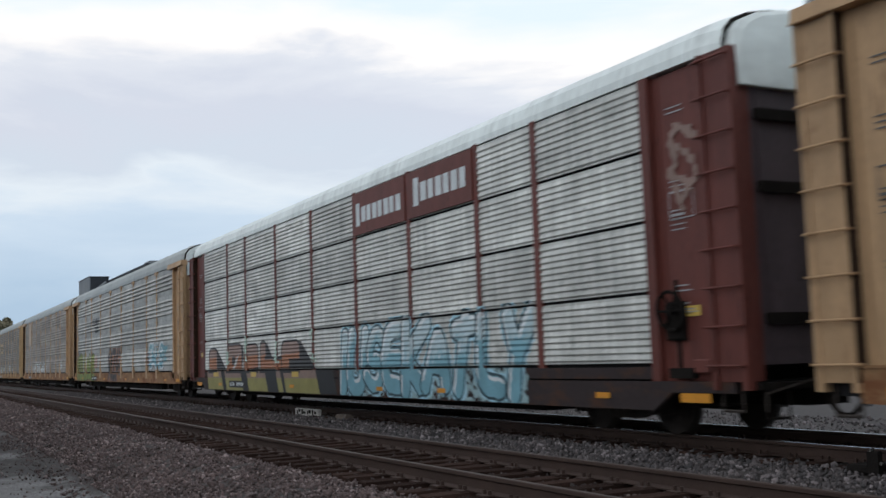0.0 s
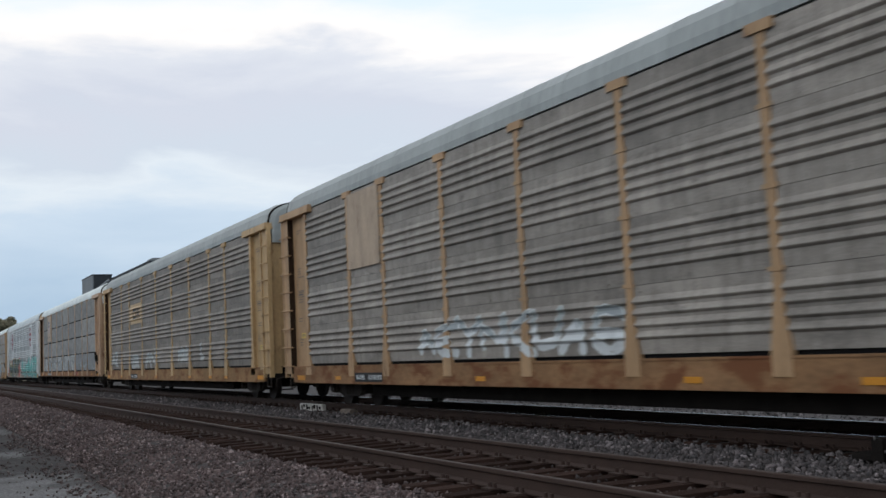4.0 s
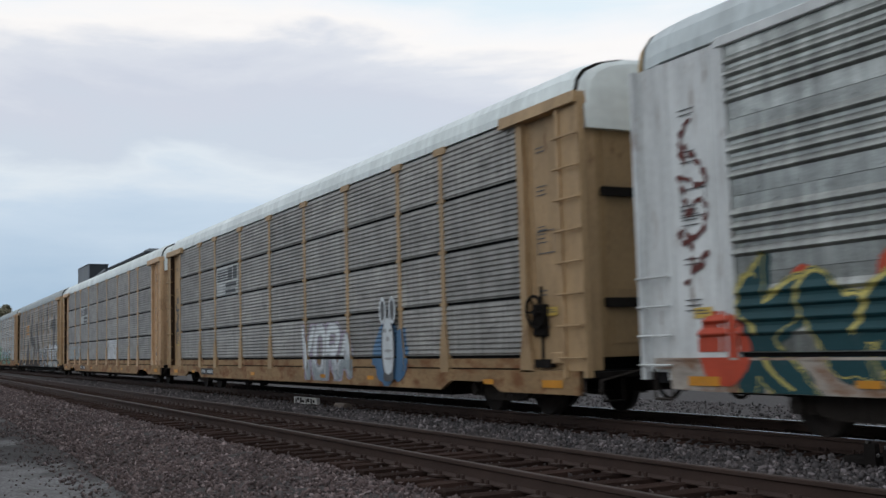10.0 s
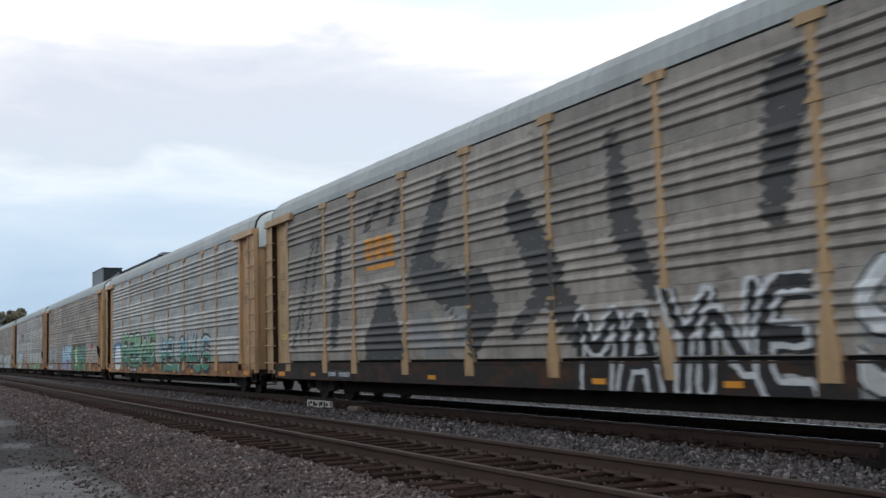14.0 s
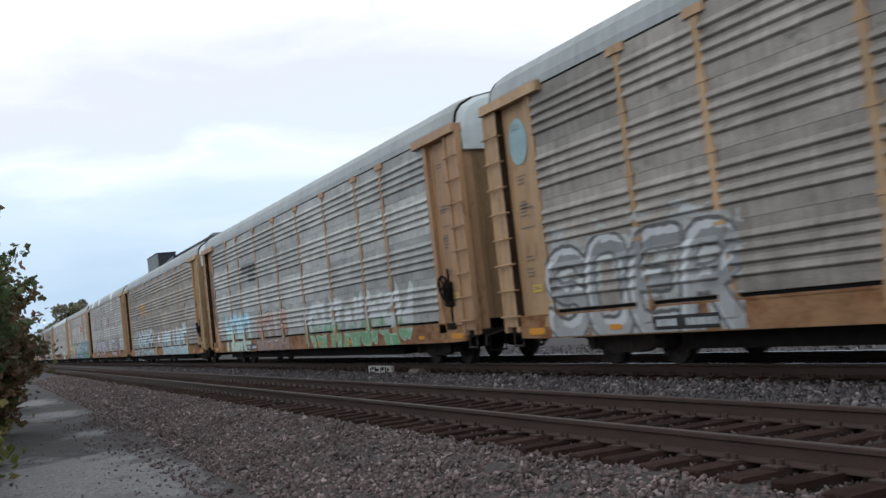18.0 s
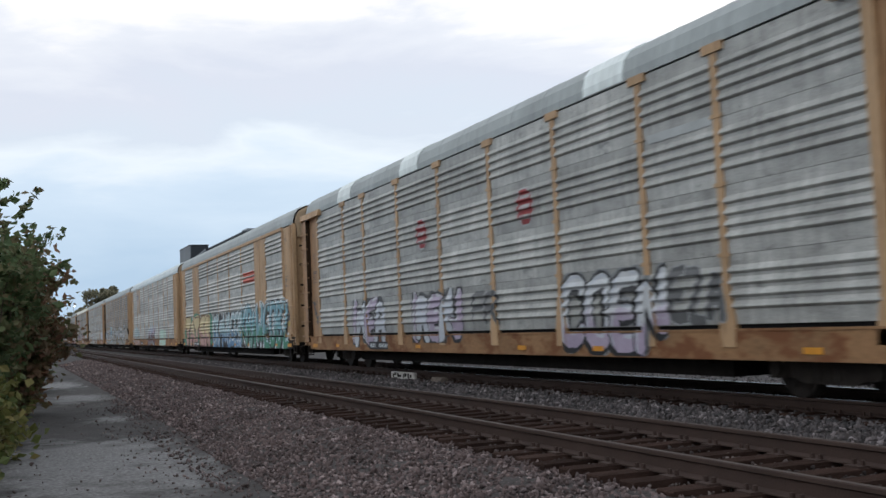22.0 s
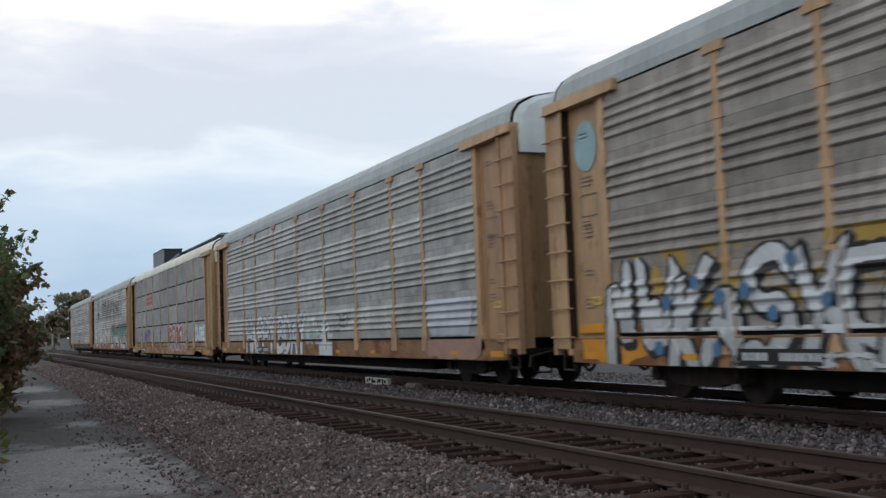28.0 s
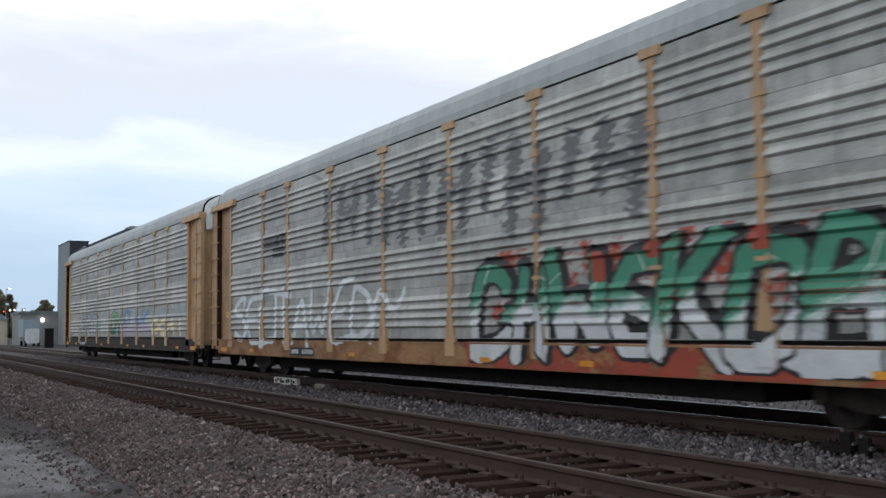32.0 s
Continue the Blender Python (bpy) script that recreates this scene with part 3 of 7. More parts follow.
def truck_mb():
    """A side frame pair with springs and bolster, around y = 0."""
    mb = MB()
    for s in (-1, 1):
        x = s * 1.03
        mb.slab([(-1.05, 0.34), (-1.05, 0.58), (-0.55, 0.70), (0.55, 0.70), (1.05, 0.58), (1.05, 0.34), (0.70, 0.30), (0.45, 0.22), (-0.45, 0.22), (-0.70, 0.30)], x - 0.08, x + 0.08)
        for y in (-0.88, 0.88):
            mb.box(x - 0.12, x + 0.12, y - 0.16, y + 0.16, 0.28, 0.56)
            mb.tube((x - s * 0.02, y, 0.40), (x + s * 0.19, y, 0.40), 0.11, 10)
        for y in (-0.18, 0.0, 0.18):
            mb.tube((x + s * 0.03, y, 0.26), (x + s * 0.03, y, 0.52), 0.075, 8)
    mb.box(-1.15, 1.15, -0.2, 0.2, 0.50, 0.66)
    return mb


def wheelset_mb():
    mb = MB().tube((-0.95, 0, 0), (0.95, 0, 0), 0.08, 10)
    for s in (-1, 1):
        x = s * GAUGE
        mb.tube((x - 0.055, 0, 0), (x + 0.055, 0, 0), 0.405, 24)
        mb.tube((x - s * 0.085, 0, 0), (x - s * 0.055, 0, 0), 0.43, 24)
        mb.tube((x + s * 0.05, 0, 0), (x + s * 0.10, 0, 0), 0.13, 12)
        for i in range(6):
            t = i * math.pi / 3
            mb.tube((x + s * 0.056, 0.25 * math.cos(t), 0.25 * math.sin(t)), (x + s * 0.06, 0.25 * math.cos(t), 0.25 * math.sin(t)), 0.045, 6)
    return mb


def eave_rail_mb():
    return MB().box(-HALF_W - 0.055, -HALF_W + 0.02, -11.6, 11.6, EAVE - 0.09, EAVE + 0.035, 0.01)


def brake_box_mb():
    return MB().box(-HALF_W - 0.06, -HALF_W + 0.01, -12.66, -12.38, 0.86, 1.04, 0.02)


def lock_bar_mb():
    return MB().tube((0, -13.24, 1.0), (0, -13.24, EAVE - 0.44), 0.035, 6)


def door_latch_mb():
    return MB().box(-0.07, 0.07, -13.235, -13.195, -0.03, 0.03)


def brake_wheel_mb():
    x, y, z = -HALF_W - 0.07, -11.98, 1.66
    mb = MB().ring((x, y, z), (1, 0, 0.12), 0.25, 0.026)
    for i in range(6):
        t = i * 2 * math.pi / 6
        mb.tube((x + 0.02, y, z), (x, y + 0.25 * math.cos(t), z + 0.25 * math.sin(t)), 0.018, 5)
    mb.tube((x + 0.26, y, z), (x - 0.03, y, z), 0.06, 8)
    mb.box(x + 0.06, x + 0.24, y - 0.17, y + 0.17, 1.28, 1.78, 0.03)
    mb.tube((x + 0.14, y, 1.3), (x + 0.14, y, 0.84), 0.04, 6).tube((x + 0.12, y, 2.06), (x + 0.12, y, 1.7), 0.025, 6)
    mb.box(x + 0.02, x + 0.2, y - 0.34, y + 0.1, 0.80, 0.93)
    return mb


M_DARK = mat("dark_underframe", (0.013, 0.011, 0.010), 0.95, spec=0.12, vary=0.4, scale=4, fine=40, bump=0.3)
M_EDGE_DARK = mat("dark_brown_edge", (0.035, 0.022, 0.015), 0.95, spec=0.1, vary=0.5, scale=3, fine=30, bump=0.2)
# near-black colour stands for the shade behind the panel gaps
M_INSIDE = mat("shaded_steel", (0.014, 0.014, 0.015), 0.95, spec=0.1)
M_WHEEL = mat("wheel_steel", (0.032, 0.025, 0.022), 0.75, metal=0.2, vary=0.4, scale=4, fine=30)
M_TRUCK = mat("grimy_cast_steel", (0.033, 0.026, 0.022), 0.85, vary=0.4, scale=5, fine=40, bump=0.3)
COL = {
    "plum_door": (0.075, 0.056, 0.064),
    "tan": (0.43, 0.276, 0.152), "bright": (0.53, 0.352, 0.205), "gold": (0.40, 0.268, 0.143), "rusty": (0.37, 0.22, 0.122), "pink": (0.46, 0.315, 0.21), "yellow": (0.45, 0.305, 0.155), "maroon": (0.125, 0.034, 0.026), "plum": (0.045, 0.035, 0.042), "ochre": (0.40, 0.26, 0.09), "white": (0.62, 0.64, 0.64), "black": (0.03, 0.03, 0.032),
    # tan, gold and white door colours hold the shade between the cars
    "grey": (0.37, 0.37, 0.352), "mgrey": (0.245, 0.236, 0.22), "dgrey": (0.24, 0.243, 0.235), "lgrey": (0.425, 0.42, 0.395), "shiny": (0.375, 0.387, 0.368), "pale": (0.52, 0.525, 0.50), "shaded_tan": (0.25, 0.162, 0.086), "shaded_gold": (0.30, 0.20, 0.10), "brownish": (0.287, 0.262, 0.235), "sill_gold": (0.49, 0.365, 0.21), "umber": (0.214, 0.193, 0.170), "shaded_white": (0.47, 0.475, 0.46), "cap_tan": (0.27, 0.19, 0.115), "roof_grey": (0.33, 0.36, 0.36), "roof_white": (0.76, 0.82, 0.81), "roof_cream": (0.68, 0.67, 0.58), "roof_pale": (0.60, 0.66, 0.67),
}


def paint(c, kind="steel"):
    rgb = COL[c]
    if kind == "panel":
        old = c in ("brownish", "dgrey", "umber")
        return mat("galvanised_" + c, rgb, 0.6 if old else 0.32 if c == "shiny" else 0.5, metal=0.1 if old else 0.75 if c == "shiny" else 0.25, vary=0.42, scale=1.3, fine=26, bump=0.14, per_object=0.18, stretch=(1, 0.8, 1.9), stain=tuple(v * 0.6 for v in rgb), stain_at=0.58, streak=0.34 if c == "shiny" else 0.2)
    if kind == "roof":
        return mat("roof_paint_" + c, rgb, 0.5, streak=0.1, metal=0.1, vary=0.2, scale=0.9, fine=14, bump=0.05, stretch=(0.15, 1, 0.4), stain=tuple(v * 0.75 for v in rgb), stain_at=0.58)
    if kind == "sill":
        return mat("sill_paint_" + c, (rgb[0] * 0.62, rgb[1] * 0.53, rgb[2] * 0.46), 0.8, vary=0.4, scale=1.6, fine=18, bump=0.15, stretch=(1, 0.5, 1), stain=(0.30 * rgb[0] + 0.045, 0.18 * rgb[1] + 0.018, 0.12 * rgb[2] + 0.008), stain_at=0.48)
    return mat("car_paint_" + c, rgb, 0.6, vary=0.28, scale=1.6, fine=22, bump=0.1, per_object=0.08, stretch=(1, 1.8, 0.5), stain=(rgb[0] * 0.5, rgb[1] * 0.42, rgb[2] * 0.38), stain_at=0.58)


def end_depth(k):
    """How far the end panel lies back; the white car and the two with tall bolted doors have flush ends."""
    return 0.0 if k in (6, 15, 16) else RECESS


def rack_car(k, s):
    """One enclosed auto rack. s: kind, panel, post, end, roof, cap, sill, flared, label."""
    car = tagged(new("autorack_car"), s["label"], "rail car", "train of auto racks")
    kind = s["kind"]
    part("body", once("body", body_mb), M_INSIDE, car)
    roof = part("roof", once(("roof", kind), lambda: roof_mb(kind)), paint(s["roof"], "roof"), car)
    for i in range(-10, 11):
        part("roof_seam", once(("roof_seam", kind), lambda: roof_seam_mb(kind)), paint(s["roof"], "roof"), roof, at=(0, i * 1.25, 0))
    for y in s["patches"]:
        part("roof_patch", once("roof_patch", roof_patch_mb), paint("roof_white", "roof"), roof, "white repaired roof sheet", at=(0, y, 0))
    style = sill_of(k)
    part("side_sill", once(("sill", style), lambda: sill_mb(style)), paint(s["sill"], "sill"), car)
    if style in ("step", "arch"):
        part("deck_edge", once("deck_edge", deck_edge_mb), paint(s["sill"], "sill"), car)
    part("far_side", once(("far_side", kind), lambda: far_side_mb(kind)), paint(s["panel"], "panel"), car)
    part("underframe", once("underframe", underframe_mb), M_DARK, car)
    for i, (a, b) in enumerate(zip(POSTS[:-1], POSTS[1:])):
        w = b - a - 0.13
        if i in s["plain"]:
            part("plain_panel", once(("plain", round(w, 2)), lambda: plain_mb(w)), paint(s["plain"][i]), car, at=(0, (a + b) / 2, 0))
            continue
        for z0, z1 in ROWS[kind]:
            part("panel", panel_mesh(kind, w, z1 - z0), paint(s["panel"], "panel"), car, at=(0, (a + b) / 2, z0))
    for p in POSTS[1:-1]:
        part("post", once(("post", s["flared"]), lambda: post_mb(s["flared"])), paint(s["post"]), car, at=(0, p, 0))
    deep = end_depth(k)
    proud = 0.08 if deep else 0.012
    if deep:
        part("recess_edge", once("recess_edge", lambda: recess_edge_mb(12.718)), M_EDGE_DARK, car, "dark brown edge of the end recess")
    for y in (-12.60, -11.80, 11.80, 12.60):
        part("fold", once("fold", fold_mb), paint(s["end"]), car, at=(-HALF_W - 0.005 + deep, y, 0))
    for e in (0, 180):
        turn = pose(0, 0, 0, 0, 0, e)
        # the far end is the near one turned about the middle
        for sd in (-1, 1):
            part("end_panel", once(("end_panel", sd, deep), lambda: end_side_mb(sd, deep)), paint(s["end"]), car, at=turn)
            part("end_post", once(("end_post", sd, s["flared"]), lambda: end_post_mb(sd, s["flared"])), paint(s["post"]), car, at=turn)
            if s["flared"]:
                part("hood_beam", once(("hood", sd), lambda: hood_mb(sd)), paint(s["post"]), car, at=turn)
            part("ladder_stile", once(("inner_stile", sd, proud), lambda: inner_stile_mb(sd, proud)), paint(s["end"]), car, at=turn)
            part("corner_post", once(("corner", sd), lambda: corner_mb(sd)), paint(s["end"]), car, at=turn)
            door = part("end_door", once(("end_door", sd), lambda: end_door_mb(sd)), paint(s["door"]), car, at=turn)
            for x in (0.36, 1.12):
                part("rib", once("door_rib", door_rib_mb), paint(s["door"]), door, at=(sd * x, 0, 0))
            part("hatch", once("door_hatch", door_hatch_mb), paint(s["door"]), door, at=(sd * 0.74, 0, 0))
            if (e == 0) == (sd < 0):
                part("ladder_back", once(("ladder_back", sd, proud), lambda: ladder_back_mb(sd, proud)), paint(s["end"]), car, at=turn)
        part("end_cap", once(("end_cap", kind), lambda: end_cap_mb(kind)), paint(s["cap"], "roof"), car, at=turn)
        part("roof_lip", once(("roof_lip", kind), lambda: roof_lip_mb(kind)), M_DARK, roof, "dark joint at the roof's end", at=turn)
        for z in s["bars"]:
            part("door_bar", once("latch", latch_mb), M_DARK, car, at=turn @ pose(0, 0, z))
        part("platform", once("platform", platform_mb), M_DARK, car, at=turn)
        part("coupler", once("coupler", coupler_mb), M_TRUCK, car, at=turn)
        part("uncoupling_lever", once("lever", lever_mb), M_TRUCK, car, at=turn)
        part("air_hose", once("hose", hose_mb), M_DARK, car, at=turn)
    for m in (Matrix(), pose(0, 25.9, 0)):
        part("step", once("step", step_mb), M_TRUCK, car, "bent step iron", at=m)
    # a ladder of nine rungs, or of four low ones where the ends are flush
    rungs = [0.95 + 0.47 * j for j in range(9)] if deep else [0.85 + 0.38 * j for j in range(4)]
    for e in (-1, 1):
        for z in rungs:
            part("ladder_rung", once(("rung", deep), lambda: rung_mb(0.12 if deep else 0.09)), paint(s["end"]), car, at=(0, 0 if e < 0 else 25.97, z))
    if k in (1, 5, 7, 11, 12, 13, 17):
        part("brake_wheel", once("brake_wheel", brake_wheel_mb), M_DARK, car)
    if k in (6, 15):
        part("eave_rail", once("eave_rail", eave_rail_mb), paint(s["post"]), car)
    part("brake_box", once("brake_box", brake_box_mb), paint(s["end"]), car)
    if s["door"] == "shaded_white":
        for x in (-0.42, 0.1, 0.5):
            bar = part("lock_bar", once("lock_bar", lock_bar_mb), M_DARK, car, at=(x, 0, 0))
        for x in (-1.3, -0.55, 0.0, 1.2):
            for z in (1.3, 2.0, 2.7, 3.4, 4.05):
                part("latch", once("door_latch", door_latch_mb), M_DARK, car, at=(x, 0, z))
    wheels = []
    for e in (-1, 1):
        tr = part("truck", once("truck", truck_mb), M_TRUCK, car, at=(0, e * 10.1, 0))
        for a in (-0.88, 0.88):
            wheels.append((part("wheelset", once("wheelset", wheelset_mb), M_WHEEL, tr, at=(0, a, 0.405)), a))
    car.matrix_basis = pose(FAR, car_y(k, 0), 0)
    CARS[k] = (car, wheels)
    return car


CARS = {}


def spec(kind, panel, post, end, roof, cap, sill, flared, label, door=None, plain=None, bars=(), patches=()):
    # tan and gold ends get doors with the gap's shade in their colour
    return dict(door=door or {"tan": "shaded_tan", "rusty": "shaded_tan", "gold": "shaded_gold"}.get(end, end), plain=plain or {}, bars=bars, patches=patches, kind=kind, panel=panel, post=post, end=end, roof=roof, cap=cap, sill=sill, flared=flared, label=label)


T_B = "grey auto rack with tan posts and "
N2, S2 = 1, 7
SPECS = [
    spec("b", "dgrey", "tan", "tan", "roof_grey", "roof_pale", "tan", True, "corrugated grey auto rack with tan ends"),
    spec("c", "pale", "maroon", "maroon", "roof_white", "roof_white", "plum", False, "ribbed pale auto rack with maroon posts and white roof", door="plum_door", bars=(4.0, 3.1, 1.5)),
    spec("b", "grey", "tan", "tan", "roof_grey", "roof_pale", "tan", True, T_B + "lime and black graffiti"),
    spec("b", "brownish", "tan", "tan", "roof_grey", "roof_pale", "tan", True, T_B + "small white tags"),
    spec("b", "umber", "yellow", "yellow", "roof_grey", "roof_grey", "yellow", True, "dark corrugated auto rack with yellow posts and emblem panel"),
    spec("a", "dgrey", "pink", "pink", "roof_white", "roof_white", "tan", True, "dark slatted auto rack with pinkish ends and white roof"),
    spec("b", "shiny", "white", "white", "roof_pale", "ochre", "white", False, "white-posted auto rack with red emblems and teal graffiti", plain={N2: "white", S2: "white"}),
    spec("a", "mgrey", "gold", "gold", "roof_white", "roof_white", "sill_gold", True, "grey slatted auto rack with white roof and painted rabbit", bars=(3.4, 1.75)),
    spec("a", "mgrey", "bright", "bright", "roof_white", "roof_white", "sill_gold", True, "grey slatted auto rack with tan posts and white roof"),
    spec("b", "brownish", "gold", "gold", "roof_grey", "roof_pale", "black", True, "brownish auto rack with huge dark letters and black sill"),
    spec("b", "grey", "tan", "tan", "roof_grey", "roof_pale", "tan", True, T_B + "green and blue graffiti"),
    spec("b", "brownish", "tan", "tan", "roof_grey", "roof_pale", "tan", True, T_B + "pale blue and green graffiti"),
    spec("b", "grey", "rusty", "rusty", "roof_grey", "roof_pale", "tan", True, T_B + "brown, white and green graffiti"),
    spec("b", "brownish", "gold", "gold", "roof_grey", "roof_pale", "tan", True, T_B + "long pale blue graffiti"),
    spec("b", "grey", "tan", "rusty", "roof_grey", "roof_pale", "tan", True, T_B + "lilac tags and red emblems", patches=(3.2, -5.9, 8.6)),
    spec("b", "lgrey", "tan", "tan", "roof_grey", "cap_tan", "black", False, "auto rack with plain tan panels and long blue graffiti", door="shaded_white", plain={N2: "tan", S2: "tan"}),
    spec("b", "lgrey", "tan", "tan", "roof_pale", "cap_tan", "tan", False, "pale auto rack with tan ends and faint graffiti", door="shaded_white"),
    spec("b", "brownish", "tan", "tan", "roof_grey", "roof_pale", "tan", True, T_B + "black and white graffiti"),
    spec("b", "grey", "tan", "rusty", "roof_grey", "roof_pale", "tan", True, T_B + "a white birthday greeting"),
    spec("a", "mgrey", "gold", "gold", "roof_cream", "roof_cream", "sill_gold", True, "grey slatted auto rack with cream roof and red graffiti", bars=(3.4, 1.9)),
    spec("b", "grey", "tan", "rusty", "roof_grey", "roof_pale", "tan", True, T_B + "green and white graffiti"),
    spec("b", "grey", "tan", "tan", "roof_grey", "roof_pale", "black", True, T_B + "faded tags, the last one"),
]
for k, s in enumerate(SPECS):
    rack_car(k, s)

# ---- paint on the cars: emblems, stencils and spray paint ----
SPRAY = {
    "inkblue": (0.085, 0.095, 0.165), "aqua": (0.17, 0.36, 0.44), "ice": (0.42, 0.53, 0.57), "grass": (0.17, 0.225, 0.05), "emerald": (0.02, 0.24, 0.12), "moss": (0.42, 0.52, 0.26), "wine": (0.10, 0.02, 0.022), "steel": (0.075, 0.16, 0.21), "pearl": (0.52, 0.54, 0.56), "peach": (0.36, 0.22, 0.165), "denim": (0.075, 0.165, 0.29), "deep": (0.012, 0.055, 0.065), "lemon": (0.50, 0.42, 0.12), "mauve": (0.38, 0.32, 0.42), "periwinkle": (0.27, 0.30, 0.48), "smoke": (0.22, 0.23, 0.24),
    "white": (0.62, 0.66, 0.68), "black": (0.02, 0.02, 0.022), "sky": (0.36, 0.60, 0.72), "blue": (0.10, 0.22, 0.38), "navy": (0.035, 0.07, 0.17), "teal": (0.07, 0.40, 0.36), "sea": (0.02, 0.22, 0.20), "mint": (0.46, 0.60, 0.52),
    "green": (0.02, 0.15, 0.085), "jade": (0.055, 0.225, 0.145), "lime": (0.21, 0.245, 0.055), "leaf": (0.17, 0.35, 0.19), "rust": (0.31, 0.125, 0.06), "red": (0.25, 0.025, 0.028), "scarlet": (0.47, 0.07, 0.035), "brick": (0.30, 0.06, 0.035), "pink": (0.70, 0.34, 0.38), "purple": (0.14, 0.07, 0.24), "violet": (0.20, 0.14, 0.28),
    "yellow": (0.60, 0.42, 0.10), "ochre": (0.40, 0.26, 0.06), "sign_yellow": (0.49, 0.35, 0.20), "cream": (0.66, 0.56, 0.33), "sand": (0.52, 0.43, 0.24), "rose": (0.46, 0.27, 0.24), "grey": (0.34, 0.35, 0.36), "fade": (0.29, 0.42, 0.45), "shade": (0.14, 0.143, 0.15), "silver": (0.46, 0.49, 0.54), "lagoon": (0.16, 0.34, 0.40), "buff": (0.06, 0.06, 0.06), "haze": (0.40, 0.42, 0.42), "dusk": (0.10, 0.102, 0.105), "ink": (0.06, 0.065, 0.07), "slate": (0.03, 0.065, 0.08), "fold": (0.20, 0.13, 0.075), "amber": (0.60, 0.26, 0.03), "brown": (0.20, 0.10, 0.06), "plate": (0.54, 0.38, 0.27), "olive": (0.27, 0.245, 0.085), "faint": (0.29, 0.33, 0.35), "clay": (0.25, 0.17, 0.145), "maroon": (0.11, 0.025, 0.02),
}


def spray(name):
    c = SPRAY[name]
    return mat("spray_" + name, c, 0.55, vary=0.22, scale=2.2, fine=26, bump=0.05, stain=tuple(0.7 * v + 0.05 for v in c), stain_at=0.62, spec=0.3)


COATS = {}
CELL_Y, CELL_Z = 0.014, 0.0165


def side_marks(k, name, y0, y1, z0, z1, art, colours, flat=None, label=""):
    """Lays a coat of paint on the path side of car k, following ribs and posts. art(u, v): colour number or -1; u runs from the trailing end (+y), v up, in metres."""
    car, kind = CARS[k][0], SPECS[k]["kind"]
    # each new coat lies on the ones before it
    COATS[k] = COATS.get(k, 0) + 1
    lift = 0.006 + 0.0011 * min(COATS[k], 9)
    dy, dz = CELL_Y, CELL_Z
    ys = np.arange(y1, y0, -dy)
    zs = np.arange(z0, z1, dz)
    uu, vv = np.meshgrid(y1 - ys, zs - z0)
    idx = art(uu + dy / 2, vv + dz / 2)
    near_post = np.min(np.abs(ys[:, None] - np.array(POSTS)[None, :]), axis=1)
    flared = SPECS[k]["flared"]
    plain = np.zeros(len(ys), bool)
    for i in SPECS[k]["plain"]:
        plain |= (ys > POSTS[i] + 0.06) & (ys < POSTS[i + 1] - 0.06)
    seams = [b for a, b in ROWS[kind]] if SEAM[kind] > 0.01 else []
    verts, faces, cols = [], [], []
    bottom = SILLS[sill_of(k)][0] + 0.005
    for j, z in enumerate(zs):
        row = idx[j]
        za, zb = z, z + dz
        if za < bottom:
            continue
        foot = 0.166 if za < 1.01 else 0.166 - 0.088 * min(1, (za - 1.01) / 0.54)
        post = near_post < (0.0 if flat is not None else foot if flared else 0.078)
        if flat is None:
            gap = any(b - SEAM[kind] - 0.004 < za < b for b in seams)
            gap = gap or WALL_B - 0.055 < za < WALL_B
            xa, xb = surf_x(kind, 0.5, za) - lift, surf_x(kind, 0.5, zb) - lift
            if abs(xa - xb) > 0.03:
                xa = xb = min(xa, xb)
            xp = -HALF_W - ((0.024 if not flared else 0.045 if za < 1.55 else 0.022) + lift) if za > (0.69 if flared else WALL_B - 0.1) else xa
            keep = row
        else:
            xa = xb = xp = flat - lift
            keep, gap = row, False
        base = post * 1 + plain * 2 if za > WALL_B and flat is None else post * 1
        if gap and flat is None:
            keep = np.where(post | (plain & (za > WALL_B)), row, -1)
        change = np.flatnonzero((np.diff(keep) != 0) | (np.diff(base) != 0)) + 1
        edges = np.concatenate([[0], change, [len(keep)]])
        for a, b in zip(edges[:-1], edges[1:]):
            c = keep[a]
            if c < 0:
                continue
            ya, yb = y1 - a * dy, y1 - b * dy
            x0, x1 = ((xa, xb), (xp, xp), (-HALF_W - 0.043 - lift, -HALF_W - 0.043 - lift), (xp, xp))[base[a]]
            n = len(verts)
            verts += [(x0, ya, za), (x0, yb, za), (x1, yb, zb), (x1, ya, zb)]
            faces.append((n, n + 1, n + 2, n + 3))
            cols.append(int(c))
    if not faces:
        return None
    me = bpy.data.meshes.new(name)
    me.from_pydata(verts, [], faces)
    for c in colours:
        me.materials.append(spray(c))
    me.polygons.foreach_set("material_index", cols)
    ob = new(name, me)
    ob.parent = car
    if label:
        ob["label"] = label
    return ob


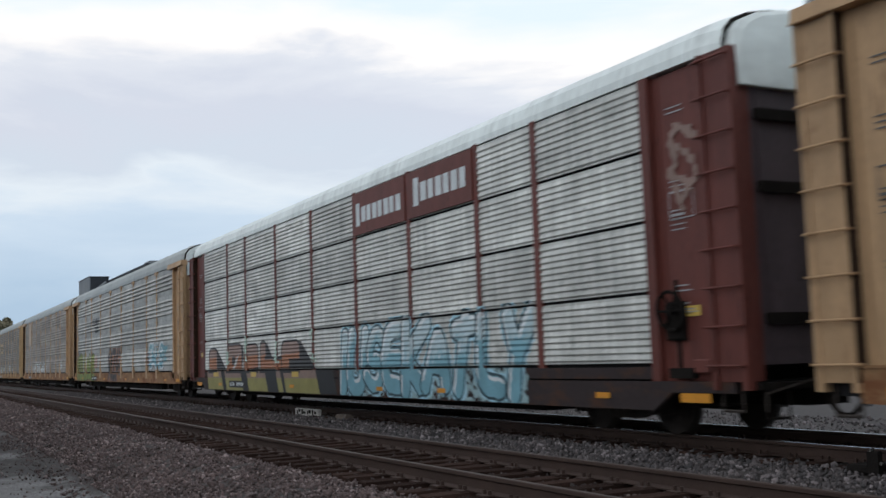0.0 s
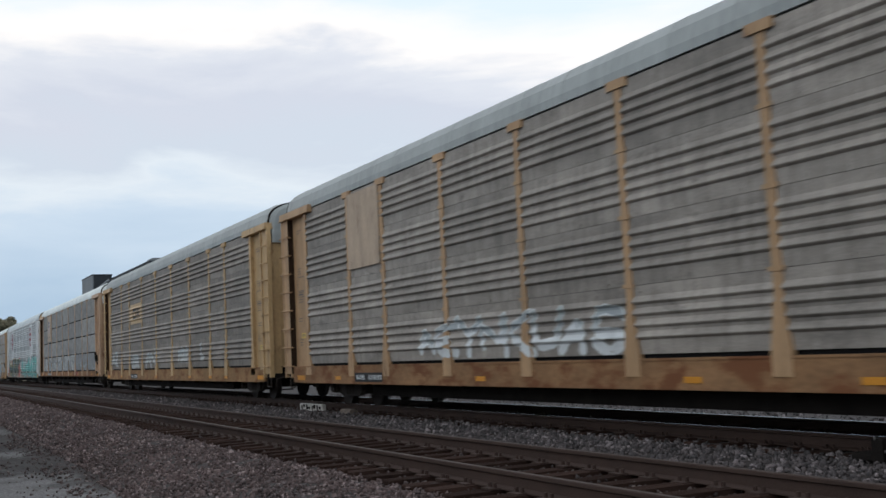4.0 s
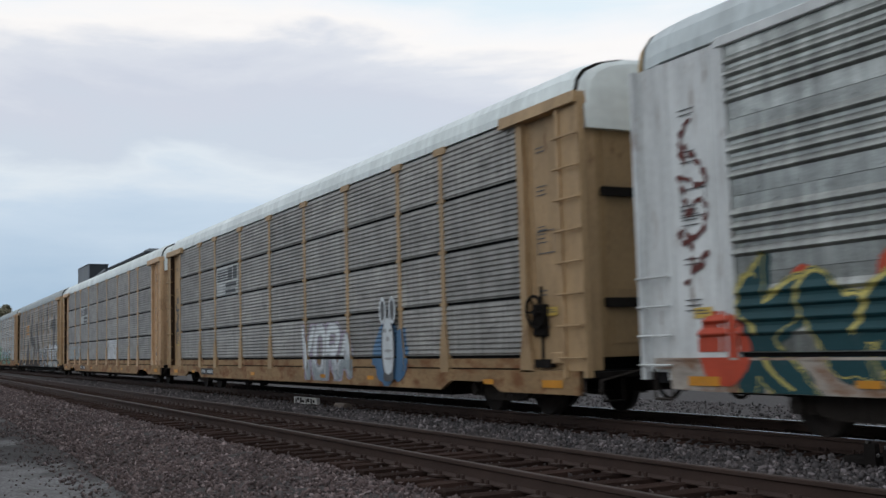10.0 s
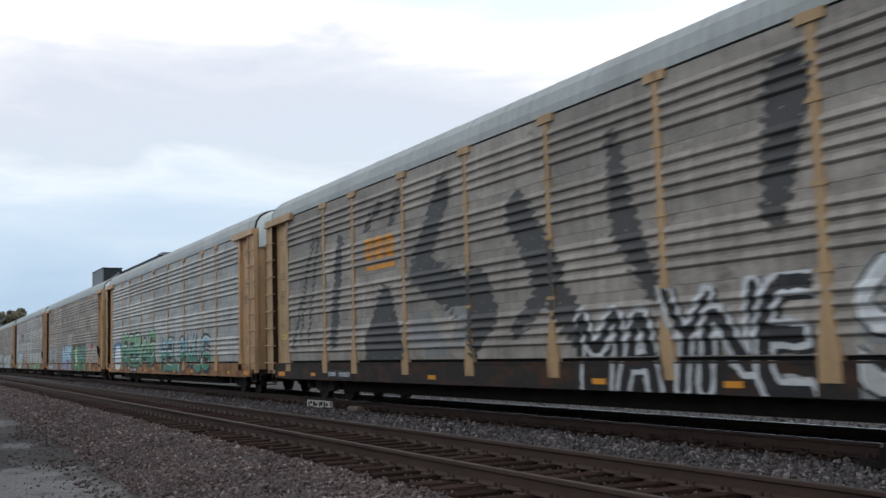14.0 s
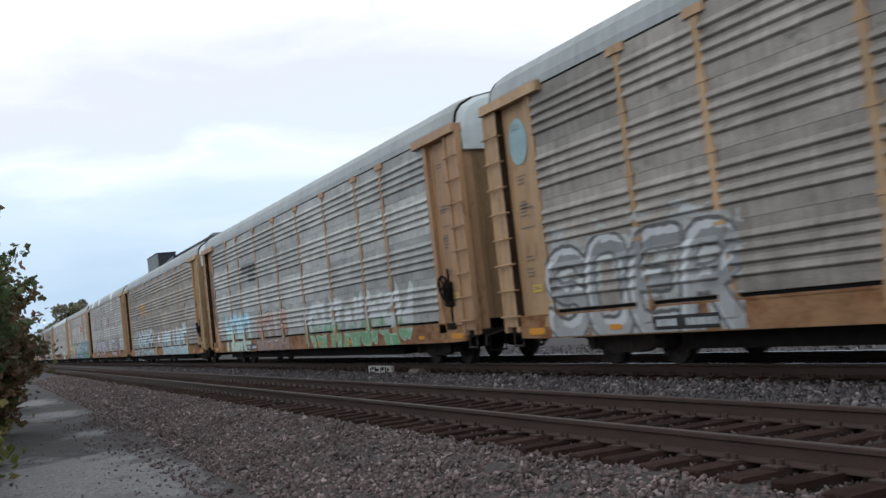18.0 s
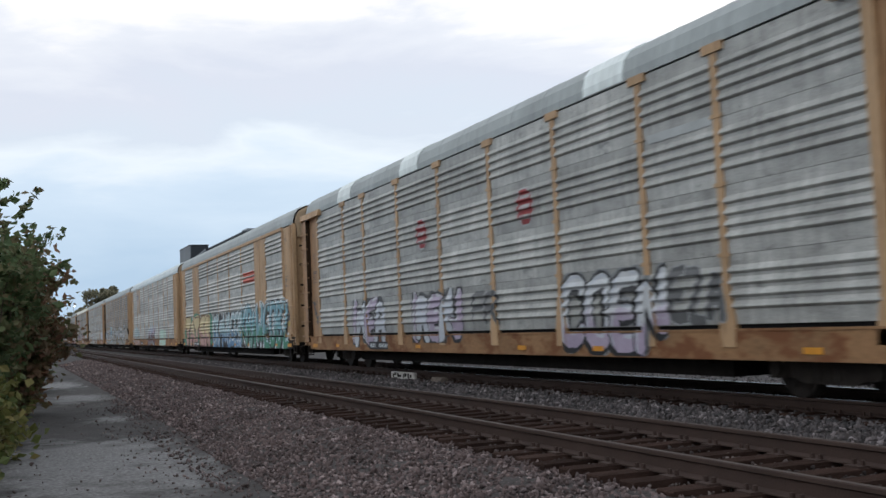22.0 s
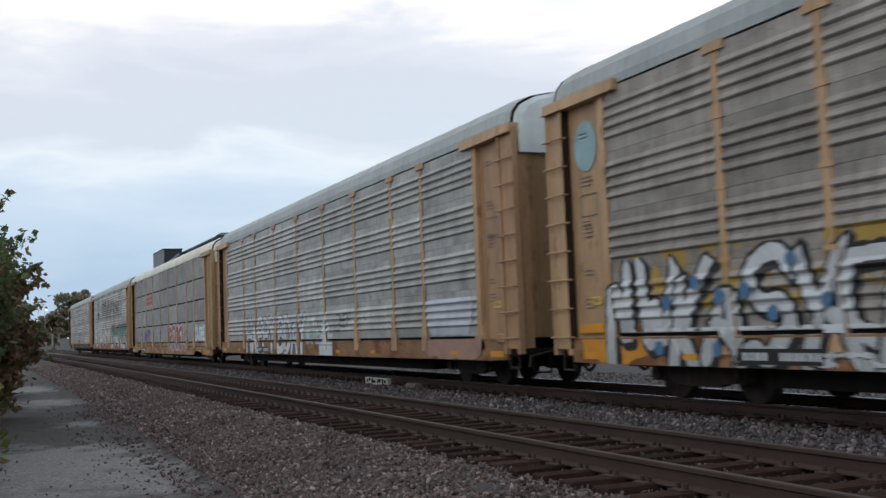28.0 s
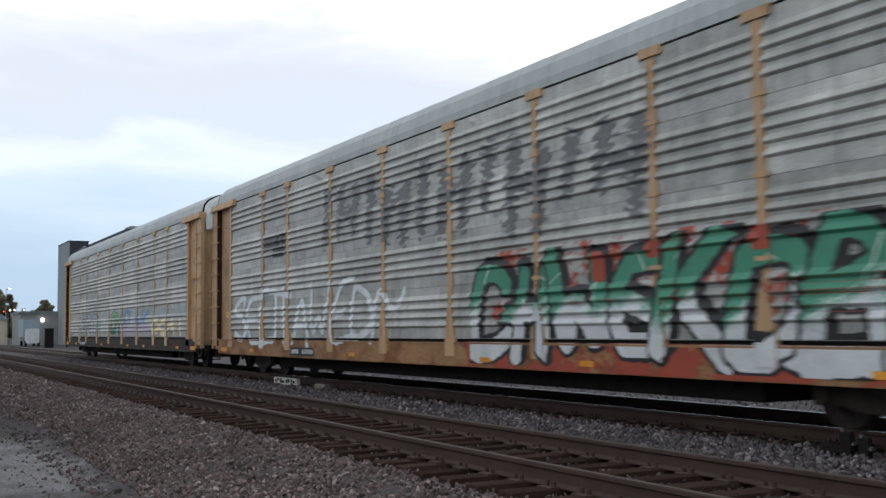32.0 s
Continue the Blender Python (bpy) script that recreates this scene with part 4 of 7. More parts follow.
def end_tag(k, end, z0, z1, colours, seed, label, n=1, thick=0.06, line=0.02, inset=0.1):
    """Spray paint on the flat panel beside the end doors; end -1 leads, +1 trails."""
    y0, y1 = (-12.66, -11.74) if end < 0 else (11.74, 12.66)
    y0, y1 = y0 + inset, y1 - inset
    rng = np.random.default_rng(seed)
    w, h = y1 - y0, z1 - z0
    # one loose looping line on its way up
    stops, a, b = 22 * n, rng.uniform(0, 6), rng.uniform(0.8, 1.3)
    way = []
    for i in range(stops):
        s = 5.5 * n * i / (stops - 1)
        way.append((w * (0.5 + 0.28 * math.sin(b * s + a) + 0.13 * math.sin(2.3 * s + 2 * a)), h * (0.1 + 0.8 * i / (stops - 1)) + 0.16 * math.sin(1.7 * b * s + a)))
    rad = [thick * rng.uniform(0.6, 1.3) for _ in way]
    strokes = [(p, q, r0, r1) for p, q, r0, r1 in zip(way[:-1], way[1:], rad[:-1], rad[1:])]
    side_marks(k, "graffiti", y0, y1, z0, z1, scrawl(strokes, seed, 0.35), colours[:1], flat=-HALF_W - 0.008 + end_depth(k), label=label)


def seg_dist(u, v, a, b, r0, r1):
    """How far (u, v) lies outside a stroke from a to b that tapers from r0 to r1."""
    (ax, ay), (bx, by) = a, b
    dx, dy = bx - ax, by - ay
    t = np.clip(((u - ax) * dx + (v - ay) * dy) / (dx * dx + dy * dy + 1e-9), 0, 1)
    return np.hypot(u - ax - t * dx, v - ay - t * dy) - r0 - (r1 - r0) * t


# letters as lines through a grid of 4 by 6
GLYPHS = {
    "A": "00 26 40|12 32", "B": "00 06 36 45 34 03|03 33 42 41 30 00", "C": "45 36 16 05 01 10 30 41", "D": "00 06 26 44 42 20 00", "E": "46 06 00 40|03 33", "F": "46 06 00|03 33",
    "G": "45 36 16 05 01 10 30 41 43 23", "H": "00 06|40 46|03 43", "I": "20 26", "J": "01 10 20 31 36", "K": "00 06|46 03 40", "L": "06 00 40", "M": "00 06 22 46 40", "N": "00 06 40 46",
    "O": "10 01 05 16 36 45 41 30 10", "P": "00 06 36 45 44 33 03", "R": "00 06 36 45 44 33 03|23 40", "S": "45 36 16 05 04 13 33 42 41 30 10 01", "T": "06 46|26 20", "U": "06 01 10 30 41 46",
    "V": "06 20 46", "W": "06 10 24 30 46", "X": "00 46|06 40", "Y": "06 23 46|23 20", "Z": "06 46 00 40",
}
ADVANCE = {"I": 0.55, "M": 1.3, "W": 1.3, " ": 0.45, "J": 0.85}


def rounded(pts, times=2):
    """Cuts the corners of a line."""
    for _ in range(times):
        out = [pts[0]]
        for (ax, ay), (bx, by) in zip(pts[:-1], pts[1:]):
            out += [(0.75 * ax + 0.25 * bx, 0.75 * ay + 0.25 * by), (0.25 * ax + 0.75 * bx, 0.25 * ay + 0.75 * by)]
        pts = out + [pts[-1]]
    return pts


def lettering(word, w, h, thick, slant=0.08, seed=0, jitter=0.25, wave=0.08, soft=2, flare=0.25, barbs=0.0, tight=1.0):
    """The strokes of a painted word filling w by h metres, letter by letter. flare: heavier feet; barbs: pointed tails; tight: how far the letters crowd."""
    rng = np.random.default_rng(seed)
    unit = w / sum(ADVANCE.get(c, 1.0) for c in word)
    out, x = [], 0.0
    for ch in word:
        cell = unit * ADVANCE.get(ch, 1.0)
        if ch in GLYPHS:
            pad = thick * (1.25 - 0.55 * tight)
            x0, cw = x + pad, max(cell - 2 * pad, 0.05)
            low, top = thick + wave * h * rng.random(), h - thick - wave * h * rng.random()
            fat = thick * rng.uniform(0.88, 1.15)
            moved, mine = {}, []
            for line in GLYPHS[ch].split("|"):
                pts = []
                for q in line.split():
                    if q not in moved:
                        moved[q] = rng.normal(0, jitter, 2)
                    gx, gy = int(q[0]) + moved[q][0], int(q[1]) + 0.8 * moved[q][1]
                    y = low + (top - low) * min(max(gy / 6, -0.02), 1.04)
                    pts.append((x0 + cw * gx / 4 + slant * (y - h / 2), y))
                way = rounded(pts, soft)
                rad = [fat * (1 + flare * (0.5 - p[1] / h)) for p in way]
                mine += [(p, q, r0, r1) for p, q, r0, r1 in zip(way[:-1], way[1:], rad[:-1], rad[1:])]
                for (px, py), (qx, qy) in ((way[0], way[1]), (way[-1], way[-2])):
                    if rng.random() < barbs:
                        turn = math.atan2(py - qy, px - qx) + rng.uniform(-0.8, 0.8)
                        ln = thick * rng.uniform(1.3, 2.6)
                        mine.append(((px, py), (px + ln * math.cos(turn), py + ln * math.sin(turn)), fat * 0.95, 0.0))
            out.append(mine)
        x += cell
    return out


def ripple(u, v, seed):
    return np.sin(u * 5.1 + seed) * np.cos(v * 6.3 + seed * 1.7) + 0.6 * np.sin(u * 11.7 - v * 9.1 + seed * 0.6)


def moved_by(d, du, dv):
    """A field of distances shifted by whole cells of the paint's grid."""
    i, j = round(du / CELL_Y), round(dv / CELL_Z)
    out = np.full(d.shape, 9.0)
    n, m = d.shape
    out[max(j, 0):n + min(j, 0), max(i, 0):m + min(i, 0)] = d[max(-j, 0):n + min(-j, 0), max(-i, 0):m + min(-i, 0)]
    return out


def piece(word, w, h, thick, line, seed, glow=0.0, split=0.5, shine=0.0, patchy=0.5, alt=False, shadow=None, rim=0.0, bubbles=0, fleck=0.0, **k):
    """Art with colours: 0 fill, 1 second fill below, 2 outline, 3 cloud behind, 4 shine, 5 cast shadow. Each letter overlaps the one before it."""
    letters = lettering(word, w, h, thick, seed=seed, **k)
    rng = np.random.default_rng(seed + 7)
    discs = [(rng.uniform(0.03, 0.97) * w, h * rng.uniform(0.72, 0.88), h * rng.uniform(0.10, 0.17)) for _ in range(bubbles)]

    def art(u, v):
        rip = ripple(u, v, seed)
        fine = np.sin(u * 23 + seed) * np.sin(v * 19 - seed)
        grain = np.sin(u * 151.3 + v * 97.7 + seed) * np.sin(u * 71.9 - v * 133.1)
        idx = np.full(u.shape, -1)
        dist = []
        for strokes in letters:
            d = np.full(u.shape, 9.0)
            for p, q, r0, r1 in strokes:
                d = np.minimum(d, seg_dist(u, v, p, q, r0, r1))
            dist.append(d + 0.010 * fine)
        every = np.minimum.reduce(dist)
        if glow > 0:
            idx[every < line + glow * (0.7 + patchy * rip)] = 3
        for x, y, r in discs:
            idx[np.hypot(u - x, v - y) < r] = 3
        if shadow:
            for q in (0.2, 0.4, 0.6, 0.8, 1.0):
                idx[moved_by(every, shadow[0] * q, shadow[1] * q) < line] = 5
        for i, d in enumerate(dist):
            idx[d < line] = 2
            idx[d < 0] = i % 2 if alt else 0
            if split > 0:
                idx[(d < 0) & (v < h * split + 0.10 * h * np.sin(u * 3 + i * 2.4 + seed) + 0.06 * h * rip + 0.10 * h * grain)] = 1
            if fleck > 0:
                lean = 1 if (i + seed) % 2 else -1
                idx[(d < -0.1 * thick) & (np.abs(np.sin(u * 2.6 + lean * v * 3.4 + i * 1.9 + 0.5 * np.sin(v * 5 + i))) < 0.3 * fleck) & (rip + 0.2 * grain > -0.5)] = 4
            if rim > 0:
                # light along the upper left edge of each stroke
                idx[(d < -0.012) & (moved_by(d, rim, -rim) > -0.02) & (rip > -0.75)] = 4
            if shine > 0:
                idx[(d < -0.25 * thick) & (d > -0.62 * thick) & (np.sin(u * 4.0 + v * 5.0 + i) > 1.0 - 2 * shine)] = 4
        return idx
    return art


def scrawl(strokes, seed, wear=1.0):
    """Broad single strokes with ragged, worn edges."""
    def art(u, v):
        d = np.minimum.reduce([seg_dist(u, v, *s) for s in strokes])
        worn = 0.05 * np.sin(v * 43 + 3 * np.sin(u * 5)) + 0.04 * ripple(u * 2, v * 3, seed)
        return np.where(d + wear * worn < 0, 0, -1)
    return art


def blob(w, h, seed, rough=0.25):
    def art(u, v):
        e = ((u - w / 2) / (w / 2)) ** 2 + ((v - h / 2) / (h / 2)) ** 2 + rough * ripple(u, v, seed)
        return np.where(e < 0.95, 0, -1)
    return art


def patch(w, h, seed, rough=0.2):
    """A rolled-on patch: nearly a rectangle, with soft corners and a ragged upper edge."""
    def art(u, v):
        a, b = np.abs(u - w / 2) / (w / 2), np.abs(v - h / 2) / (h / 2)
        e = a ** 5 + b ** 5 + rough * ripple(u, v, seed) + 0.06 * speckle(u, v, seed)
        return np.where(e < 0.8, 0, -1)
    return art


def speckle(u, v, seed):
    """A rough cloudy field from waves in many directions."""
    rng = np.random.default_rng(int(seed) + 900)
    out = np.zeros(u.shape)
    for f in (2.1, 3.4, 5.3, 8.1, 12.5, 19.0, 31.0, 47.0):
        a = rng.uniform(0, math.pi)
        b = a + rng.uniform(0.9, 2.2)
        out += np.sin(f * (u * math.cos(a) + v * math.sin(a)) + rng.uniform(0, 6)) * np.sin(f * 0.83 * (u * math.cos(b) + v * math.sin(b)) + rng.uniform(0, 6)) * (1.0 if f < 6 else 0.75)
    return out


def haze(w, h, seed, amount=0.4):
    """Spray dust that thins out upwards."""
    def art(u, v):
        fall = np.clip(1.4 - 1.1 * v / h, 0, 1) * np.clip(np.minimum(u, w - u) / 0.3, 0, 1)
        return np.where((speckle(u, v, seed) + 1.2 * amount) * fall > 1.25 - 0.4 * amount, 0, -1)
    return art


def rects(*rows):
    """Plain bars: (u0, u1, v0, v1, colour)."""
    def art(u, v):
        idx = np.full(u.shape, -1)
        for a, b, c, d, n in rows:
            idx[(u >= a) & (u < b) & (v >= c) & (v < d)] = n
        return idx
    return art


def octagon(w, h):
    def art(u, v):
        a, b = np.abs(u - w / 2) / (w / 2), np.abs(v - h / 2) / (h / 2)
        e = np.maximum(np.maximum(a, b), (a + b) / 1.42)
        idx = np.where(e < 0.98, 1, -1)
        idx[e < 0.90] = 0
        for c in (0.24, 0.5, 0.76):
            for s in range(4):
                x0 = 0.22 * w + s * 0.155 * w
                idx[(np.abs(v - c * h) < 0.065 * h) & (u > x0) & (u < x0 + (0.12 if s else 0.09) * w)] = 1
        return idx
    return art


def shield(w, h):
    """A plain shield: blue head over red and white stripes."""
    def art(u, v):
        half = np.where(v > 0.3 * h, 0.48, 0.48 * np.sqrt(np.clip(v / (0.3 * h), 0, 1))) * w
        e = np.abs(u - w / 2)
        idx = np.where(e < half, 1, -1)
        stripe = (np.floor(u / (w / 9)) % 2 == 0)
        idx[(e < half - 0.04) & (v > 0.03 * h) & stripe] = 2
        idx[(e < half - 0.04) & (v > 0.55 * h) & (v < 0.96 * h)] = 0
        idx[(e < 0.36 * w) & (np.abs(v - 0.75 * h) < 0.05 * h)] = 1
        return idx
    return art


def words(w, h, n, bold=0.72):
    """A row of n plain bars standing for lettering, the first one taller."""
    c = w / n
    return rects(*[(i * c, i * c + c * (bold + 0.08 * (i % 2)), 0.12 * h if i else 0.0, 0.78 * h if i else h, 0) for i in range(n)])


def layers(*rows):
    """Filled outlines, one over the other: (colour, (u, v), (u, v), ...)."""
    def art(u, v):
        idx = np.full(u.shape, -1)
        for c, *pts in rows:
            inside = np.zeros(u.shape, bool)
            for (ax, ay), (bx, by) in zip(pts, pts[1:] + pts[:1]):
                if ay != by:
                    inside ^= ((ay > v) != (by > v)) & (u < (bx - ax) * (v - ay) / (by - ay) + ax)
            idx[inside] = c
        return idx
    return art


def block(u0, u1, low, top):
    """A square letter with a rounded head."""
    r = 0.3 * min(u1 - u0, top - low)
    return (u0, low), (u0, top - r), (u0 + 0.3 * r, top - 0.3 * r), (u0 + r, top), (u1 - r, top), (u1 - 0.2 * r, top - 0.3 * r), (u1, top - r), (u1, low)


def orange_blocks():
    """Orange square letters with black shadows over an olive foot."""
    rows = [(1, (0.4, 0.0), (0.3, 0.36), (11.0, 0.36), (11.0, 0.0)), (4, (0.3, 0.36), (0.3, 0.56), (10.2, 0.56), (10.4, 0.36))]
    # black shadows to the side of each letter
    for pts in (((1.25, 0.55), (1.25, 1.24), (1.45, 1.2), (2.42, 0.6)), ((3.5, 0.55), (4.0, 1.3), (4.2, 1.3), (4.2, 0.9), (3.9, 0.55)), ((6.25, 0.86), (6.2, 1.3), (6.45, 1.3), (6.85, 0.96), (6.85, 0.86)), ((9.0, 0.6), (9.0, 1.28), (9.15, 1.28), (10.2, 0.6))):
        rows.append((2, *pts))
    # dusty upper halves and orange lower ones
    for a, b, t in ((0.45, 1.36, 1.24), (2.5, 4.05, 1.32), (4.3, 5.62, 1.28), (5.87, 6.32, 1.32), (7.67, 9.05, 1.28)):
        rows.append((2, *block(a - 0.06, b + 0.05, 0.5, t + 0.06)))
        rows.append((4, *block(a, b, 0.56, t)))
        rows.append((0, (a, 0.58), (a, 0.96), (b - 0.04, 1.0), (b - 0.04, 0.58)))
    rows.append((2, (6.2, 0.55), (6.2, 0.94), (7.66, 0.92), (7.66, 0.55)))
    rows.append((0, (6.2, 0.58), (6.2, 0.86), (7.6, 0.84), (7.6, 0.58)))
    rows.append((2, (8.24, 0.58), (8.24, 0.86), (9.4, 0.86), (9.85, 0.6)))
    rows.append((2, (3.02, 0.74), (3.05, 0.98), (3.4, 1.0), (3.35, 0.74)))
    rows.append((3, (3.1, 0.62), (3.5, 0.95), (3.75, 1.05), (3.55, 0.8), (3.3, 0.6)))
    rows.append((2, (4.95, 0.52), (4.95, 0.62), (5.6, 0.66), (5.6, 0.52)))
    for a, b in ((2.05, 2.4), (4.15, 4.7), (6.45, 7.35), (7.75, 7.95), (10.4, 11.5)):
        rows.append((2, (a + 0.1, 0.0), (b + 0.1, 0.0), (b - 0.15, 0.56), (a - 0.2, 0.56)))
    for a, b in ((1.0, 1.6), (5.0, 5.5), (8.5, 9.0)):
        rows.append((5, (a, 0.40), (b, 0.40), (b, 0.52), (a, 0.52)))
    return layers(*rows)


def rabbit(w, h):
    """A seated rabbit: tall ears, long white body, dark feet."""
    def disc(u, v, x, y, rx, ry):
        return ((u - x * w) / rx) ** 2 + ((v - y * h) / ry) ** 2 < 1

    def art(u, v):
        idx = np.full(u.shape, -1)
        idx[disc(u, v, 0.5, 0.38, 0.36 * w, 0.40 * h)] = 1
        idx[disc(u, v, 0.5, 0.40, 0.30 * w, 0.35 * h)] = 0
        for x in (0.24, 0.76):
            idx[disc(u, v, x, 0.84, 0.19 * w, 0.16 * h)] = 0
            idx[disc(u, v, x, 0.84, 0.11 * w, 0.12 * h)] = 1
        for x in (0.36, 0.64):
            idx[disc(u, v, x, 0.60, 0.05 * w, 0.025 * h)] = 1
            idx[disc(u, v, x, 0.05, 0.14 * w, 0.05 * h)] = 1
        idx[disc(u, v, 0.5, 0.50, 0.09 * w, 0.03 * h)] = 2
        for y in (0.36, 0.27):
            idx[disc(u, v, 0.5, y, 0.2 * w, 0.016 * h)] = 2
        return idx
    return art


def cake(w, h):
    def art(u, v):
        idx = np.full(u.shape, -1)
        half = np.where(v < 0.55 * h, 0.5, np.where(v < 0.78 * h, 0.30, 0.12)) * w
        e = np.abs(u - w / 2)
        idx[e < half] = 2
        idx[(e < half - 0.05) & ((v % (0.26 * h)) > 0.03)] = 0
        return idx
    return art


def star(w, h):
    def art(u, v):
        a, b = np.abs(u - w / 2) / (w / 2), np.abs(v - h / 2) / (h / 2)
        return np.where(np.sqrt(a) + np.sqrt(b) < 0.95, 0, -1)
    return art


def plate_mb(w, z0, z1):
    return MB().box(-HALF_W - 0.05, -HALF_W + 0.02, -w / 2, w / 2, z0, z1)


def put(k, name, y0, y1, z0, z1, word, thick, line, colours, seed, label, **kw):
    side_marks(k, name, y0, y1, z0, z1, piece(word, y1 - y0, z1 - z0, thick, line, seed, **kw), colours, label=label)


def graffiti(k, y0, y1, z0, z1, word, colours, seed, label, thick=0.13, line=0.05, **kw):
    if thick > 0.1:
        # bold letters leave room for their outlines
        thick, line = 0.72 * thick, 1.15 * line
    put(k, "graffiti", y0, y1, z0, z1, word, thick, line, colours, seed, label, **kw)


def emblem(k, y0, y1, z0, z1, art, colours, label, flat=None, name="emblem"):
    side_marks(k, name, y0, y1, z0, z1, art, colours, flat, label)


def stripes_emblem(k, y0, y1, z0, z1, ground=False):
    w, h = y1 - y0, z1 - z0
    if ground:
        side_marks(k, "sign_ground", y0 - 0.12, y1 + 0.12, z0 - 0.1, z1 + 0.1, haze(w + 0.24, h + 0.9, k, 2.4), ["haze"], label="pale repainted rectangle behind the emblem")
    bars = [(0.0, 0.55 * w, h * (0.50 + 0.09 * i), h * (0.55 + 0.09 * i), 0) for i in range(5)]
    emblem(k, y0, y1, z0, z1, rects(*bars, (0.55 * w, 0.75 * w, 0.5 * h, 0.92 * h, 0), (0.79 * w, 0.98 * w, 0.52 * h, 0.95 * h, 0), (0.42 * w, 0.95 * w, 0.25 * h, 0.40 * h, 0), (0.42 * w, 0.9 * w, 0.03 * h, 0.17 * h, 0)), ["ink"], "black striped railway emblem")


def orange_emblem(k, y0, y1, z0, z1):
    w, h = y1 - y0, z1 - z0
    emblem(k, y0, y1, z0, z1, rects(*[(a * w, (a + 0.25) * w, 0.3 * h, 0.92 * h, 0) for a in (0.05, 0.37, 0.69)], *[((a + 0.09) * w, (a + 0.16) * w, 0.48 * h, 0.74 * h, -1) for a in (0.05, 0.37, 0.69)], (0.04 * w, 0.96 * w, 0.02 * h, 0.15 * h, 0)), ["amber"], "yellow block emblem")


def painted_words(k, text, y, z, width, colour, x):
    """Stencilled capitals on the path side of car k, centred on y."""
    curve = bpy.data.curves.new("lettering", "FONT")
    curve.body, curve.align_x = text, "CENTER"
    curve.size = width / (0.62 * len(text))
    curve.materials.append(spray(colour))
    ob = new("lettering", curve)
    ob.parent = CARS[k][0]
    ob.matrix_basis = Matrix(((0, 0, -1, x), (-1, 0, 0, y), (0, 1, 0, z), (0, 0, 0, 1)))
    ob["label"] = "dark stencilled capitals"
    return ob


def pale_panel(k, y, z0, z1, c, logo=None):
    p = part("sign_panel", plate_mb(1.72, z0, z1), paint(c), CARS[k][0], "plain pale sign panel", at=(0, y, 0))
    if logo:
        emblem(k, y - 0.36, y + 0.36, z1 - 1.18, z1 - 0.34, shield(0.72, 0.84), logo, "small shield emblem", -HALF_W - 0.05)
        painted_words(k, "BUILDING AMERICA", y, z1 - 1.45, 1.45, "dusk", -HALF_W - 0.054)
    return p


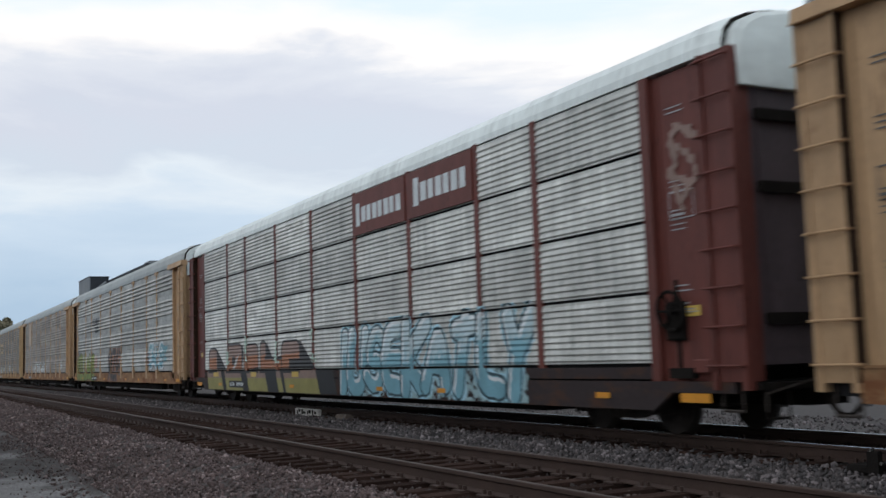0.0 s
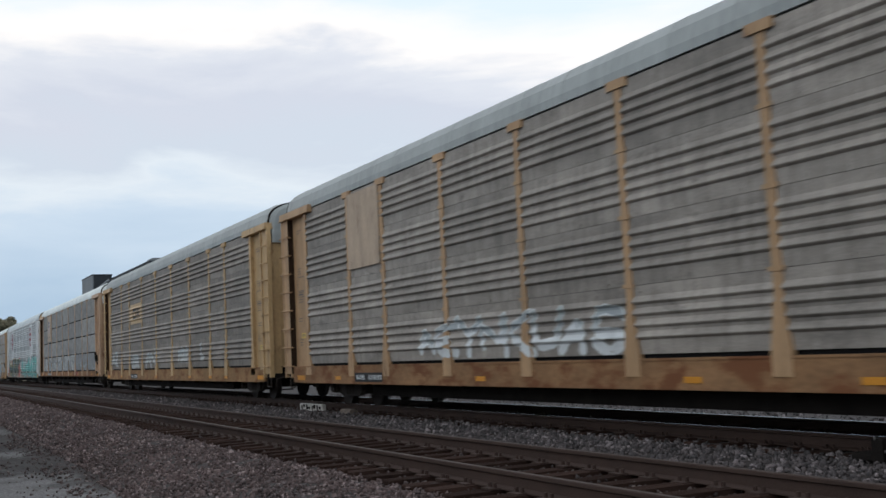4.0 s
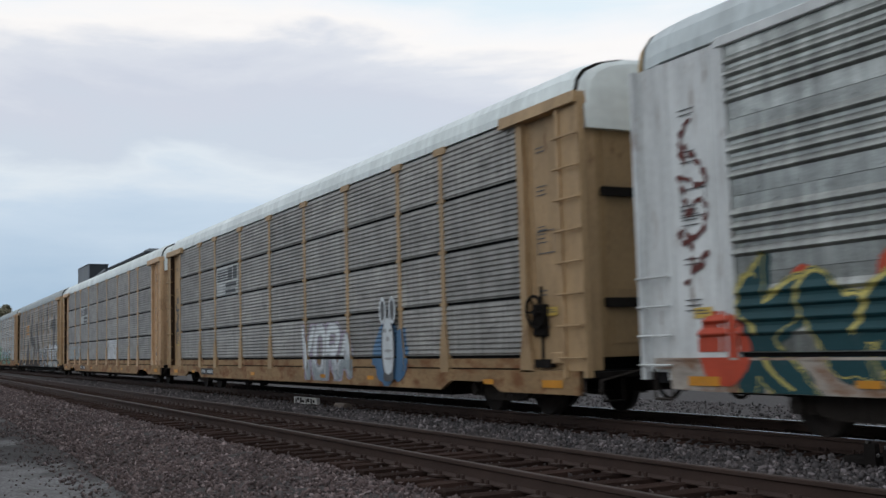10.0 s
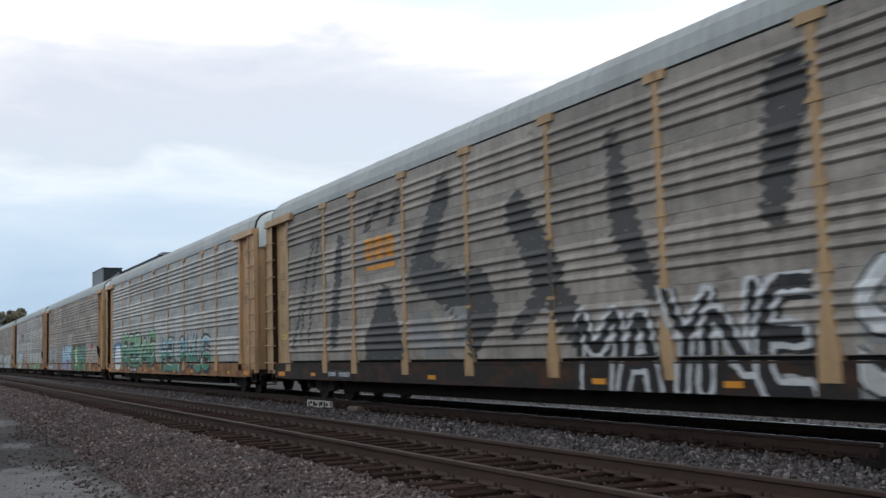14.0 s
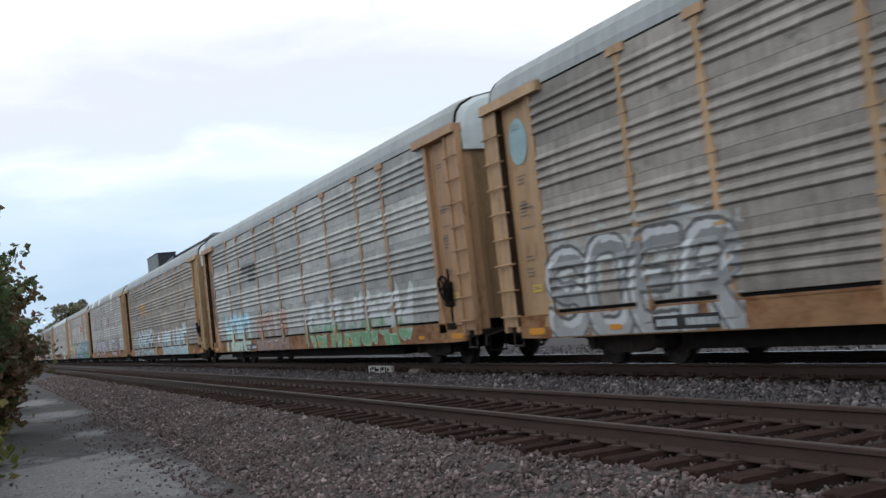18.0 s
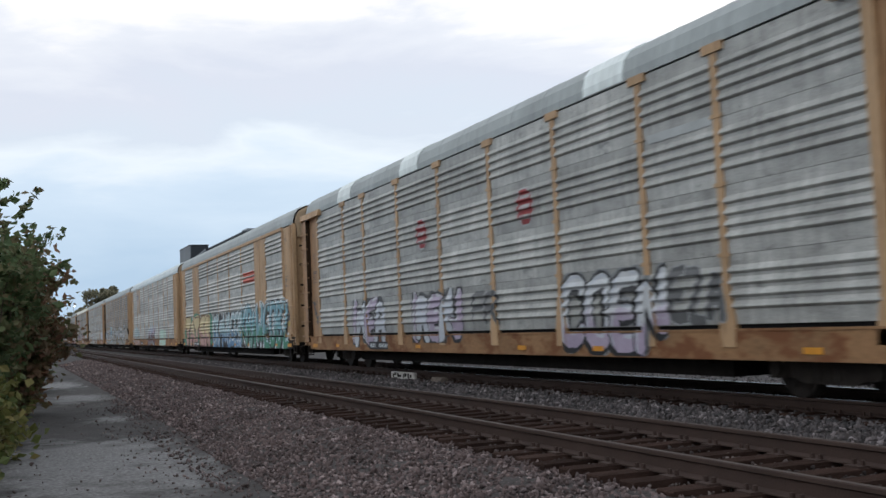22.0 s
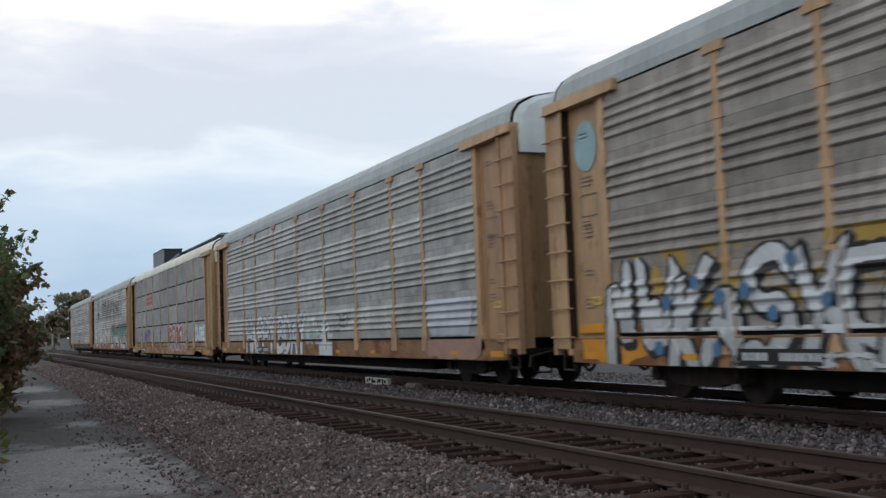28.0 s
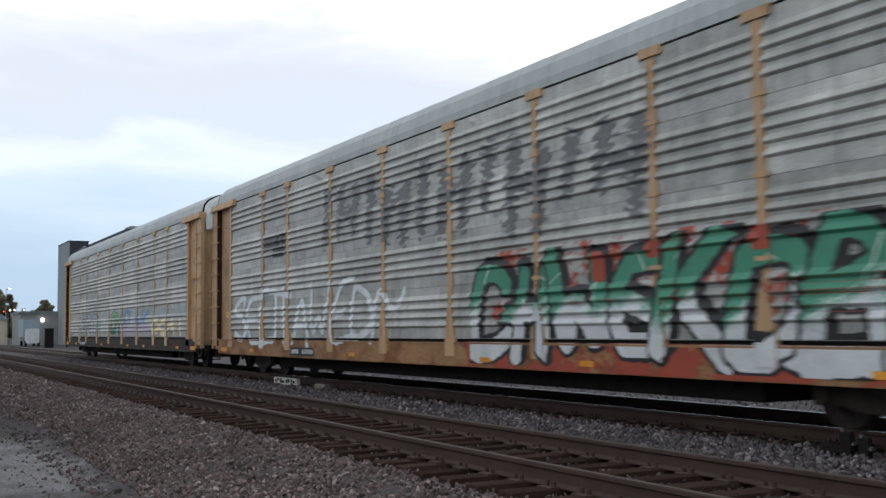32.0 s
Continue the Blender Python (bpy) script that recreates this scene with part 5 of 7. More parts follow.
def paint_cars():
    # the lead car is out of sight but for its end
    g = graffiti
    # 1: maroon car
    for a in (-4.14, -6.90):
        part("sign_panel", plate_mb(2.62, 3.87, 4.78), paint("maroon"), CARS[1][0], "maroon name panel", at=(0, a + 1.38, 0))
    emblem(1, -3.95, -1.6, 4.05, 4.55, words(2.35, 0.5, 8), ["white"], "white name in plain bars", -HALF_W - 0.05)
    emblem(1, -6.7, -4.5, 4.08, 4.62, words(2.2, 0.54, 7), ["white"], "white name in plain bars", -HALF_W - 0.05)
    side_marks(1, "graffiti", -1.2, 11.4, 0.40, 1.82, orange_blocks(), ["rust", "olive", "black", "haze", "clay", "yellow"], label="orange block letters with black shadows and olive foot")
    side_marks(1, "graffiti", -8.5, -0.9, 0.40, 1.0, haze(7.6, 1.8, 31, 0.9), ["fade"], label="pale blue spray under the letters")
    g(1, -8.6, -0.4, 0.38, 2.0, "IUSEKATLY", ["ice", "aqua", "slate", "sky", "white"], 3, "pale blue spray-painted letters", thick=0.25, line=0.045, glow=0.05, split=0.62, rim=0.06, flare=0.1, jitter=0.35, wave=0.12, slant=0.12)
    for y in (8.79, 6.9, 4.14, 1.38):
        side_marks(1, "graffiti", y - 0.3, y + 0.3, 1.15, 1.95, haze(0.6, 1.5, y, 0.9), ["mint"], label="pale green spray round the foot of the post")
    # 2
    g(2, 5.9, 11.75, 0.45, 2.1, "YOLLAUB", ["lime", "grass", "black", "black", "leaf", "black"], 12, "lime green spray-painted letters", thick=0.25, line=0.035, split=0.3, jitter=0.2, wave=0.10, flare=0.45, soft=2, slant=0.02, rim=0.0)
    side_marks(2, "graffiti", 4.9, 6.1, 1.2, 2.0, haze(1.2, 0.9, 3, 0.45), ["rose"], label="pink spray flecks")
    g(2, -1.2, 1.9, 0.45, 2.1, "RZF", ["black", "black", "brown", "dusk", "rust"], 15, "black and orange spray-painted letters", thick=0.22, line=0.05, glow=0.16, fleck=0.4, shadow=(0.12, -0.06), barbs=0.5, soft=1)
    g(2, -9.9, -7.4, 1.06, 2.12, "OWLS", ["lagoon", "aqua", "white", "black", "ice", "black"], 17, "pale blue spray-painted tag with a white edge", thick=0.125, line=0.075, patchy=0.2, jitter=0.2, split=0.5, shadow=(0.04, -0.03))
    side_marks(2, "graffiti", -11.1, -9.7, 1.35, 1.95, haze(1.4, 0.7, 12, 0.75), ["lagoon"], label="faint aqua smear")
    side_marks(2, "graffiti", -7.35, -6.95, 1.15, 1.75, blob(0.4, 0.6, 2, 0.3), ["clay"], label="small red mark")
    stripes_emblem(2, 4.5, 6.6, 2.95, 3.75)
    # 3
    g(3, -1.3, 5.4, 1.0, 1.8, "AEYNKUAS", ["faint", "white", "white", "white", "white"], 21, "white spray-painted tags", thick=0.06, line=0.02, jitter=0.4, wave=0.2)
    g(3, -9.9, -9.1, 1.2, 1.7, "EA", ["white", "white", "faint", "white", "white"], 22, "small white tag", thick=0.05, line=0.02)
    pale_panel(3, 7.85, 3.05, 4.72, "plate_pale")
    # 4
    for y0, y1, z0, z1, n, s in ((9.7, 11.3, 1.1, 1.8, "AZ", 31), (4.85, 6.5, 1.0, 1.6, "UEES", 32), (1.4, 3.5, 1.0, 1.8, "AN", 33), (-3.9, -2.4, 1.15, 1.75, "MOAR", 34), (-6.1, -5.6, 1.2, 1.8, "L", 35)):
        g(4, y0, y1, z0, z1, n, ["faint", "haze", "haze", "haze", "white"], s, "faded white tag", thick=0.075, line=0.02, jitter=0.4)
    emblem(4, 4.03, 6.62, 2.92, 3.77, rects((0, 2.59, 0, 0.85, 0), (0.6, 1.2, 0.2, 0.66, 1), (0.74, 1.06, 0.34, 0.52, 0), (1.32, 1.5, 0.2, 0.66, 1), (1.6, 1.78, 0.2, 0.66, 1), (1.88, 2.06, 0.2, 0.66, 1)), ["sign_yellow", "black"], "yellow emblem panel with dark shapes")
    # 5
    side_marks(5, "graffiti", -4.0, 11.3, 0.98, 1.9, haze(15.3, 1.3, 4, 0.85), ["haze"], label="faded whitish spray haze")
    side_marks(5, "graffiti", -11.4, -4.2, 0.98, 1.95, haze(7.2, 1.3, 14, 0.75), ["smoke"], label="faded whitish spray haze")
    g(5, -11.2, 11.2, 1.0, 1.85, "EUMEARTIOSALBEYKWEUCTO", ["smoke", "faint", "smoke", "haze", "haze"], 41, "faded grey spray-painted letters", thick=0.05, line=0.02, jitter=0.7, wave=0.3, barbs=0.5)
    emblem(5, -5.6, -4.0, 0.68, 0.91, rects((0.0, 0.45, 0.15, 0.23, 0), (0.18, 0.3, 0, 0.15, 0), (0.55, 1.0, 0.15, 0.23, 0), (0.7, 0.82, 0, 0.15, 0), (1.15, 1.5, 0.02, 0.21, 0)), ["red"], "red painted mark on the sill", name="mark", flat=-HALF_W - 0.032)
    pale_panel(5, 7.85, 3.0, 4.7, "plate_pale", ["inkblue", "haze", "rose"])
    # 6
    for y in (7.85, -7.7):
        emblem(6, y - 0.76, y + 0.76, 2.92, 4.52, octagon(1.52, 1.6), ["red", "white"], "red octagonal railway emblem", -HALF_W - 0.05)
    g(6, -11.9, -0.3, 0.42, 2.25, "SLAMEWEUZ", ["teal", "sea", "white", "black", "ice", "black"], 51, "large teal spray-painted letters", thick=0.38, line=0.03, glow=0.07, patchy=0.8, split=0.33, wave=0.22, barbs=0.8, rim=0.07, fleck=0.25, shadow=(-0.14, -0.05), jitter=0.35, soft=1)
    g(6, 0.9, 11.5, 0.42, 2.25, "KMAEWRKSE", ["deep", "deep", "lemon", "scarlet", "lemon", "deep"], 53, "dark blue spray-painted letters with yellow flecks", thick=0.33, line=0.012, split=0, wave=0.25, barbs=0.9, bubbles=12, fleck=0.35, rim=0.035, jitter=0.35, soft=1, shadow=(0.10, -0.07))
    side_marks(6, "graffiti", 0.7, 2.2, 0.50, 1.72, blob(1.5, 1.22, 2, 0.22), ["scarlet"], label="red spray-painted blob")
    side_marks(6, "graffiti", 11.3, 12.2, 0.6, 1.5, blob(0.9, 0.9, 6, 0.15), ["scarlet"], label="red spray-painted blob")
    # 7
    g(7, -4.4, -1.1, 0.45, 1.8, "YORA", ["white", "faint", "smoke", "mauve", "pearl"], 61, "white spray-painted letters", thick=0.17, line=0.035, glow=0.07, split=0.3, rim=0.05)
    side_marks(7, "graffiti", -7.3, -5.5, 0.40, 1.7, blob(1.8, 1.3, 5, 0.2), ["denim"], label="blue spray cloud")
    side_marks(7, "graffiti", -6.85, -5.95, 0.50, 2.2, rabbit(0.9, 1.7), ["white", "dusk", "grey"], flat=-HALF_W - 0.07, label="painted white rabbit with dark ears")
    stripes_emblem(7, 4.4, 6.6, 2.92, 3.78, True)
    # 8
    side_marks(8, "graffiti", -4.2, -1.6, 1.0, 1.88, haze(2.6, 2.4, 9, 2.1), ["pearl"], label="whitish spray patch")
    g(8, -4.1, -1.7, 1.02, 1.85, "HEAT", ["smoke", "smoke", "haze", "haze", "white"], 64, "scrawled grey tag", thick=0.012, line=0.006, jitter=0.5)
    g(8, 6.6, 10.6, 1.02, 1.75, "SEUR", ["faint", "faint", "faint", "haze", "white"], 66, "faint tag", thick=0.05, line=0.02)
    stripes_emblem(8, 4.4, 6.6, 2.92, 3.78, True)
    # 9: broad faded strokes, a wedge, thin uprights, then two outlined names
    bars = (((2.3, 4.15), (3.4, 2.8), 0.30, 0.36), ((3.5, 2.75), (1.1, 1.95), 0.34, 0.42), ((1.1, 2.0), (1.2, 1.1), 0.62, 0.08), ((0.7, 1.8), (1.2, 1.3), 0.35, 0.2), ((9.5, 4.0), (11.2, 1.3), 0.07, 0.05), ((9.2, 4.0), (10.0, 1.5), 0.07, 0.05), ((9.9, 3.5), (10.6, 1.5), 0.05, 0.05),
            ((7.7, 3.7), (8.2, 1.5), 0.2, 0.24), ((5.1, 2.15), (5.2, 1.35), 0.42, 1.05), ((5.1, 1.4), (5.1, 1.05), 0.5, 0.42), ((-0.4, 3.4), (-1.35, 2.2), 0.35, 0.4), ((-1.35, 2.2), (-0.2, 1.4), 0.26, 0.10), ((-1.2, 2.2), (-2.0, 1.5), 0.25, 0.3), ((-3.1, 4.1), (-3.3, 2.9), 0.12, 0.32), ((-3.3, 2.9), (-3.9, 1.9), 0.32, 0.15),
            ((-6.5, 4.1), (-6.2, 2.7), 0.36, 0.22), ((-8.5, 3.25), (-10.4, 3.3), 0.24, 0.36), ((-10.0, 3.4), (-9.9, 2.0), 0.45, 0.42), ((5.3, 4.3), (6.2, 3.85), 0.15, 0.05), ((4.3, 4.4), (4.8, 3.8), 0.12, 0.08))
    side_marks(9, "graffiti", -11.2, 11.5, 1.0, 4.45, scrawl([((11.5 - p[0], p[1] - 1.0), (11.5 - q[0], q[1] - 1.0), r0, r1) for p, q, r0, r1 in bars], 5), ["buff"], label="huge faded black painted strokes")
    g(9, -6.7, -2.0, 0.42, 1.95, "MAYNE", ["black", "black", "pearl", "grey", "black", "black"], 71, "black letters outlined in white", thick=0.085, line=0.075, glow=0.04, barbs=0.4, split=0, shadow=(0.09, -0.05))
    g(9, -11.8, -7.3, 0.45, 2.05, "SEATC", ["pearl", "haze", "black", "grey", "white", "smoke"], 72, "white letters outlined in black", thick=0.17, line=0.035, glow=0.06, barbs=0.5, split=0.4, shadow=(-0.08, -0.06), rim=0.04)
    side_marks(9, "graffiti", 1.3, 3.9, 1.05, 1.95, haze(2.6, 1.4, 44, 0.8), ["smoke"], label="pale buffed patch")
    orange_emblem(9, 4.5, 6.2, 2.92, 3.7)
    # 10
    side_marks(10, "graffiti", 5.2, 11.4, 0.95, 2.0, patch(6.2, 1.05, 6, 0.2), ["denim"], label="blue spray ground")
    g(10, 1.0, 8.8, 0.8, 2.4, "SEBAG", ["leaf", "jade", "black", "slate", "mint", "black"], 81, "green spray-painted letters", thick=0.25, line=0.05, glow=0.05, split=0.5, rim=0.06, barbs=0.4, shadow=(0.1, -0.08))
    side_marks(10, "graffiti", 9.0, 10.8, 0.6, 1.85, blob(1.8, 1.25, 3, 0.12), ["white"], label="white spray-painted head shape")
    g(10, -8.0, 0.0, 0.6, 2.0, "HELPWUS", ["lagoon", "jade", "black", "slate", "white", "black"], 83, "green and blue spray-painted letters", thick=0.19, line=0.04, glow=0.05, rim=0.05, barbs=0.4, shadow=(0.08, -0.06))
    # 11
    side_marks(11, "graffiti", 6.3, 11.5, 1.55, 2.35, haze(5.2, 1.2, 33, 0.42), ["haze"], label="white spray cloud over the letters")
    g(11, 6.6, 11.6, 0.45, 2.1, "SOER", ["smoke", "grey", "dusk", "haze", "pearl"], 91, "grey letters outlined in black", thick=0.20, line=0.05, glow=0.09, patchy=0.9, split=0.5, rim=0.10, jitter=0.15, wave=0.06, tight=0.8)
    g(11, -0.6, 4.2, 0.5, 2.15, "JAEPS", ["sky", "periwinkle", "navy", "pearl", "white"], 92, "pale blue letters outlined in dark blue", thick=0.24, line=0.05, glow=0.07, patchy=0.2, split=0.36, jitter=0.2, wave=0.1, slant=0.18, flare=0.0)
    g(11, -7.0, -1.2, 0.48, 2.1, "YPSHE", ["jade", "emerald", "black", "wine", "mint", "wine"], 93, "green letters outlined in black and maroon", thick=0.27, line=0.05, glow=0.08, patchy=0.4, fleck=0.3, barbs=0.4, split=0.45, shadow=(0.12, 0.06), jitter=0.3, slant=0.1)
    side_marks(11, "graffiti", -3.6, -2.5, 0.75, 2.0, blob(1.1, 1.25, 4, 0.3), ["moss"], label="pale green painted figure")
    side_marks(11, "graffiti", -3.4, -2.8, 0.9, 1.5, blob(0.6, 0.6, 4, 0.3), ["white"], label="white spray spot")
    side_marks(11, "graffiti", -8.4, -7.5, 1.0, 1.9, haze(0.9, 1.2, 8, 0.7), ["haze"], label="white spray spatter")
    side_marks(11, "graffiti", -9.8, -8.9, 1.82, 2.05, blob(0.9, 0.23, 1, 0.1), ["red"], label="small red mark")
    # 12
    g(12, 5.9, 10.1, 0.45, 2.0, "HOIO", ["sky", "mint", "faint", "sky", "lemon"], 101, "pale blue and yellow spray-painted letters", thick=0.24, line=0.03, glow=0.05, fleck=0.2)
    g(12, 0.7, 4.9, 0.45, 1.9, "SOUR", ["peach", "clay", "dusk", "haze", "pearl", "dusk"], 102, "brown letters outlined in black", thick=0.22, line=0.045, glow=0.02, jitter=0.15, rim=0.04, split=0.3)
    g(12, -10.2, -1.4, 0.42, 1.98, "KEHTAIUNEW", ["pearl", "leaf", "mint", "haze", "white"], 103, "white and green spray-painted letters", thick=0.19, line=0.02, split=0.42, barbs=0.7, jitter=0.4, wave=0.15, soft=1, fleck=0.2)
    stripes_emblem(12, 4.2, 6.4, 3.0, 3.7)
    # 13
    side_marks(13, "graffiti", 0.9, 11.0, 0.45, 2.0, haze(10.1, 2.2, 14, 0.5), ["haze"], label="white spray splatter")
    g(13, 2.4, 9.2, 0.45, 2.1, "EAMRWOZSE", ["ice", "fade", "black", "pearl", "white", "black"], 111, "pale blue letters outlined in black", thick=0.19, line=0.03, glow=0.14, patchy=1.2, split=0.45, barbs=0.9, jitter=0.5, soft=1, shadow=(0.12, -0.10), rim=0.05, tight=1.3)
    side_marks(13, "graffiti", -0.8, 0.9, 0.95, 2.0, star(1.7, 1.05), ["white"], label="white four-pointed star")
    side_marks(13, "graffiti", -8.8, -1.2, 0.42, 0.95, haze(7.6, 2.0, 24, 2.2), ["steel"], label="blue spray along the sill")
    g(13, -8.9, -1.2, 0.42, 2.02, "KOUJEC", ["ice", "fade", "white", "haze", "white", "steel"], 112, "white letters outlined and shaded in faded blue", thick=0.24, line=0.06, split=0.4, jitter=0.3, wave=0.2, shadow=(0.10, -0.14), soft=2, rim=0.0, flare=0.1)
    side_marks(13, "graffiti", -8.8, -6.2, 1.6, 2.15, haze(2.6, 1.0, 54, 0.05), ["brick"], label="brick red spray flecks")
    orange_emblem(13, 4.5, 6.2, 2.95, 3.65)
    # 14
    g(14, 5.3, 8.1, 0.62, 1.95, "INER", ["mauve", "silver", "black", "dusk", "pearl", "black"], 121, "silver and lilac letters outlined in black", thick=0.22, line=0.03, glow=0.06, patchy=1.0, split=0, alt=True, rim=0.05, shadow=(0.06, -0.04), barbs=0.8, jitter=0.45, fleck=0.3)
    g(14, 0.2, 3.3, 0.75, 1.95, "IRENJ", ["mauve", "silver", "black", "dusk", "pearl", "black"], 122, "lilac tag outlined in black", thick=0.23, line=0.03, glow=0.06, split=0, alt=True, rim=0.05, shadow=(-0.06, -0.05), barbs=0.8, jitter=0.45, fleck=0.3)
    g(14, -7.4, -4.2, 0.55, 1.95, "COEN", ["pearl", "mauve", "black", "smoke", "silver", "black"], 123, "white and lilac letters outlined in black", thick=0.20, line=0.04, glow=0.05, split=0.4, rim=0.05, shadow=(-0.07, -0.05), barbs=0.4)
    g(14, -1.6, -0.3, 1.1, 1.85, "FR", ["dusk", "dusk", "smoke", "grey", "grey"], 125, "dark tag", thick=0.05, line=0.015)
    g(14, -8.8, -7.4, 1.0, 1.9, "EZA", ["dusk", "dusk", "grey", "grey", "grey"], 124, "dark tag", thick=0.07, line=0.02)
    for a, b in ((2.1, 2.8), (-3.3, -2.6)):
        emblem(14, a, b, 2.92, 3.65, octagon(0.7, 0.73), ["red", "haze"], "small red octagonal emblem")
    side_marks(14, "stripe", -8.7, -7.1, 3.72, 3.85, rects((0, 1.6, 0, 0.13, 0)), ["haze"], label="pale stripe")
    # 15
    for a, b, top, seed in ((11.0, 12.2, 1.5, 1), (6.9, 8.6, 2.3, 2), (3.1, 4.5, 2.2, 3), (9.2, 10.4, 2.1, 4)):
        side_marks(15, "graffiti", a, b, 0.56, top, patch(b - a, top - 0.56, seed, 0.25), ["jade"], label="green spray ground")
    g(15, 3.7, 11.6, 0.55, 2.15, "TATER", ["sand", "rose", "wine", "sand", "cream", "wine"], 131, "cream and pink letters on green", glow=0.10, thick=0.42, line=0.045, split=0.42, barbs=0.5, jitter=0.25, flare=0.2, shadow=(0.06, -0.10), rim=0.0, fleck=0.12, tight=0.8)
    g(15, -4.0, 2.9, 0.42, 2.1, "SKMWGEEB", ["fade", "blue", "black", "black", "white", "black"], 132, "blue and white letters outlined in black", thick=0.24, line=0.035, glow=0.08, patchy=0.5, bubbles=14, split=0.45, rim=0.08, barbs=0.8, jitter=0.4, shadow=(0.16, -0.12), flare=0.1, fleck=0.4, soft=1)
    g(15, -12.2, -4.0, 0.42, 2.35, "KRAWEOBZ", ["lagoon", "jade", "black", "white", "ice", "black"], 133, "blue and green letters on white cloud", thick=0.24, line=0.035, glow=0.16, patchy=0.9, split=0.4, rim=0.08, barbs=0.4, jitter=0.35, shadow=(0.10, -0.08), fleck=0.15)
    side_marks(15, "graffiti", -3.75, -3.53, 1.1, 1.25, blob(0.22, 0.15, 3, 0.4), ["lemon"], label="yellow spray spot")
    side_marks(15, "stripe", -6.8, -4.6, 3.1, 3.65, rects((0, 2.2, 0.08, 0.26, 0), (0, 2.2, 0.34, 0.5, 0)), ["scarlet"], label="two red stripes")
    # 16
    g(16, 7.2, 12.2, 0.45, 1.9, "WEBA", ["fade", "peach", "pearl", "slate", "white", "slate"], 141, "faded blue, white and pink letters", thick=0.24, line=0.035, fleck=0.35, jitter=0.4, barbs=0.5, shadow=(0.07, -0.05))
    g(16, -2.2, 1.9, 0.45, 1.95, "AVK", ["mauve", "wine", "fade", "mauve", "ice", "aqua"], 142, "lilac and wine red letters with pale edges", thick=0.32, line=0.035, rim=0.04, split=0.6, jitter=0.3, barbs=0.4, shadow=(0.12, -0.04))
    side_marks(16, "graffiti", -7.8, -4.5, 0.45, 1.58, patch(3.3, 1.13, 8, 0.22), ["mint"], label="pale green spray patch")
    pale_panel(16, 7.85, 2.95, 4.7, "plate_pale", ["inkblue", "haze", "rose"])
    # 17
    side_marks(17, "graffiti", 4.6, 11.4, 1.3, 2.15, haze(6.8, 1.6, 71, 0.5), ["ochre"], label="yellow spray ground")
    side_marks(17, "graffiti", -9.6, 4.3, 0.6, 2.2, haze(13.9, 2.0, 72, 0.45), ["ochre"], label="yellow spray ground")
    side_marks(17, "graffiti", 10.4, 12.6, 0.52, 1.15, blob(2.2, 0.9, 4, 0.15), ["amber"], label="orange spray patch")
    g(17, 5.3, 11.7, 0.42, 2.1, "NWKASYER", ["pearl", "haze", "black", "dusk", "white", "black"], 151, "white letters outlined in black on yellow", thick=0.15, line=0.045, split=0.4, barbs=0.9, jitter=0.6, soft=1, shadow=(0.09, -0.07), fleck=0.15)
    g(17, 4.1, 5.9, 1.5, 2.25, "DTL", ["sky", "blue", "black", "sky", "white", "navy"], 152, "small blue tag", thick=0.1, line=0.03, shadow=(0.05, -0.05))
    side_marks(17, "graffiti", 4.3, 5.1, 0.6, 2.2, blob(0.8, 1.6, 9, 0.35), ["sky"], label="blue and white painted figure")
    g(17, -9.6, 4.1, 0.42, 2.25, "AKZEMWORSAEK", ["pearl", "haze", "black", "dusk", "white", "black"], 153, "white letters outlined in black on yellow", thick=0.17, line=0.05, split=0.35, barbs=0.8, jitter=0.6, soft=1, shadow=(0.10, -0.08), fleck=0.12)
    for y, z in ((9.9, 1.3), (9.25, 1.55), (8.75, 1.35), (8.25, 1.4), (7.75, 1.1), (7.4, 1.75), (6.85, 1.25), (10.2, 0.66), (8.9, 0.66), (2.3, 0.7), (1.2, 1.5), (-0.6, 0.7), (-2.4, 1.4), (-3.5, 0.7), (-5.1, 1.6), (-6.4, 0.7)):
        side_marks(17, "graffiti", y, y + 0.21, z, z + 0.2, blob(0.21, 0.2, y, 0.5), ["denim"], flat=-HALF_W - 0.075 if z > 1 else None, label="blue spray spot")
    side_marks(17, "graffiti", -9.4, 11.2, 0.96, 1.05, haze(20.6, 0.5, 75, 0.9), ["white"], label="white line along the foot of the letters")
    g(17, 3.2, 7.4, 0.56, 0.74, "ETUKUNAR", ["pearl", "pearl", "black", "black", "white"], 155, "small white tag on the sill", thick=0.03, line=0.012)
    # 18
    g(18, 0.6, 8.4, 0.50, 1.86, "HAPPY BDAY", ["pearl", "white", "black", "dusk", "white", "dusk"], 161, "white birthday greeting in painted capitals", thick=0.155, line=0.03, jitter=0.12, wave=0.06, slant=0.05, flare=0.35, split=0.5, shadow=(-0.07, -0.03))
    g(18, -0.7, 0.3, 1.42, 1.78, "HI", ["mint", "white", "smoke", "grey", "white"], 162, "small white greeting", thick=0.06, line=0.012)
    g(18, -0.9, 0.6, 0.85, 1.3, "SJO", ["mint", "pearl", "smoke", "grey", "white"], 163, "small pale tag", thick=0.075, line=0.02)
    side_marks(18, "graffiti", -2.1, -0.8, 0.52, 1.68, cake(1.3, 1.16), ["white", "grey", "grey"], label="white painted layer cake")
    g(18, -3.7, -2.4, 1.15, 1.75, "OEY", ["dusk", "dusk", "grey", "grey", "grey"], 164, "dark tag", thick=0.022, line=0.008, jitter=0.6, wave=0.3)
    side_marks(18, "graffiti", -11.8, -8.7, 0.52, 1.0, patch(3.1, 1.0, 11, 0.15), ["peach"], label="pale overpainted patch on the sill")
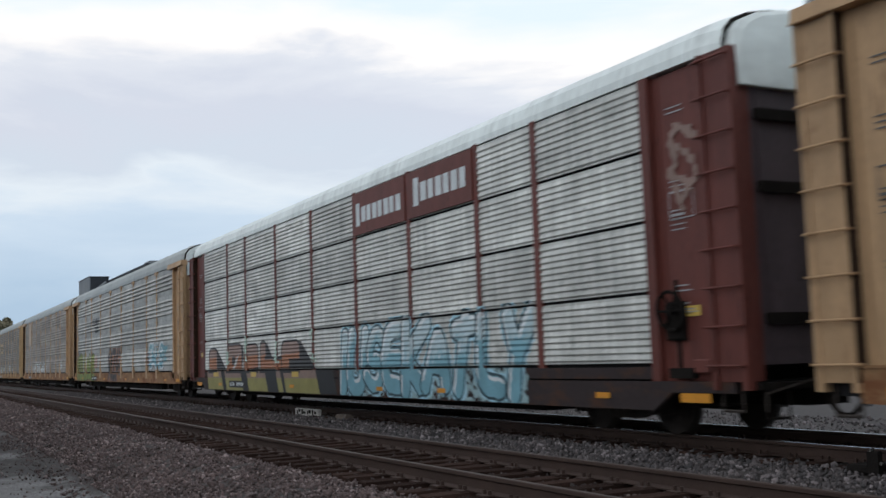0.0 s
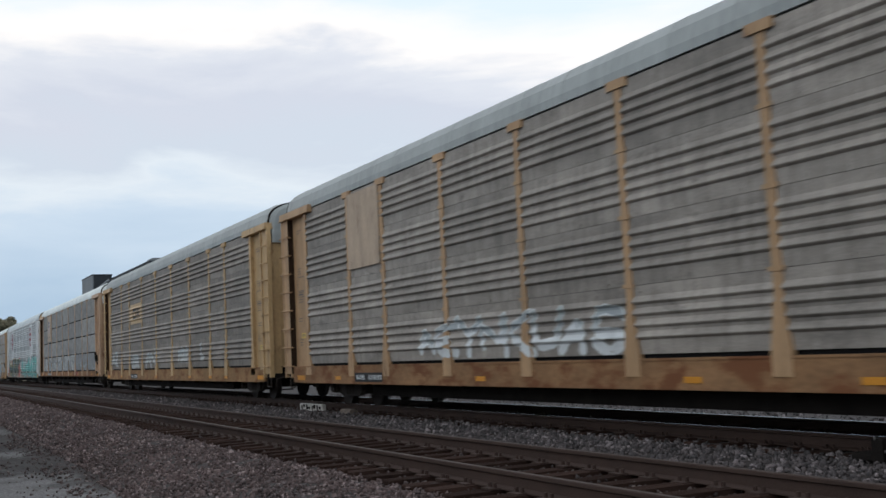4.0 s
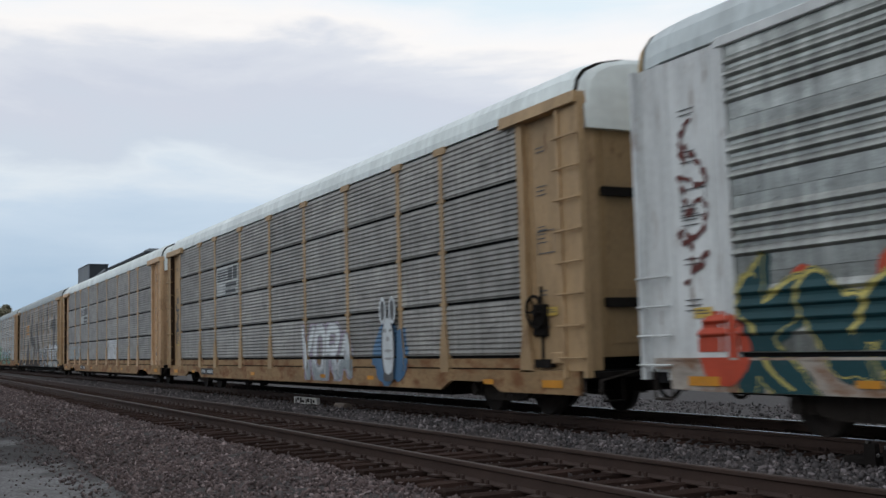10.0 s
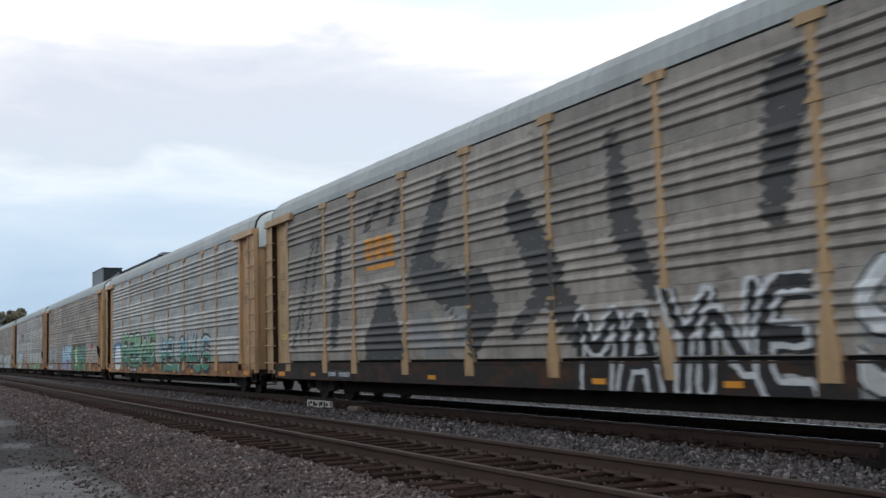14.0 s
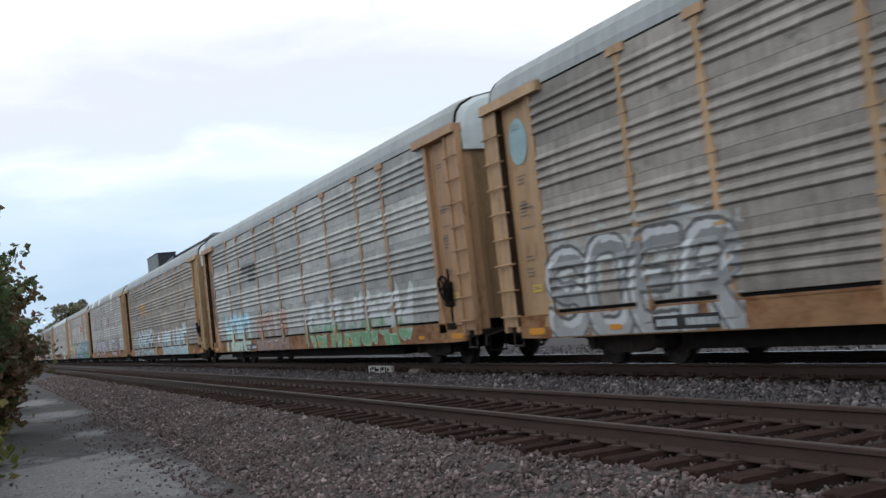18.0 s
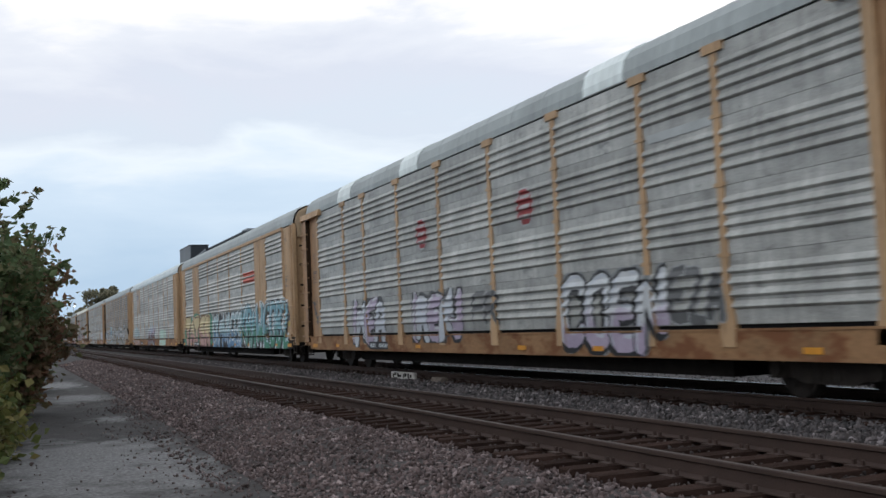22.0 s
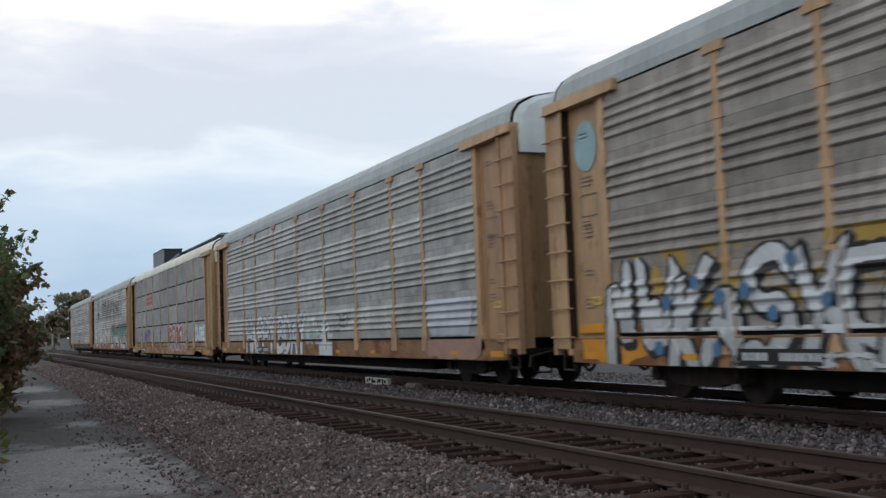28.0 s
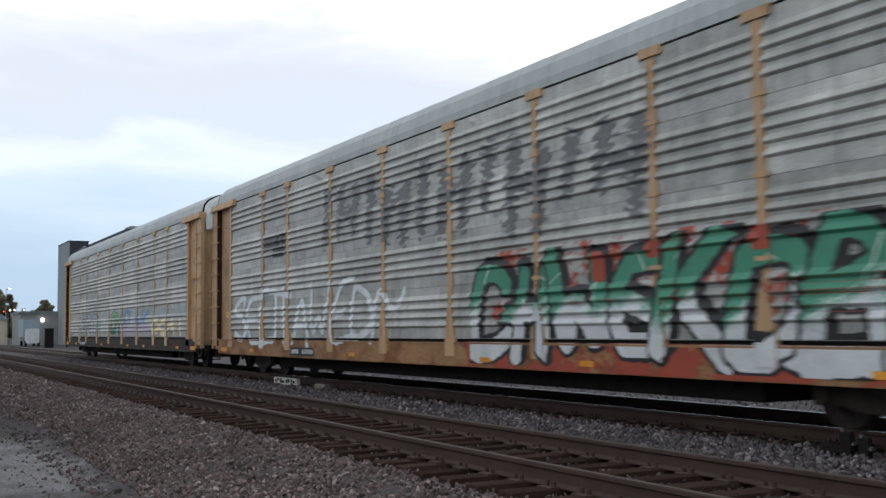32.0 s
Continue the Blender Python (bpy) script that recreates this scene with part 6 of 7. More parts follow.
    side_marks(18, "graffiti", -11.3, -8.9, 1.0, 1.78, patch(2.4, 0.95, 12, 0.2), ["silver"], label="pale grey patch")
    # 19
    g(19, -6.6, -1.5, 0.55, 1.9, "ROOEL", ["brick", "clay", "pearl", "pearl", "white", "wine"], 171, "dark red letters outlined in white", thick=0.2, line=0.05, split=0.35, jitter=0.4, glow=0.03, wave=0.1, barbs=0.2)
    side_marks(19, "graffiti", -6.4, -4.6, 0.55, 0.85, rects(*[(0.3 * i, 0.3 * i + 0.17, 0.0, 0.26, 0) for i in range(6)]), ["brick"], label="row of red bars on the sill")
    g(19, -11.4, -9.1, 1.0, 1.75, "CLUBE", ["white", "white", "slate", "sky", "white"], 172, "white blocky letters", thick=0.09, line=0.03, glow=0.04)
    g(19, 5.2, 7.8, 0.95, 1.78, "AE", ["purple", "violet", "violet", "violet", "mauve"], 173, "purple tag", thick=0.15, line=0.03, glow=0.08, fleck=0.2)
    g(19, -1.1, 2.9, 1.0, 1.85, "FZSUTY", ["smoke", "faint", "haze", "haze", "white"], 174, "pale grey tags", thick=0.04, line=0.02, jitter=0.5)
    side_marks(19, "stripe", 4.2, 6.6, 3.12, 3.7, rects((0, 2.4, 0.08, 0.24, 0), (0, 2.4, 0.34, 0.5, 0)), ["scarlet"], label="two red stripes")
    # 20
    g(20, 0.4, 11.2, 0.72, 2.3, "SEOTAWEDM", ["white"] * 5, 181, "white outline letters", thick=0.06, line=0.02, jitter=0.5, barbs=0.6, wave=0.15, split=0)
    side_marks(20, "graffiti", -12.6, -1.8, 0.54, 1.0, haze(10.8, 1.2, 6, 1.3), ["brick"], label="brick red spray paint along the sill")
    side_marks(20, "graffiti", -11.5, -2.6, 1.3, 2.4, haze(8.9, 2.2, 16, 0.28), ["brick"], label="brick red spray drips")
    g(20, -11.7, -2.1, 0.60, 2.35, "CHWEKOBK", ["jade", "pearl", "black", "smoke", "mint", "black"], 182, "green and white letters with black shadows", thick=0.22, line=0.05, split=0.45, barbs=0.9, jitter=0.5, fleck=0.15, shadow=(0.13, 0.06), soft=1)
    rng = random.Random(20)
    bars = []
    for i in range(15):
        u, top, low = 0.5 + 0.78 * i, 1.4 + rng.uniform(-0.25, 0.25), 0.3 + rng.uniform(-0.2, 0.5)
        bars.append(((u, low), (u + 0.15, top), 0.13, 0.19))
        if i % 3 == 1:
            bars.append(((u, (low + top) / 2), (u + 0.8, (low + top) / 2 + rng.uniform(-0.3, 0.4)), 0.12, 0.12))
    side_marks(20, "graffiti", -7.4, 4.9, 2.6, 4.3, scrawl(bars, 7, 1.5), ["shade"], label="faded dark painted strokes")
    for y, z0, z1 in ((-8.74, 2.02, 2.32), (-6.86, 2.06, 2.3), (-5.68, 1.8, 2.26), (-10.9, 2.2, 2.4)):
        side_marks(20, "graffiti", y - 0.16, y + 0.16, z0, z1, patch(0.32, z1 - z0, y, 0.2), ["brick"], label="brick red spray patch")
    stripes_emblem(20, 7.0, 8.7, 3.0, 3.6)
    # 21
    for y0, y1, c, n, s in ((3.2, 8.3, ["faint", "faint", "dusk", "haze", "white"], "ERTA", 191), (-1.4, 1.0, ["leaf", "green", "dusk", "haze", "white"], "OY", 192), (-6.2, -1.6, ["blue", "mauve", "grey", "haze", "white"], "SUNK", 193), (-11.2, -6.6, ["faint", "cream", "grey", "haze", "rose"], "BEAT", 194)):
        g(21, y0, y1, 1.02, 2.1, n, c, s, "faded tags on the last car", thick=0.14, line=0.04)


def stencils():
    """Number plates as plain bars, orange markers along the sill, notices on the end panels."""
    for k in CARS:
        s = SPECS[k]
        w = 1.5
        y = 7.1 if k % 2 else 5.1
        low = {"step": 0.48, "arch": 0.48, "band": 0.58, "slim": 0.69}[sill_of(k)]
        emblem(k, y, y + w, low, low + 0.2, rects((0, w, 0, 0.20, 1), *[(0.1 + i * 0.12 + (0.2 if i > 3 else 0), 0.165 + i * 0.12 + (0.2 if i > 3 else 0), 0.045, 0.155, 0) for i in range(10)]), ["white", "black"], "black data panel with white bars", name="data_panel", flat=-HALF_W - 0.032)
        for y in ((-8.79, -6.9, -4.14, 1.38, 8.79) if k == 4 else (-10.4, -5.4, -2.6, 2.9, 9.6)):
            emblem(k, y - 0.17, y + 0.17, low + 0.04, low + 0.13, rects((0, 0.34, 0, 0.09, 0)), ["amber"], "amber reflector", name="reflector", flat=-HALF_W - 0.032)
        ink = "dusk" if s["end"] != "maroon" else "grey"
        for e, y in ((-1, -12.62), (1, 11.72)):
            rng = random.Random(k * 7 + e)
            flat = -HALF_W - 0.006 + end_depth(k)
            for z, n in ((4.15, 2), (3.35, 3), (2.62, 5), (2.0, 2), (1.52, 3)):
                z += rng.uniform(-0.15, 0.15)
                wide = rng.uniform(0.26, 0.42)
                rows = [(0.0, wide * rng.uniform(0.7, 1), 0.062 * i, 0.062 * i + 0.022, 0) for i in range(n)]
                emblem(k, y + 0.66 - wide, y + 0.66, z, z + 0.062 * n, rects(*rows), [ink], "", flat, "notice")
            z = rng.uniform(2.7, 3.3)
            emblem(k, y + 0.2, y + 0.68, z - 0.34, z + 0.02, rects((0, 0.48, 0.34, 0.36, 0), (0, 0.48, 0, 0.02, 0), (0, 0.02, 0, 0.36, 0), (0.46, 0.48, 0, 0.36, 0)), [ink], "", flat, "stencilled_frame")
            low_z = 1.2 + rng.uniform(0.1, 0.45)
            emblem(k, y + 0.2, y + 0.52, low_z, low_z + 0.14, rects((0, 0.32, 0, 0.14, 1), (0.04, 0.28, 0.05, 0.07, 0), (0.04, 0.22, 0.09, 0.105, 0)), [ink, "yellow"], "yellow label with dark bars", flat, "yellow_label")
        for y in (-12.35, 12.1):
            emblem(k, y - 0.28, y + 0.28, low + 0.02, low + 0.14, rects((0, 0.56, 0, 0.12, 0)), ["amber"], "amber reflector", name="reflector", flat=-HALF_W - 0.032)
    dark = ["dusk"] * 5
    for k, e, z0, z1, cs, n, lab in (
        (2, 1, 2.5, 3.6, ["blue", "navy", "dusk", "dusk", "blue"], 1, "blue spray scribble on the end panel"), (2, 1, 1.3, 2.2, dark, 2, "dark spray scribble on the end panel"),
        (12, 1, 1.3, 4.4, dark, 4, "dark spray letters down the end panel"), (14, 1, 1.2, 2.1, dark, 1, "dark tag on the end panel"), (15, -1, 1.2, 2.0, dark, 1, "dark tag on the end panel"),
        (6, 1, 1.7, 4.0, ["maroon", "maroon", "dusk", "clay", "maroon"], 3, "maroon spray scribbles on the white end panel"), (7, 1, 1.5, 3.3, dark, 3, "dark spray letters down the end panel"),
        (8, 1, 1.1, 2.5, dark, 2, "dark tags on the end panel"), (20, -1, 1.3, 2.9, ["dusk", "white", "dusk", "haze", "white"], 2, "dark tags on the end panel"),
        (1, -1, 2.9, 4.2, ["clay"] * 5, 2, "pale spray scribbles on the maroon end panel"), (18, 1, 2.0, 3.6, ["clay"] * 5, 2, "dull red spray scribbles on the end panel"),
    ):
        end_tag(k, e, z0, z1, cs, 400 + 3 * k + e, lab, n, thick={6: 0.028, 12: 0.075}.get(k, 0.05))
    for a, b, z0, z1, seed in ((-12.5, -12.2, 1.55, 2.5, 3), (-12.3, -12.0, 1.2, 1.75, 6)):
        emblem(8, a, b, z0, z1, haze(b - a, 2.0 * (z1 - z0), seed, 0.8), ["haze"], "white spray smear on the end panel", -HALF_W - 0.006 + RECESS, "graffiti")
    emblem(8, -12.35, -11.95, 1.1, 1.3, blob(0.4, 0.2, 4, 0.3), ["dusk"], "dark spray blot on the end panel", -HALF_W - 0.008 + RECESS, "graffiti")
    emblem(19, -12.5, -12.1, 1.05, 1.75, blob(0.4, 0.7, 5, 0.3), ["haze"], "scraps of white paper", -HALF_W - 0.008 + RECESS, "paper")
    for k in (11, 17):
        emblem(k, 11.85, 12.55, 3.6, 4.45, blob(0.7, 0.85, 2, 0.02), ["fade"], "round pale blue emblem", -HALF_W - 0.006 + RECESS)
    emblem(20, -12.65, -11.75, 1.95, 3.0, blob(0.9, 1.05, 3, 0.2), ["blue"], "blue painted patch", -HALF_W - 0.006 + RECESS, "graffiti")


COL["plate_pale"] = (0.44, 0.34, 0.25)
paint_cars()
stencils()

# ---- beside the line ----
M_BARK = mat("bark", (0.09, 0.07, 0.055), 0.95, vary=0.4, scale=5, fine=40, bump=0.6)


def leaf_mat(name, c1, c2, c3):
    """Leaves: each one picks its own tone."""
    m = bpy.data.materials.new(name)
    m.use_nodes = True
    n, l = m.node_tree.nodes, m.node_tree.links
    b = n["Principled BSDF"]
    b.inputs["Roughness"].default_value = 0.6
    b.inputs["Specular IOR Level"].default_value = 0.25
    g = n.new("ShaderNodeNewGeometry")
    r = n.new("ShaderNodeValToRGB")
    r.color_ramp.elements[0].color, r.color_ramp.elements[1].color = (*c1, 1), (*c3, 1)
    e = r.color_ramp.elements.new(0.55)
    e.color = (*c2, 1)
    l.new(g.outputs["Random Per Island"], r.inputs[0])
    co = n.new("ShaderNodeTexCoord")
    t = n.new("ShaderNodeTexNoise")
    t.inputs["Scale"].default_value = 0.9
    l.new(co.outputs["Object"], t.inputs["Vector"])
    mr = n.new("ShaderNodeMapRange")
    mr.inputs["From Min"].default_value, mr.inputs["From Max"].default_value = 0.35, 0.65
    mr.inputs["To Min"].default_value, mr.inputs["To Max"].default_value = 0.65, 1.25
    l.new(t.outputs[0], mr.inputs["Value"])
    v = n.new("ShaderNodeVectorMath")
    v.operation = "SCALE"
    l.new(r.outputs[0], v.inputs[0])
    l.new(mr.outputs[0], v.inputs["Scale"])
    l.new(v.outputs[0], b.inputs["Base Color"])
    # thin blades let some light through
    thin = n.new("ShaderNodeBsdfTranslucent")
    l.new(v.outputs[0], thin.inputs["Color"])
    both = n.new("ShaderNodeMixShader")
    both.inputs["Fac"].default_value = 0.35
    l.new(b.outputs[0], both.inputs[1])
    l.new(thin.outputs[0], both.inputs[2])
    l.new(both.outputs[0], n["Material Output"].inputs["Surface"])
    return m


M_LEAF = leaf_mat("hedge_leaves", (0.095, 0.145, 0.067), (0.145, 0.185, 0.085), (0.225, 0.17, 0.10))
M_LEAF_DRY = leaf_mat("turning_leaves", (0.11, 0.125, 0.055), (0.175, 0.12, 0.07), (0.24, 0.125, 0.08))
M_WEED = leaf_mat("weed_leaves", (0.10, 0.13, 0.045), (0.15, 0.155, 0.05), (0.21, 0.17, 0.06))
# paler, greyer tones: distance haze is put into these leaf colours
M_LEAF_FAR = leaf_mat("hazed_far_leaves", (0.185, 0.185, 0.125), (0.25, 0.235, 0.16), (0.31, 0.27, 0.19))


def leaves(points, size, rng, flat=0.3):
    """Folded leaves, two triangles a side, scattered at the points (n x 3)."""
    n = len(points)
    d = rng.normal(size=(n, 3))
    d[:, 2] *= 0.7
    d /= np.linalg.norm(d, axis=1)[:, None] + 1e-9
    s = rng.normal(size=(n, 3))
    s -= d * np.sum(s * d, axis=1)[:, None]
    s /= np.linalg.norm(s, axis=1)[:, None] + 1e-9
    up = np.cross(d, s)
    ln = size * rng.uniform(0.6, 1.4, n)[:, None]
    wd = ln * 0.36
    a = points - d * ln * 0.5
    tip = points + d * ln * 0.5
    left, right = points + s * wd + up * wd * flat, points - s * wd + up * wd * flat
    v = np.stack([a, left, tip, right], axis=1).reshape(-1, 3)
    f = [(4 * i, 4 * i + 1, 4 * i + 2) for i in range(n)] + [(4 * i, 4 * i + 2, 4 * i + 3) for i in range(n)]
    return v, f


def crown(name, parent, points, size, material, rng, label=""):
    v, f = leaves(points, size, rng)
    ob = sheet(name, v, f, material, parent, smooth=False)
    if label:
        ob["label"] = label
    return ob


def shrub(x, y, h, spread, seed, material, dense, label):
    """A tall bushy shrub: several stems, twigs that stand out at the edge, many single leaves."""
    rng = np.random.default_rng(seed)
    top = tagged(new("shrub"), label, "shrub", "hedge by the path")
    top.location = (x, y, PATH_Z - 0.03)
    stems, pts = MB(), []
    for i in range(20):
        a = rng.uniform(0, 2 * math.pi)
        lean = rng.uniform(0.1, 0.95) * spread
        hh = h * rng.uniform(0.45, 1.0) * (1.0 - 0.3 * lean / spread)
        p = Vector((0.25 * math.cos(a), 0.25 * math.sin(a), 0))
        steps = 9
        for j in range(steps):
            t = (j + 1) / steps
            q = Vector((lean * math.cos(a) * t ** 0.8 + rng.normal(0, 0.06), lean * math.sin(a) * t ** 0.8 + rng.normal(0, 0.06), hh * t))
            stems.tube(p, q, 0.035 * (1 - 0.8 * j / steps), 5, 0.035 * (1 - 0.8 * (j + 1) / steps))
            p = q
            for m in range(5):
                b = rng.uniform(0, 2 * math.pi)
                ln = rng.uniform(0.3, 0.85)
                e = q + Vector((math.cos(b) * ln, math.sin(b) * ln, rng.uniform(-0.15, 0.55)))
                if e.z < 0.05:
                    e.z = 0.05
                if m < 3:
                    stems.tube(q, e, 0.008, 4, 0.003)
                for w in np.linspace(0.15, 1.05, dense):
                    c = q.lerp(e, w)
                    pts.append((c.x + rng.normal(0, 0.07), c.y + rng.normal(0, 0.07), max(0.03, c.z + rng.normal(0, 0.07))))
    # long shoots against the sky
    for i in range(9):
        a = rng.uniform(-1.2, 1.2)
        r0 = rng.uniform(0.3, 0.9) * spread
        z0 = h * rng.uniform(0.55, 0.95)
        p = Vector((r0 * math.cos(a), r0 * math.sin(a), z0))
        e = p + Vector((rng.uniform(0.3, 0.7), rng.normal(0, 0.2), rng.uniform(0.25, 0.7)))
        stems.tube(p, e, 0.008, 4, 0.003)
        for w in np.linspace(0.0, 1.0, 26):
            c = p.lerp(e, w)
            pts.append((c.x + rng.normal(0, 0.04), c.y + rng.normal(0, 0.04), c.z + rng.normal(0, 0.04)))
    part("branchwork", stems, M_BARK, top)
    crown("foliage", top, np.array(pts), 0.165, material, rng)
    return top


def tree(x, y, z, h, r, seed, material=None, clumps=60, per=110, leaf=0.5, label="leafy tree in the distance", group="far trees"):
    rng = np.random.default_rng(seed)
    top = tagged(new("tree"), label, "tree", group)
    top.location = (x, y, z)
    mb = MB().tube((0, 0, -0.1), (0, 0, h * 0.4), 0.03 * h, 8, 0.02 * h)
    pts = []
    for i in range(clumps):
        a = rng.uniform(0, 2 * math.pi)
        u = rng.uniform(0, 1) ** 0.6
        zz = rng.uniform(0.22, 0.93)
        env = math.sin(math.pi * min(1, max(0.05, (zz - 0.12) / 0.86))) ** 0.6
        c = Vector((r * u * env * math.cos(a), r * u * env * math.sin(a), h * zz))
        if i % 3 == 0:
            mb.tube((0, 0, h * min(0.4, zz * 0.6)), c, 0.008 * h, 5, 0.002 * h)
        cr_ = r * rng.uniform(0.16, 0.30)
        d = rng.normal(size=(per, 3))
        d /= np.linalg.norm(d, axis=1)[:, None]
        pts.append(np.array(c) + d * cr_ * rng.uniform(0.5, 1.0, per)[:, None] * np.array([1, 1, 0.75]))
    part("trunk", mb, M_BARK, top)
    crown("crown", top, np.concatenate(pts), leaf, material or M_LEAF_FAR, rng)
    return top


# the hedge left of the path
for x, y, h, sp, seed, m, lab in (
    (-2.2, 13.5, 3.9, 1.5, 1, M_LEAF, "tall leafy shrub beside the dirt path"),
    (-1.5, 17.5, 4.6, 1.7, 2, M_LEAF, "tall green shrub beside the dirt path"),
    (-0.95, 22.0, 5.2, 1.75, 3, M_LEAF, "tall shrub with long shoots, green leaves"),
    (-0.4, 25.5, 4.2, 1.5, 4, M_LEAF_DRY, "shrub with reddish brown turning leaves"),
    (-0.35, 31.0, 3.6, 1.7, 5, M_LEAF_DRY, "shrub with brown turning leaves"),
    (-3.6, 24.0, 5.4, 2.0, 6, M_LEAF, "tall green shrub at the back of the hedge"),
    (-0.4, 38.0, 2.6, 1.7, 7, M_LEAF, "low green shrub beside the dirt path"),
    (-0.2, 46.0, 2.0, 1.6, 8, M_LEAF, "low green shrub at the hedge's end"),
):
    shrub(x, y, h, sp, seed, m, 16, lab)


# yellowing weeds along the hedge's foot
for x, y, h, sp, seed in ((-1.55, 9.6, 0.6, 0.6, 31), (-1.4, 11.4, 0.7, 0.6, 32), (-1.3, 13.0, 0.6, 0.55, 33), (-1.15, 14.6, 0.7, 0.55, 34), (-0.95, 16.4, 0.7, 0.55, 35), (-0.8, 18.4, 0.7, 0.5, 36)):
    shrub(x, y, h, sp, seed, M_WEED, 5, "low yellowing weeds at the foot of the hedge")


def at_sight(az, dist):
    return dist * math.tan(radians(az)), dist


# far trees, their leaves paled for haze
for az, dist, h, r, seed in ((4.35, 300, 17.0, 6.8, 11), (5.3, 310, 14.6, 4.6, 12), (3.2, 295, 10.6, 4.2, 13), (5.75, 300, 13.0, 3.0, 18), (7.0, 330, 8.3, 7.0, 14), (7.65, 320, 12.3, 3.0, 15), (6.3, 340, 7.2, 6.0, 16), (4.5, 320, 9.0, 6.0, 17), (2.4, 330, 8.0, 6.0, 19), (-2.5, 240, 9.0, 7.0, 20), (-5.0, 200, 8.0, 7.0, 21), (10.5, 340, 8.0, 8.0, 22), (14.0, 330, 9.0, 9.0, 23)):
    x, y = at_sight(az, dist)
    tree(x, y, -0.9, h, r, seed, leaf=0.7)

# ---- the works beyond the tracks: a tall dark tower and a long hall ----
M_HALL = mat("dark_cladding", (0.032, 0.038, 0.046), 0.8, vary=0.2, scale=0.3, fine=6, bump=0.1)
M_TOWER_SIDE = mat("pale_and_lit_cladding", (0.20, 0.22, 0.24), 0.8, vary=0.15, scale=0.3, fine=6)
M_CONCRETE = mat("pale_concrete", (0.24, 0.245, 0.245), 0.9, vary=0.2, scale=0.5, fine=8)
M_SHED = mat("blue_grey_sheet", (0.24, 0.31, 0.36), 0.7, vary=0.15, scale=0.6, fine=8)
M_POLE = mat("galvanised_pole", (0.36, 0.37, 0.37), 0.6, metal=0.4)


def glow_mat(name, colour, strength):
    m = bpy.data.materials.new(name)
    m.use_nodes = True
    b = m.node_tree.nodes["Principled BSDF"]
    b.inputs["Base Color"].default_value = (*colour, 1)
    b.inputs["Emission Color"].default_value = (*colour, 1)
    b.inputs["Emission Strength"].default_value = strength
    return m


M_LAMP = glow_mat("lit_lamp", (1.0, 0.93, 0.80), 3.5)
M_RED = glow_mat("lit_red_signal", (1.0, 0.12, 0.06), 2.5)

tower = tagged(new("tower"), "tall dark clad tower of a trackside works", "tower")
part("wall", MB().box(27.05, 29.9, 176, 187, -0.9, 15.8), M_HALL, tower)
# the left face gets a paler colour for the light that falls on it
part("side_wall", MB().box(26.85, 27.046, 176, 187, -0.9, 15.8), M_TOWER_SIDE, tower, "side wall, the light on it put into a paler grey")
part("roof", MB().box(26.8, 30.0, 175.9, 187.1, 15.8, 15.95), M_HALL, tower)
part("conveyor", MB().tube((27.2, 175.6, 13.2), (29.4, 175.4, 15.0), 0.22, 8), M_TOWER_SIDE, tower, "pale slanting duct")

hall = tagged(new("factory_hall"), "long dark low-pitched works hall beside the tracks", "building")
part("wall", MB().box(30.2, 52.0, 147, 176, -0.9, 15.0), M_HALL, hall)
part("roof", MB().box(29.9, 52.3, 146.7, 176.3, 15.0, 15.35), M_HALL, hall)
part("roof_box", MB().box(30.4, 34.0, 147, 150.5, 15.35, 15.75, 0.05), M_TOWER_SIDE, hall, "grey roof housing")
for i in range(4):
    y = 149 + i * 6.5
    part("window", MB().box(30.14, 30.199, y, y + 3.2, 6.0, 8.0), mat("dull_glass", (0.06, 0.07, 0.08), 0.25), hall)

depot = tagged(new("low_building"), "long low pale grey building with a wall lamp", "building")
part("wall", MB().box(21.0, 27.0, 186, 198, -0.9, 4.5), M_CONCRETE, depot)
part("roof", MB().box(20.7, 27.3, 185.7, 198.3, 4.5, 4.85), M_TOWER_SIDE, depot)
lamp_p = part("wall_lamp", MB().box(24.1, 24.6, 185.45, 185.7, 3.1, 3.7), M_LAMP, depot, "lit wall lamp")
part("door", MB().box(25.0, 26.2, 185.94, 185.998, -0.9, 1.5), M_HALL, depot)
cottage = tagged(new("pale_house"), "small cream house with a low roof", "house")
part("wall", MB().box(18.2, 20.4, 200, 206, -0.9, 3.6), mat("cream_render", (0.5, 0.45, 0.36), 0.9), cottage)
part("roof", MB().prism([(18.0, 3.6), (20.6, 3.6), (20.6, 3.8), (19.3, 4.6), (18.0, 3.8)], 199.7, 206.3), M_TOWER_SIDE, cottage)
shed = tagged(new("box_trailer"), "pale blue-grey box trailer parked by the crossing", "trailer")
part("box", MB().box(19.4, 21.8, 168.5, 175, 0.6, 3.3, 0.06), M_SHED, shed)
part("cab", MB().box(19.7, 21.5, 167, 168.4, -0.3, 1.9, 0.15), mat("white_cab", (0.55, 0.58, 0.58), 0.5), shed, "white front")
for x in (19.7, 21.5):
    for y in (167.8, 173.2):
        part("wheel", MB().tube((x - 0.14, y, -0.42), (x + 0.14, y, -0.42), 0.46, 14), M_DARK, shed)
cabin = tagged(new("relay_cabinet"), "dark signal relay cabinet beside the line", "cabinet")
part("body", MB().box(19.9, 20.9, 148.5, 149.6, -0.75, 1.75, 0.04), M_DARK, cabin)
part("lid", MB().box(19.8, 21.0, 148.4, 149.7, 1.75, 1.83), M_DARK, cabin)
wall_low = tagged(new("yard_wall"), "low grey wall beyond the crossing", "wall")
